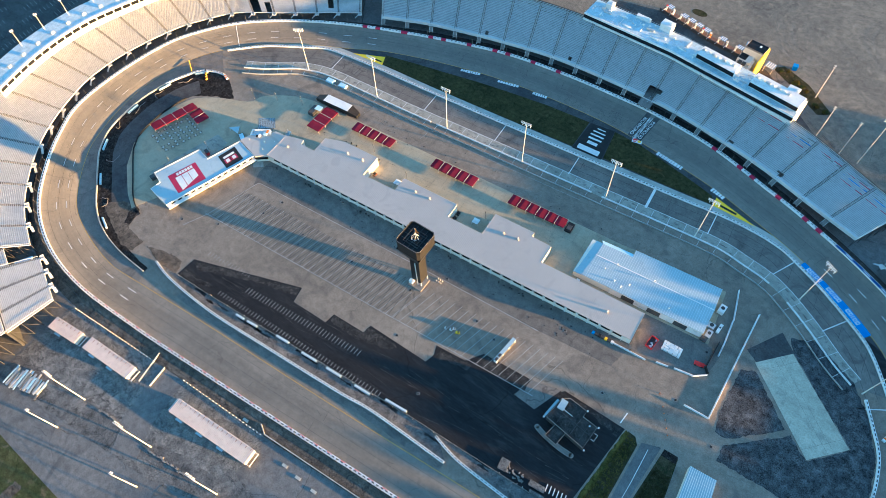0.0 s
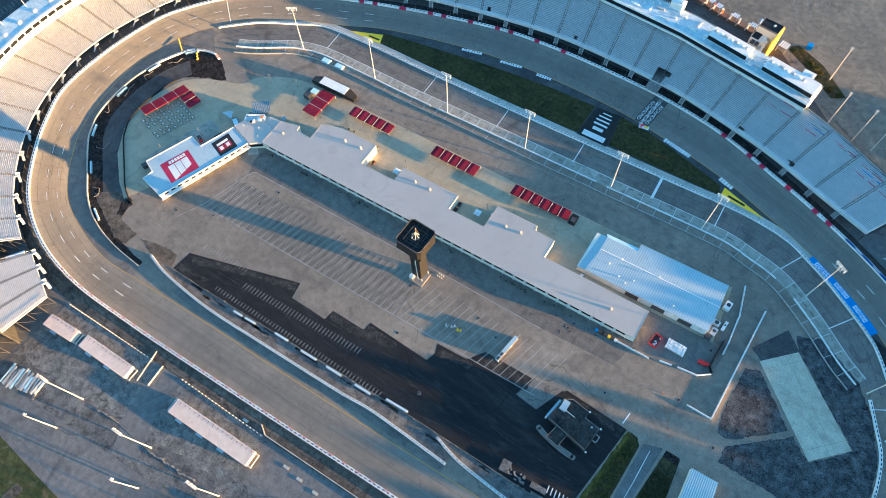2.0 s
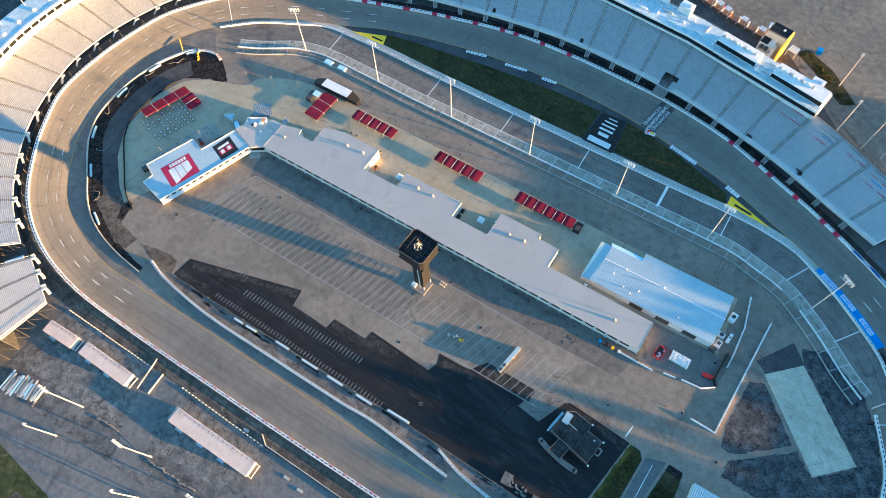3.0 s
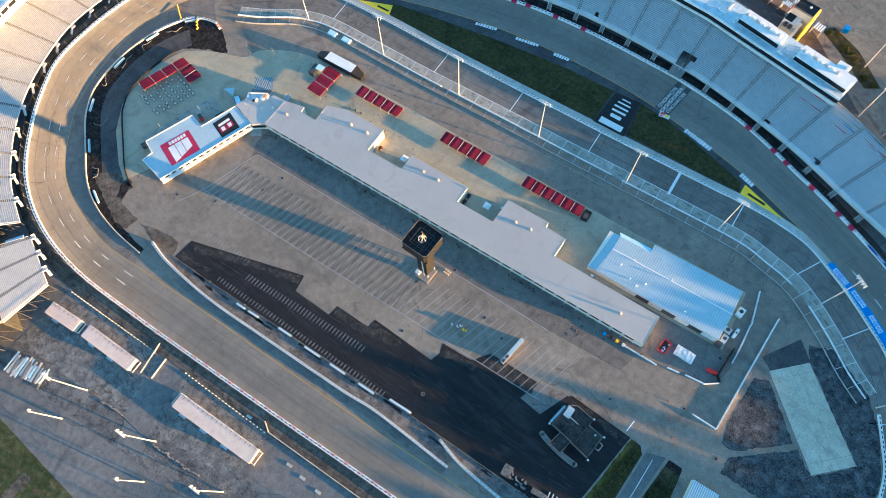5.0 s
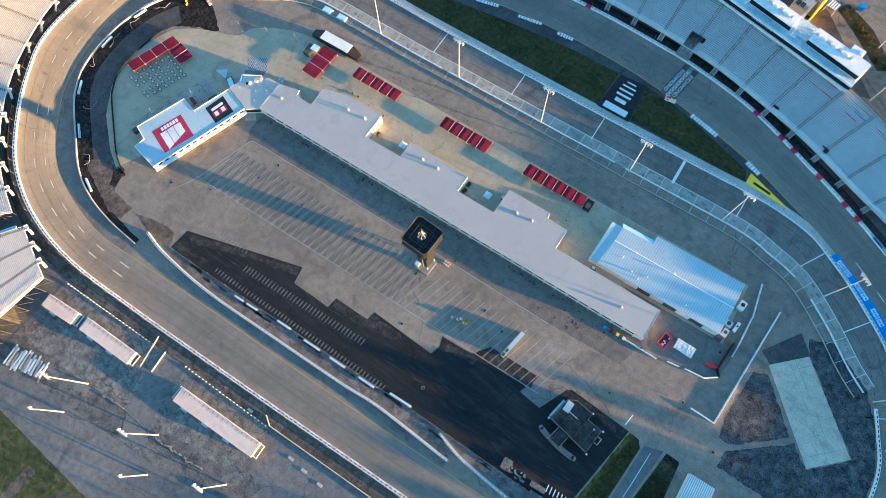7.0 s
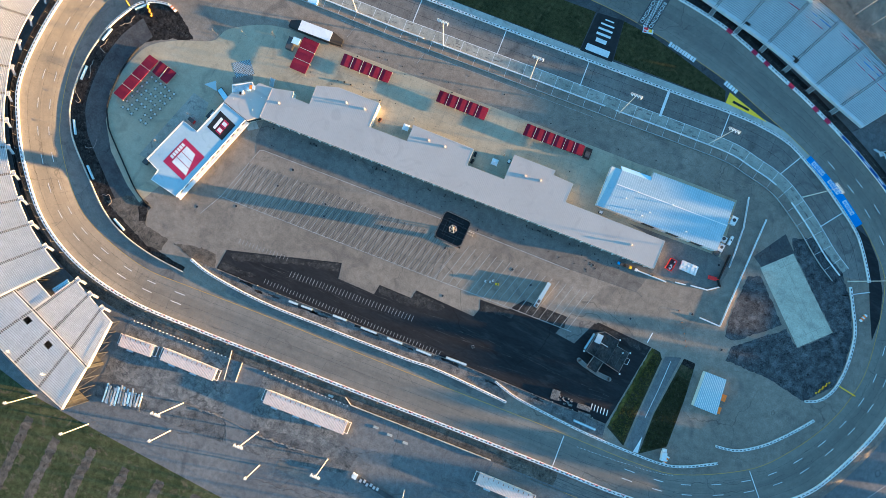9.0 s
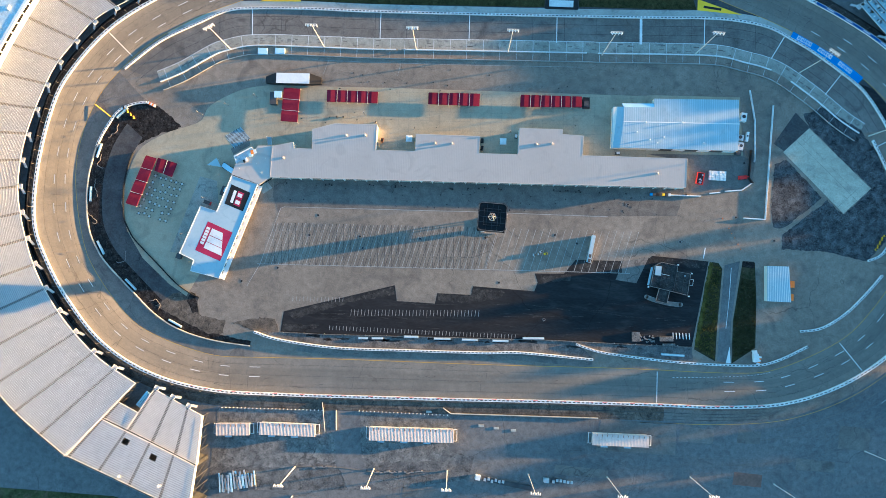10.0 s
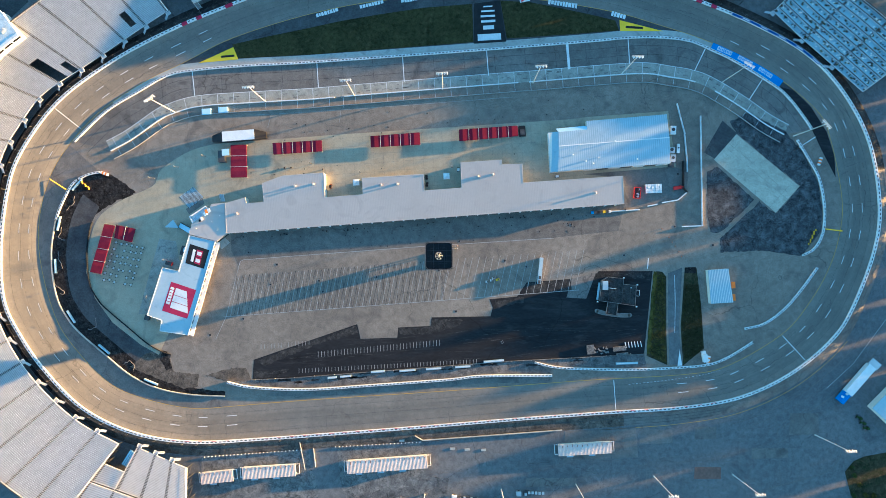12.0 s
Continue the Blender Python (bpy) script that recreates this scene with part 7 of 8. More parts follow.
tb.matrix_basis = pose(-181, 4.5, 0.06, 0, 0, 20)
ck = holder("dance_floor", "blue and grey chequered square on the patio", "floor mat")
A, B, C, D = (Vector(p) for p in ((-138.4, 35.4), (-132.5, 29.6), (-140.6, 23.4), (-146.3, 29.6)))
g0, g1 = Geo(), Geo()
for i in range(20):
    for j in range(20):
        q = [A.lerp(B, a).lerp(D.lerp(C, a), b) for a, b in ((i / 20, j / 20), ((i + 1) / 20, j / 20), ((i + 1) / 20, (j + 1) / 20), (i / 20, (j + 1) / 20))]
        (g0 if (i + j) % 2 else g1).face([(*p, 0.1) for p in q])
g0.ob("dark_square", M_APRON, ck)
g1.ob("light_square", M_METROOF, ck)

# ---- trailers and vehicles ----
tl = holder("show_trailer", "white box trailer with black sloped ends", "trailer", (-112.1, 63.3, 0), 4.2)
Geo().box((0, 0, 2.6), (18, 5.6, 3.0)).ob("body", M_BLACK, tl)
Geo().box((0, 0, 4.15), (17.8, 5.5, 0.12)).ob("roof", M_LAMP, tl)
for s in (-1, 1):
    g = Geo()
    g.prism([(s * 9, -2.8), (s * 15, -2.2), (s * 15, 1.2), (s * 9, 2.8)], 0.6, [4.1, 2.4, 2.4, 4.1])
    g.ob("end_ramp", M_BLACK, tl)
for sx in (-5, -3.6, 5):
    for sy in (-2.5, 2.5):
        Geo().rod((sx, sy - 0.2, 0.5), (sx, sy + 0.2, 0.5), 0.5, None, 10).ob("wheel", M_BLACK, tl)
kb = holder("kiosk", "pale blue kiosk beside the red tents", "kiosk", (-121.8, 52, 0.06), 4)
Geo().box((0, 0, 1.4), (3.6, 6.5, 2.8)).ob("body", M_DARK, kb)
Geo().box((2.6, 2.0, 3.2), (4.0, 3.6, 0.2)).ob("awning", M_SKYBLUE, kb)
gn = holder("generator_trailer", "black open generator trailer at the tents' end", "trailer", (44.8, 65.8, 0.06), 4)
Geo().box((0, 0, 1.0), (3.6, 5.8, 1.4)).ob("body", M_BLACK, gn)
Geo().box((0, -0.6, 1.9), (2.4, 3.0, 0.4)).ob("hood", M_DARK, gn)
for sx in (-1.7, 1.7):
    Geo().rod((sx - 0.15, 0, 0.4), (sx + 0.15, 0, 0.4), 0.4, None, 10).ob("wheel", M_DARK, gn)
for x, y in ((2.8, 40.7), (-47.1, 37.4)):
    o = holder("small_tent", "small white square tent in the garage recess", "tent", (x, y, 0.06), 4)
    g = Geo()
    c = [(-1.7, -1.7), (1.7, -1.7), (1.7, 1.7), (-1.7, 1.7)]
    for i in range(4):
        a, b = c[i], c[(i + 1) % 4]
        g.face([(*a, 2.4), (*b, 2.4), (0, 0, 3.2)])
    g.ob("tent_top", M_LAMP, o)
    for p in c:
        Geo().rod((*p, 0), (*p, 2.4), 0.05, None, 5).ob("leg", M_STEEL, o)
for (x, y, w, h, ln) in ((-130.9, 77.3, 3.2, 0.5, 5.2), (-121.6, 78.2, 3.2, 0.5, 5.2)):
    o = holder("equipment_case", "low pale blue equipment cover behind the pit wall", "equipment", (x, y, 0.05), 4)
    Geo().box((0, 0, 0.6), (ln, w, 1.2)).box((0, 0, 1.25), (ln * 0.9, w * 0.9, 0.12)).ob("body", M_SKYBLUE, o)
rbx = holder("red_container", "open red skip holding dark scrap", "skip", (108.2, 31.4, 0.1), 84)
Geo().box((0, 0, 0.25), (6, 3.4, 0.3)).ob("floor", M_DARK, rbx)
for s in (-1, 1):
    Geo().box((0, s * 1.7, 0.9), (6, 0.14, 1.6)).ob("side", M_RED, rbx)
    Geo().box((s * 3, 0, 0.9), (0.14, 3.4, 1.6)).ob("end", M_RED, rbx)
for k in range(7):
    Geo().box((rt.uniform(-2.4, 2.4), rt.uniform(-1.1, 1.1), 0.8), (rt.uniform(0.5, 1.6), rt.uniform(0.4, 1), 0.8), rt.uniform(0, 90)).ob("scrap", M_LAMP if k % 3 == 0 else M_DARK, rbx)
wp = holder("wrapped_pallets", "stack of white wrapped bags on pallets", "pallet stack", (117, 33.8, 0.1), 2)
for i in range(8):
    for j in range(4):
        Geo().box((-3.6 + 1.1 * i + rt.uniform(-0.15, 0.15), -1.9 + 1.25 * j, 0.7), (1.0, 1.15, rt.uniform(1.0, 1.6)), rt.uniform(-12, 12)).ob("bag", M_LAMP, wp)
rl = holder("red_lift", "red boom lift parked by the fence", "lift", (130.5, 34.2, 0.1), 10)
Geo().box((0, 0, 0.7), (4.4, 1.9, 0.8)).ob("chassis", M_RED, rl)
Geo().rod((-1.5, 0, 1.2), (3.2, 0, 1.8), 0.25).ob("boom", M_RED, rl)
for sx in (-1.5, 1.5):
    for sy in (-1, 1):
        Geo().rod((sx, sy - 0.15, 0.45), (sx, sy + 0.15, 0.45), 0.45, None, 10).ob("wheel", M_BLACK, rl)
tagged(Geo().wall([(133.6, 49), (133.5, 34.1), (135.7, 31.6)], 0.3, 0, 2.4).ob("yard_fence", M_BLACK, None, "black screened yard fence", "fence"), kind="structure")
cr = holder("equipment_row", "row of coloured pit carts beside the barrier", "cart", (88.5, 20.9, 0.05), 4)
for k in range(7):
    Geo().box((-5 + 1.6 * k, 0, 0.6), (1.3, 1.4, 1.1)).ob("cart", (M_BLUE, M_DARK, M_BLACK, M_DARK, M_YELLOW, M_DARK, M_LAMP)[k], cr)
for k, (x, y) in enumerate(((122, 11.6), (125.8, 6.7), (127.5, 4.2), (129.2, 1.9), (131.2, -1.2), (132.8, -3.7))):
    o = holder("traffic_cone", "orange traffic cone on the drive", "cone", (x, y, 0.02), 0, "traffic cones")
    Geo().box((0, 0, 0.03), (0.5, 0.5, 0.06)).ob("base", M_BLACK, o)
    Geo().rod((0, 0, 0.05), (0, 0, 0.95), 0.2, 0.05, 8).ob("cone", M_ORANGE, o)
for k, (x, y) in enumerate(((25, -17.6), (27.5, -16.8), (31, -16.4), (28.5, -15.6))):
    o = holder("yard_cart", "small utility cart parked on the stalls", "cart", (x, y, 0.02), 10 * k)
    Geo().box((0, 0, 0.5), (2.0 if k == 2 else 1.3, 1.2, 0.6)).ob("bed", M_YELLOW if k == 2 else M_LAMP, o)
    Geo().box((0.3, 0, 1.1), (0.5, 1.0, 0.6)).ob("seat", M_DARK, o)
# rubble beside the black car park
rbk = Geo()
for k in range(34):
    rbk.box((88 + rt.gauss(0, 2.6), -56 + rt.gauss(0, 1.5), rt.uniform(0.15, 0.5)), (rt.uniform(0.4, 1.3), rt.uniform(0.3, 0.8), rt.uniform(0.3, 0.7)), rt.uniform(0, 180))
rbk.ob("rubble", M_BLOCK, None, "heap of broken concrete and pallets", "rubble", "", "stuff")
for x, y, w, d in ((82, -55, 4, 5), (98, -54.5, 7, 2.4), (99.5, -57.4, 6.5, 1.2)):
    o = holder("pallet_stack", "stack of pale timber and pipes", "pallet stack", (x, y, 0.05), 6)
    for k in range(3):
        Geo().box((0, 0, 0.2 + 0.4 * k), (w, d, 0.3)).ob("layer", M_BLOCK if k % 2 else M_DIRT, o)
for k in range(6):
    o = holder("parking_block", "white concrete parking block", "block", (101.5 + 1.7 * k, -52.5 + 0.1 * k, 0.05), 100, "parking blocks")
    Geo().box((0, 0, 0.12), (3.2, 0.4, 0.24)).ob("block", M_WHITE, o)

# ---- concession sheds behind the back straight ----


def shed(c0, c1, w, label):
    A, B = Vector(c0), Vector(c1)
    L, a = (B - A).length, math.degrees(math.atan2(B.y - A.y, B.x - A.x))
    o = holder("concession_shed", label, "shed", (*((A + B) / 2), 0), a)
    Geo().box((0, 0, 1.4), (L, w - 0.6, 2.8)).ob("wall", M_WALL, o)
    g = Geo().prism([(-L / 2 - 0.4, -w / 2), (L / 2 + 0.4, -w / 2), (L / 2 + 0.4, w / 2), (-L / 2 - 0.4, w / 2)], 2.8, [3.3, 3.3, 3.34, 3.34], True)
    g.ob("roof", M_SHEDROOF, o)
    g = Geo()
    for x in np.arange(-L / 2, L / 2, 0.75):
        g.face([(x - 0.16, -w / 2, 3.3), (x, -w / 2, 3.35), (x, w / 2, 3.39), (x - 0.16, w / 2, 3.34)])
        g.face([(x, -w / 2, 3.35), (x + 0.16, -w / 2, 3.3), (x + 0.16, w / 2, 3.34), (x, w / 2, 3.39)])
    tagged(g.ob("roof_rib", M_SHEDRIB, o), kind="stuff")
    for x in np.arange(-L / 2 + 2, L / 2 - 1, 2.7):
        Geo().box((x, w / 2 - 0.9 + rt.uniform(-0.3, 0.3), 3.42), (0.28, rt.uniform(0.9, 1.9), 0.05)).ob("rust_streak", M_RUST, o)
        Geo().rod((x, w / 2 - 0.3, 3.3), (x, w / 2 - 0.3, 3.75), 0.14, 0.1, 6).ob("vent_stub", M_LAMP, o)
    for x in np.arange(-L / 2 + 6, L / 2 - 4, 12):
        Geo().box((x, -w / 2 - 0.6, 2.3), (3.6, 1.0, 0.14)).ob("flap", M_METROOF, o)
    for s in (-1, 1):
        Geo().wall([(s * (L / 2 + 0.4), w * 0.42), (s * (L / 2 + 2.0), w * 0.42), (s * (L / 2 + 2.0), -w * 0.42), (s * (L / 2 + 0.4), -w * 0.42)], 0.3, 0.9, 1.2).ob("end_frame", M_WHITE, o)
        for sy in (-1, 1):
            Geo().rod((s * (L / 2 + 2.0), sy * w * 0.42, -0.1), (s * (L / 2 + 2.0), sy * w * 0.42, 1.0), 0.12, None, 5).ob("frame_post", M_WHITE, o)


shed((-131.7, -125.3), (-114.8, -123.5), 6.2, "short white metal-roofed concession shed")
shed((-108.9, -122.4), (-80.4, -120.5), 6.4, "white metal-roofed concession shed")
shed((-51.6, -119), (-8.2, -115.8), 7.0, "long white metal-roofed concession shed")
shed((64, -109.6), (92.4, -107.9), 6.2, "white metal-roofed concession shed in shade")
bm = Geo().rod((0, 0, 0), (0, 0, 0.9), 0.28, 0.24, 6).mesh("bollard")
bm.materials.append(M_LAMP)
for x0, y0, x1, y1, k in ((-131.1, -114.3, -78, -110.3, 27), (-58.6, -108.6, -12, -106, 24)):
    o = holder("bollard_row", "row of small white posts along the dirt", "bollard row")
    for i in range(k):
        t = i / (k - 1)
        part_on(bm, "bollard", o, pose(x0 + (x1 - x0) * t, y0 + (y1 - y0) * t, -0.05))
for x, y, x2, y2 in ((-78.4, -106, -75.4, -121), (-70.8, -109.4, -69.6, -119.6)):
    tagged(Geo().wall([(x, y), (x2, y2)], 0.35, -0.1, 1.0).ob("ramp_wall", M_SLAB, None, "low pale wall beside the crossing road", "wall"), kind="structure")
for x, y, a in ((-22, -105.2, 4), (6, -109.5, 5), (14, -110, 5), (23, -110.2, 4)):
    o = holder("loose_slab", "pale concrete slab lying by the wall", "slab", (x, y, -0.06), a)
    Geo().box((0, 0, 0.15), (2.8, 1.2, 0.3)).ob("slab", M_SLAB, o)
wt = holder("box_truck", "small white box truck beside the inner wall", "truck", (144.3, -58.9, 0.05), 12)
Geo().box((0, -0.6, 1.7), (2.6, 4.2, 2.4)).ob("box", M_WHITE, wt)
Geo().box((0, 2.4, 1.2), (2.2, 1.6, 1.6)).ob("cab", M_LAMP, wt)
for sx in (-1.1, 1.1):
    for sy in (-1.8, 2.3):
        Geo().rod((sx - 0.15, sy, 0.42), (sx + 0.15, sy, 0.42), 0.42, None, 10).ob("wheel", M_BLACK, wt)
Geo().prism([(131.2, -55.2), (132.5, -63.8), (130.0, -64.1)], 0.05, [0.3, 0.12, 0.12]).ob("white_sheet", M_LAMP, None, "white plastic sheet lying on the drive's end", "sheet")
st = holder("bench_stack", "stacks of long pale aluminium planks on the gravel", "plank stack", (-118.4, -151.6, -0.15), 12)
for k in range(13):
    for j in range(3):
        Geo().box((-9.5 + 1.55 * k, rt.uniform(-1, 1), 0.2 + 0.35 * j), (rt.uniform(0.5, 1.1), rt.uniform(6, 9.6), 0.22), rt.uniform(-8, 8)).ob("plank", (M_SKYBLUE, M_STEEL, M_BLOCK, M_BENCH)[(k + 2 * j) % 4], st)


def lorry(x, y, turn, L, cab, box, label, open_bed=False):
    o = holder("lorry", label, "lorry", (x, y, -0.05), turn)
    Geo().box((-L / 2 + 1.3, 0, 1.5), (2.4, 2.4, 2.3)).box((-L / 2 + 0.2, 0, 0.9), (0.9, 2.2, 1.2)).ob("cab", cab, o)
    Geo().box((-L / 2 + 0.75, 0, 2.1), (0.3, 2.1, 0.8)).ob("windscreen", M_GLASS, o)
    if open_bed:
        Geo().box((1.6, 0, 1.1), (L - 3.6, 2.4, 0.3)).ob("bed", M_DARK, o)
        for k in range(6):
            Geo().box((-L / 2 + 5 + 1.9 * k, rt.uniform(-0.5, 0.5), 1.6), (1.2, 1.4, 0.7)).ob("load", M_STEEL, o)
    else:
        Geo().box((1.6, 0, 2.3), (L - 3.6, 2.5, 2.8)).ob("box", box, o)
        Geo().box((1.6, 0, 3.74), (L - 3.8, 2.3, 0.08)).ob("roof", M_LAMP, o)
    for sx in (-L / 2 + 1.2, L / 2 - 1.5, L / 2 - 2.8):
        for sy in (-1.1, 1.1):
            Geo().rod((sx, sy - 0.15, 0.5), (sx, sy + 0.15, 0.5), 0.5, None, 10).ob("wheel", M_BLACK, o)
    return o


lorry(20.5, -137.3, -6, 30, M_LAMP, M_DARK, "white tractor pulling a long open trailer", True)
lorry(45, -133.5, 0, 8, M_STEEL, M_STEEL, "small grey flatbed parked in the lot", True)
hl = holder("race_hauler", "long white and blue race hauler trailer", "trailer", (226, -73.3, -0.05), 48.5)
Geo().box((3, 0, 2.4), (20, 4.6, 3.2)).ob("body", M_WHITE, hl)
Geo().box((3, 0, 4.05), (19.8, 4.5, 0.12)).ob("roof", M_LAMP, hl)
Geo().box((-10, 0, 1.8), (6.0, 4.6, 2.0)).ob("cab", M_BLUE, hl)
for k in range(5):
    Geo().box((-11.5 + 1.3 * k, rt.uniform(-1.4, 1.4), 3.0), (1.2, 1.4, 0.7), 20 * k).ob("crate", M_LAMP if k % 2 else M_BLUE, hl)
for sx in (-9, 8, 10):
    for sy in (-2, 2):
        Geo().rod((sx, sy - 0.2, 0.5), (sx, sy + 0.2, 0.5), 0.5, None, 10).ob("wheel", M_BLACK, hl)
Geo().box((14.5, 0, 3.9), (4, 6, 0.25)).ob("end_frame", M_STEEL, hl)
wb = holder("white_building", "white metal-roofed building beside the road", "building")
Geo().prism([(233.5, -86), (253.5, -66), (269.5, -82), (250.5, -102)], 0, 5).ob("wall", M_WALL, wb)
Geo().prism([(233, -86), (253.5, -65.5), (270, -82), (250.5, -102.5)], 5, 5.4, True).ob("roof", M_METROOF, wb)
for k in range(3):
    o = holder("tractor", "green compact tractor parked on gravel", "tractor", (228.8 + 1.9 * k, -92.3 - 2.8 * k, 0), 150 + 12 * k)
    Geo().box((0.8, 0, 0.9), (1.8, 0.9, 0.8)).ob("bonnet", M_LEAF, o)
    Geo().box((-0.6, 0, 1.3), (1.1, 1.2, 1.4)).ob("cab", M_LEAF, o)
    for sx, r in ((-0.7, 0.7), (1.4, 0.45)):
        for sy in (-0.8, 0.8):
            Geo().rod((sx, sy - 0.15, r), (sx, sy + 0.15, r), r, None, 10).ob("wheel", M_BLACK, o)
mh = Geo().box((0, 0, 0), (1.4, 1.4, 0.04)).mesh("frame")
mh.materials.append(M_BLOCK)
mi = Geo().box((0, 0, 0.01), (1.0, 1.0, 0.05)).mesh("grate")
mi.materials.append(M_BLACK)
for k, (x, y) in enumerate(((-91.5, -8), (-68, -17), (-36, -15), (8, -34), (9.8, 4.8), (35, -6), (47, -9.3), (-110, -38), (-66, -23), (-95, -19), (72, 14), (101, -3), (129, 12.8), (131, 42), (-128.5, -47), (150, 2.5), (33.5, -51), (-1.5, -11))):
    o = holder("drain_grate", "square drain grate with a pale painted frame", "drain", (x, y, 0.06), 4 + 30 * (k % 3), "drain grates")
    part_on(mh, "frame", o)
    part_on(mi, "grate", o)

# carts, bins and boxes round the garage
def cart(x, y, turn, body, label):
    o = holder("utility_cart", label, "cart", (x, y, 0.07), turn, "garage carts")
    Geo().box((0, 0, 0.55), (2.5, 1.25, 0.4)).box((0.95, 0, 0.85), (0.6, 1.15, 0.4)).ob("chassis", body, o)
    Geo().box((-0.2, 0, 0.9), (0.7, 1.1, 0.3)).box((-0.5, 0, 1.2), (0.12, 1.1, 0.5)).ob("seat", M_DARK, o)
    Geo().box((-0.1, 0, 1.95), (1.7, 1.25, 0.07)).ob("canopy", M_LAMP if body is M_DARK else M_BLACK, o)
    for sx in (-0.8, 0.8):
        for sy in (-0.6, 0.6):
            Geo().rod((sx, sy - 0.1, 0.25), (sx, sy + 0.1, 0.25), 0.25, None, 8).ob("wheel", M_BLACK, o)
            Geo().rod((sx * 0.8, sy * 0.9, 0.7), (sx * 0.8, sy * 0.9, 1.93), 0.03, None, 4).ob("post", M_STEEL, o)


for x, y, a, m in ((-61.5, 35.4, 80, M_RUST), (-8.2, 40.3, 95, M_BLACK), (12.8, 35.5, 10, M_BLACK), (9.4, 44.5, 85, M_DARK), (-8.0, 36.4, 80, M_BLACK), (64, 40.6, 4, M_DARK)):
    cart(x, y, a, m, "small utility cart parked beside the garage")
rq = random.Random(19)
for k in range(34):
    x = rq.uniform(-112, 118)
    y = 10.4 + 0.0704 * (x + 83) - rq.uniform(0.6, 1.8) if k < 30 else 45.2 + 0.075 * (x + 40) + rq.uniform(-1, 1)
    if k >= 30 and (-60 < x < 60 or x > 56):
        x = rq.uniform(-100, -65)
        y = 44.5 + rq.uniform(0, 4)
    o = holder("bin", "small dark bin or crate beside the garage", "bin", (x, y, 0.06), rq.uniform(0, 90), "garage bins")
    h = rq.uniform(0.7, 1.1)
    Geo().box((0, 0, h / 2), (0.7, 0.6, h)).ob("body", M_DARK if k % 4 else M_BLOCK, o)
    Geo().box((0, 0, h + 0.04), (0.76, 0.66, 0.08)).ob("lid", M_BLACK, o)

# ---- light poles ----


def light_pole(high, lamps, span, label, group, mat=None, thick=0.3):
    o = holder("light_pole", label, "light pole", (0, 0, 0), 0, group)
    Geo().rod((0, 0, -0.2), (0, 0, high), thick, thick * 0.5, 8).ob("pole", mat or M_POLE, o)
    Geo().rod((0, 0, -0.1), (0, 0, 0.6), thick * 1.6, None, 8).ob("base", M_SLAB, o)
    for k in range(2):
        Geo().box((0, 0, high - 1.3 * k), (span, 0.2, 0.2)).ob("crossarm", M_POLE, o)
    for k in range(lamps):
        x = -span / 2 + span * (k + 0.5) / lamps
        Geo().rod((x, -0.25, high + 0.1), (x, -0.9, high - 0.35), 0.14, 0.25, 8).ob("lamp", M_LAMP if mat is None else mat, o)
        if k % 2:
            Geo().rod((x, -0.25, high - 1.2), (x, -0.9, high - 1.65), 0.14, 0.25, 8).ob("lamp", M_LAMP if mat is None else mat, o)
    return o


lp = light_pole(32.0, 8, 6.0, "tall pale steel light pole along pit road", "pit road light poles")
spots = [(-148.8, 77.1, 35), (-98.1, 82.9, 4), (-48.5, 86.2, 4), (0.7, 89.6, 4), (51, 93, 4), (100, 97.6, 0), (156.3, 93.3, -30), (195, 62.9, -50)]
for x, y, a in spots[1:]:
    copy_thing(lp, pose(x, y, 0, 0, 0, a))
lp.matrix_basis = pose(*spots[0][:2], 0, 0, 0, spots[0][2])
ls = light_pole(32.0, 6, 5.0, "tall pale steel light pole in the back lot", "back lot light poles")
spots = [(-89.3, -141.2), (-47.8, -137.8), (-9.5, -134.7), (32.7, -131.8), (73.7, -128.9), (116.4, -124.4), (159.7, -123.5), (205, -101.8)]
for x, y in spots[1:]:
    copy_thing(ls, pose(x, y, 0, 0, 0, 184))
ls.matrix_basis = pose(*spots[0], 0, 0, 0, 184)
lm = light_pole(24.0, 2, 1.6, "slender light pole beside the lot", "lot light poles")
spots = [(-89, -156.5), (-39.7, -152.5), (58, -145.3), (83.4, -144), (110, -142.4), (162, -141.3), (127.8, 199), (142.6, 195), (117.6, 230.4), (-128.8, -171.8), (-159.8, -170.3), (-150, -150.5), (-170, -148), (-276, -92), (-262, -112), (-250, -124)]
for x, y in spots[1:]:
    copy_thing(lm, pose(x, y, 0, 0, 0, 184))
lm.matrix_basis = pose(*spots[0], 0, 0, 0, 184)
copy_thing(lp, pose(152.9, 193.8, 0, 0, 0, 160))
lq = light_pole(8.0, 1, 0.3, "short dark lamp post on the patio", "patio lamp posts", M_DARK, 0.1)
spots = [(-146, 46), (-131, 52), (-152, -5), (-161, -25), (5.5, 45.5), (-44.8, 43), (-160, 40), (-72, 48)]
for x, y in spots[1:]:
    copy_thing(lq, pose(x, y, 0, 0, 0, 30))
lq.matrix_basis = pose(*spots[0], 0, 0, 0, 30)

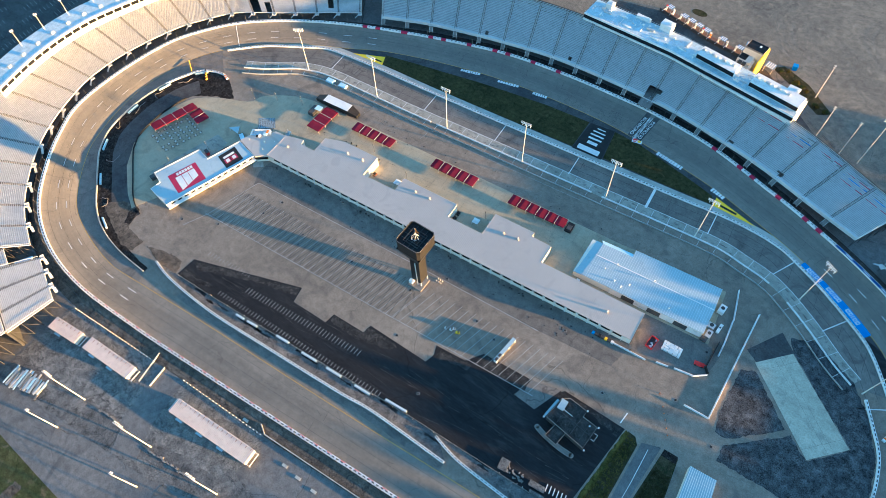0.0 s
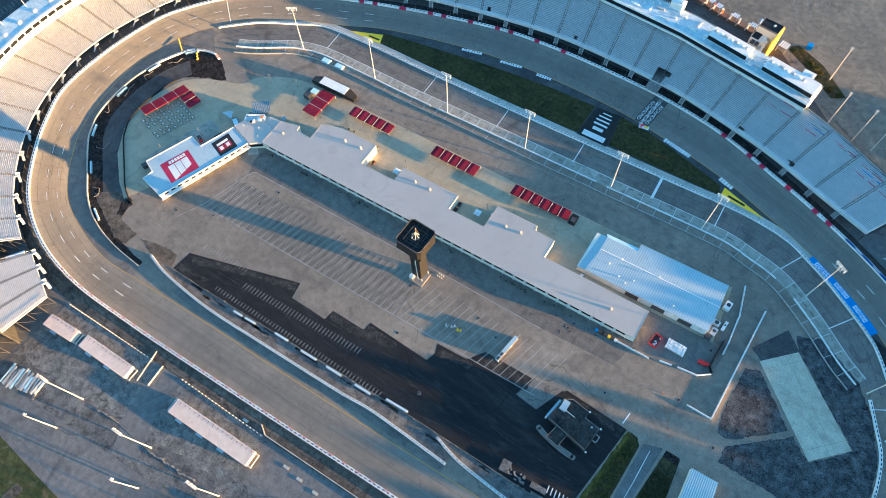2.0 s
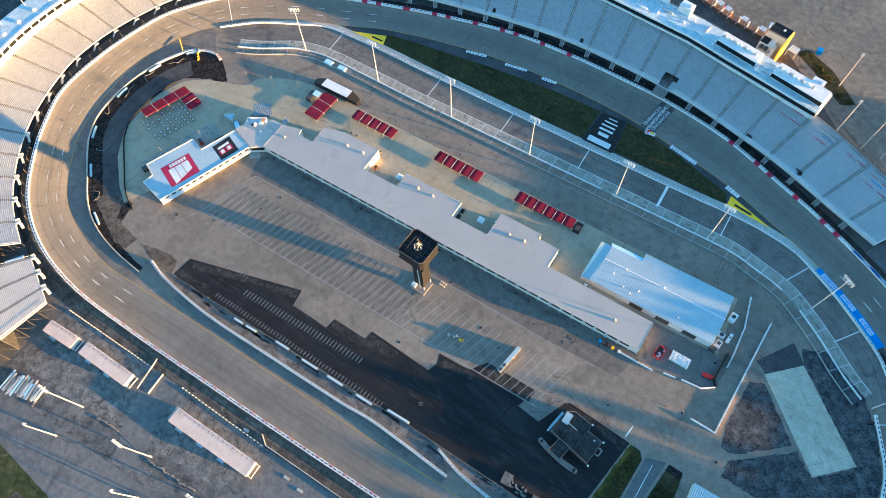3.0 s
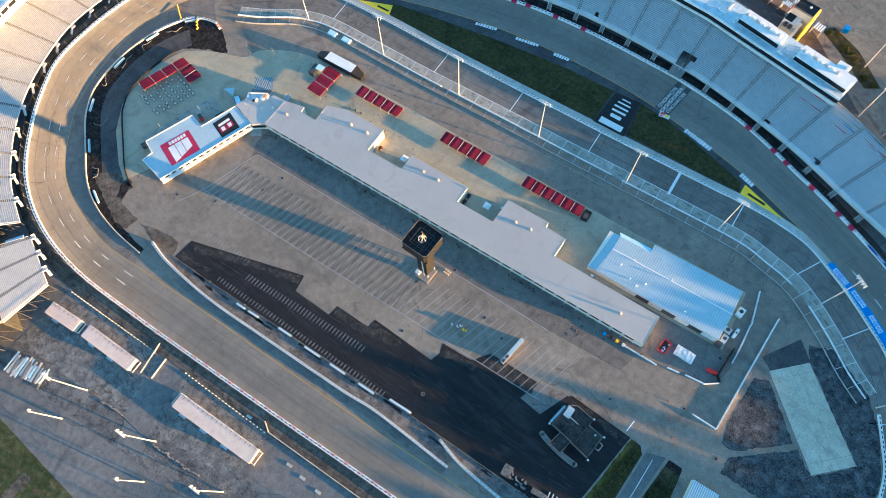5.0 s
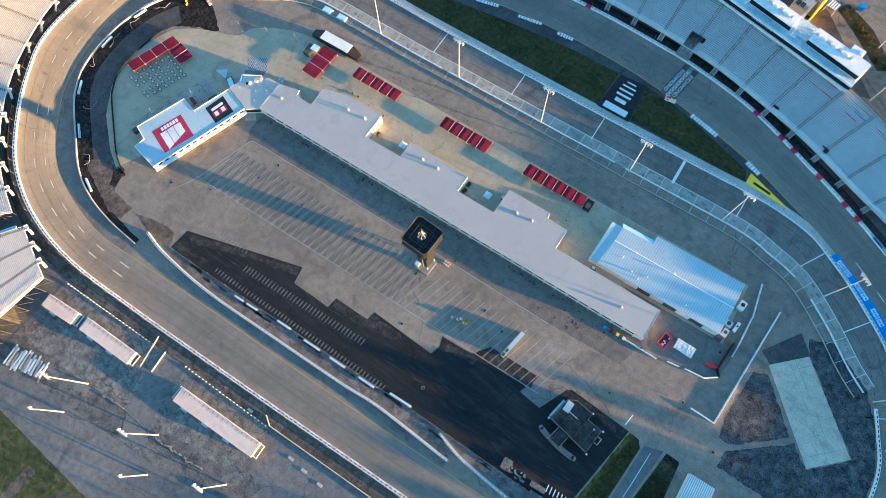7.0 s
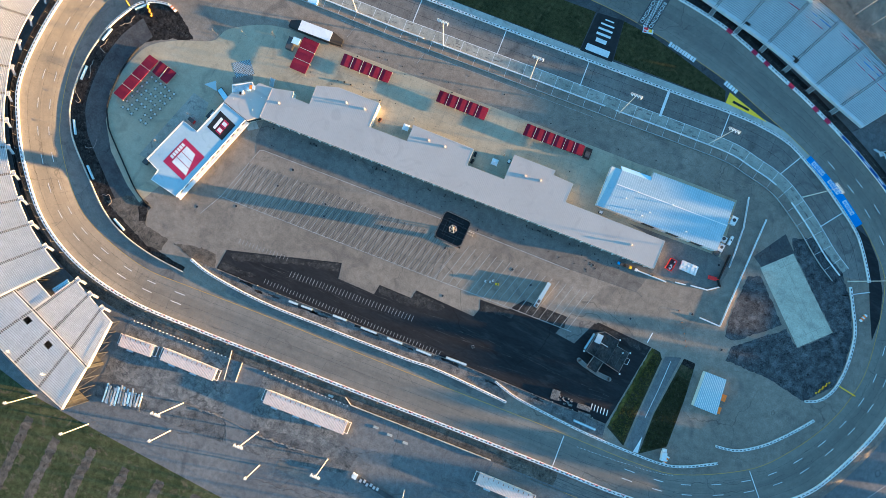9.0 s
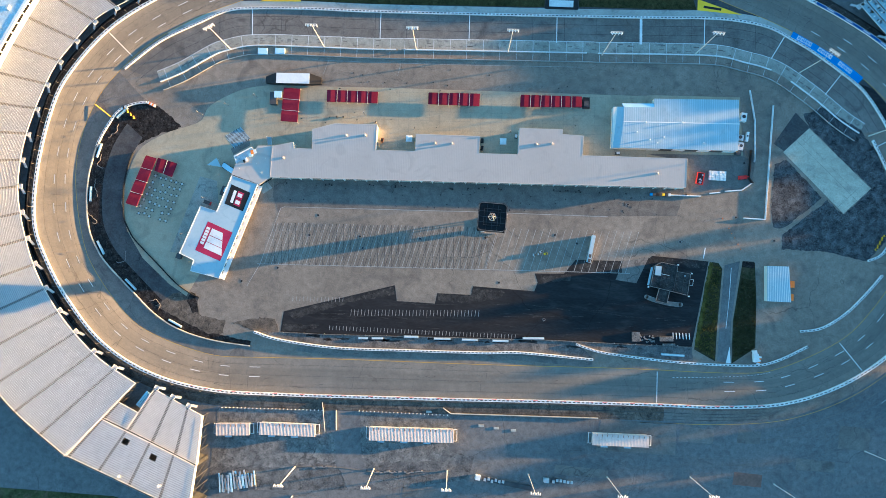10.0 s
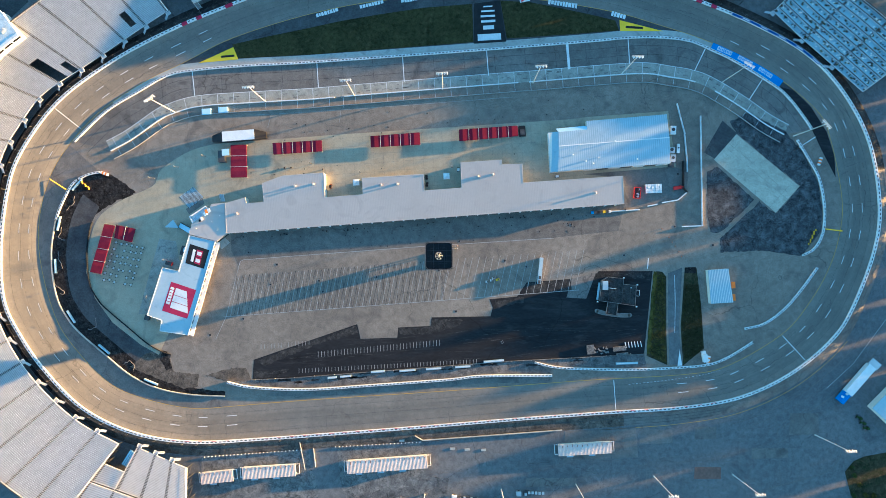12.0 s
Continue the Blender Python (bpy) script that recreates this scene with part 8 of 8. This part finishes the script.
# ---- unseen trees added east of the speedway to cast its long shade ----
tree = holder("tree", "tall bare-branched leafy tree, unseen, added to shade the east end", "tree", (0, 0, 0), 0, "tree line")
Geo().rod((0, 0, -0.3), (0.2, 0, 9), 0.55, 0.32, 8).rod((0.2, 0, 9), (0, 0.4, 18), 0.32, 0.1, 6).ob("trunk", M_BARK, tree)
g = Geo()
tr = random.Random(3)
for k in range(14):
    t = k * 2.4
    z = 7 + k * 0.8
    g.rod((0.1, 0, z), (math.cos(t) * (5.2 - 0.22 * k), math.sin(t) * (5.2 - 0.22 * k), z + 3.2), 0.16, 0.05, 4)
g.ob("limbs", M_BARK, tree)
g = Geo()
for k in range(1150):
    a, z = tr.uniform(0, 2 * math.pi), tr.uniform(5, 23)
    r = max(0.6, 6.2 * math.sin(math.pi * min(1, (z - 3.5) / 21)) ** 0.8) * tr.uniform(0.25, 1.05)
    p = Vector((r * math.cos(a), r * math.sin(a), z))
    q = Euler((tr.uniform(0, 3), tr.uniform(0, 3), tr.uniform(0, 3))).to_matrix()
    s = tr.uniform(0.35, 0.8)
    g.face([p + q @ Vector(c) * s for c in ((-1, -0.5, 0), (0, -0.9, 0.15), (1, 0.2, 0), (0, 0.8, -0.1))])
g.ob("crown", M_LEAF, tree)
# lower between y 58 and 88 so that sun streaks reach the infield
for k in range(70):
    y = -150 + k * 6.2 + tr.uniform(-2, 2)
    copy_thing(tree, pose(330 + tr.uniform(-8, 14) + (k % 3) * 9, y, 0, 0, 0, tr.uniform(0, 360)) @ Matrix.Diagonal((1.0, 1.0, 0.9, 1.0)) @ Matrix.Scale(tr.uniform(0.85, 1.3) * (0.55 if 58 < y < 88 else 1.0), 4))
# second unseen row, blocks sun that leaked into the south-east lot
for k in range(22):
    copy_thing(tree, pose(346 + tr.uniform(-5, 5), -250 + k * 7.0 + tr.uniform(-1.2, 1.2), 0, 0, 0, tr.uniform(0, 360)) @ Matrix.Scale(tr.uniform(1.2, 1.4), 4))
tree.matrix_basis = pose(332, -160, 0, 0, 0, 0) @ Matrix.Diagonal((1.0, 1.0, 0.9, 1.0))
for k in range(26):
    x, y = (tr.uniform(224, 262), tr.uniform(-150, -116)) if k < 12 else ((lambda t: (92 + 36 * t + tr.uniform(-3, 3), 242.5 - 23 * t + tr.uniform(-2.5, 2.5)))(tr.random()))
    o = holder("shrub", "low brown and green shrub on the verge", "shrub", (x, y, 0), 0, "verge shrubs")
    g = Geo()
    for q in range(90):
        a, z = tr.uniform(0, 6.28), tr.uniform(0.1, 1.5)
        p = Vector((tr.uniform(0, 1.5) * math.cos(a), tr.uniform(0, 1.5) * math.sin(a), z))
        e = Euler((tr.uniform(0, 3), tr.uniform(0, 3), tr.uniform(0, 3))).to_matrix()
        g.face([p + e @ Vector(c) * 0.35 for c in ((-1, -0.5, 0), (0, -0.9, 0.1), (1, 0.2, 0), (0, 0.8, -0.1))])
    g.ob("leaves", M_LEAF if k % 2 else M_DRY, o)
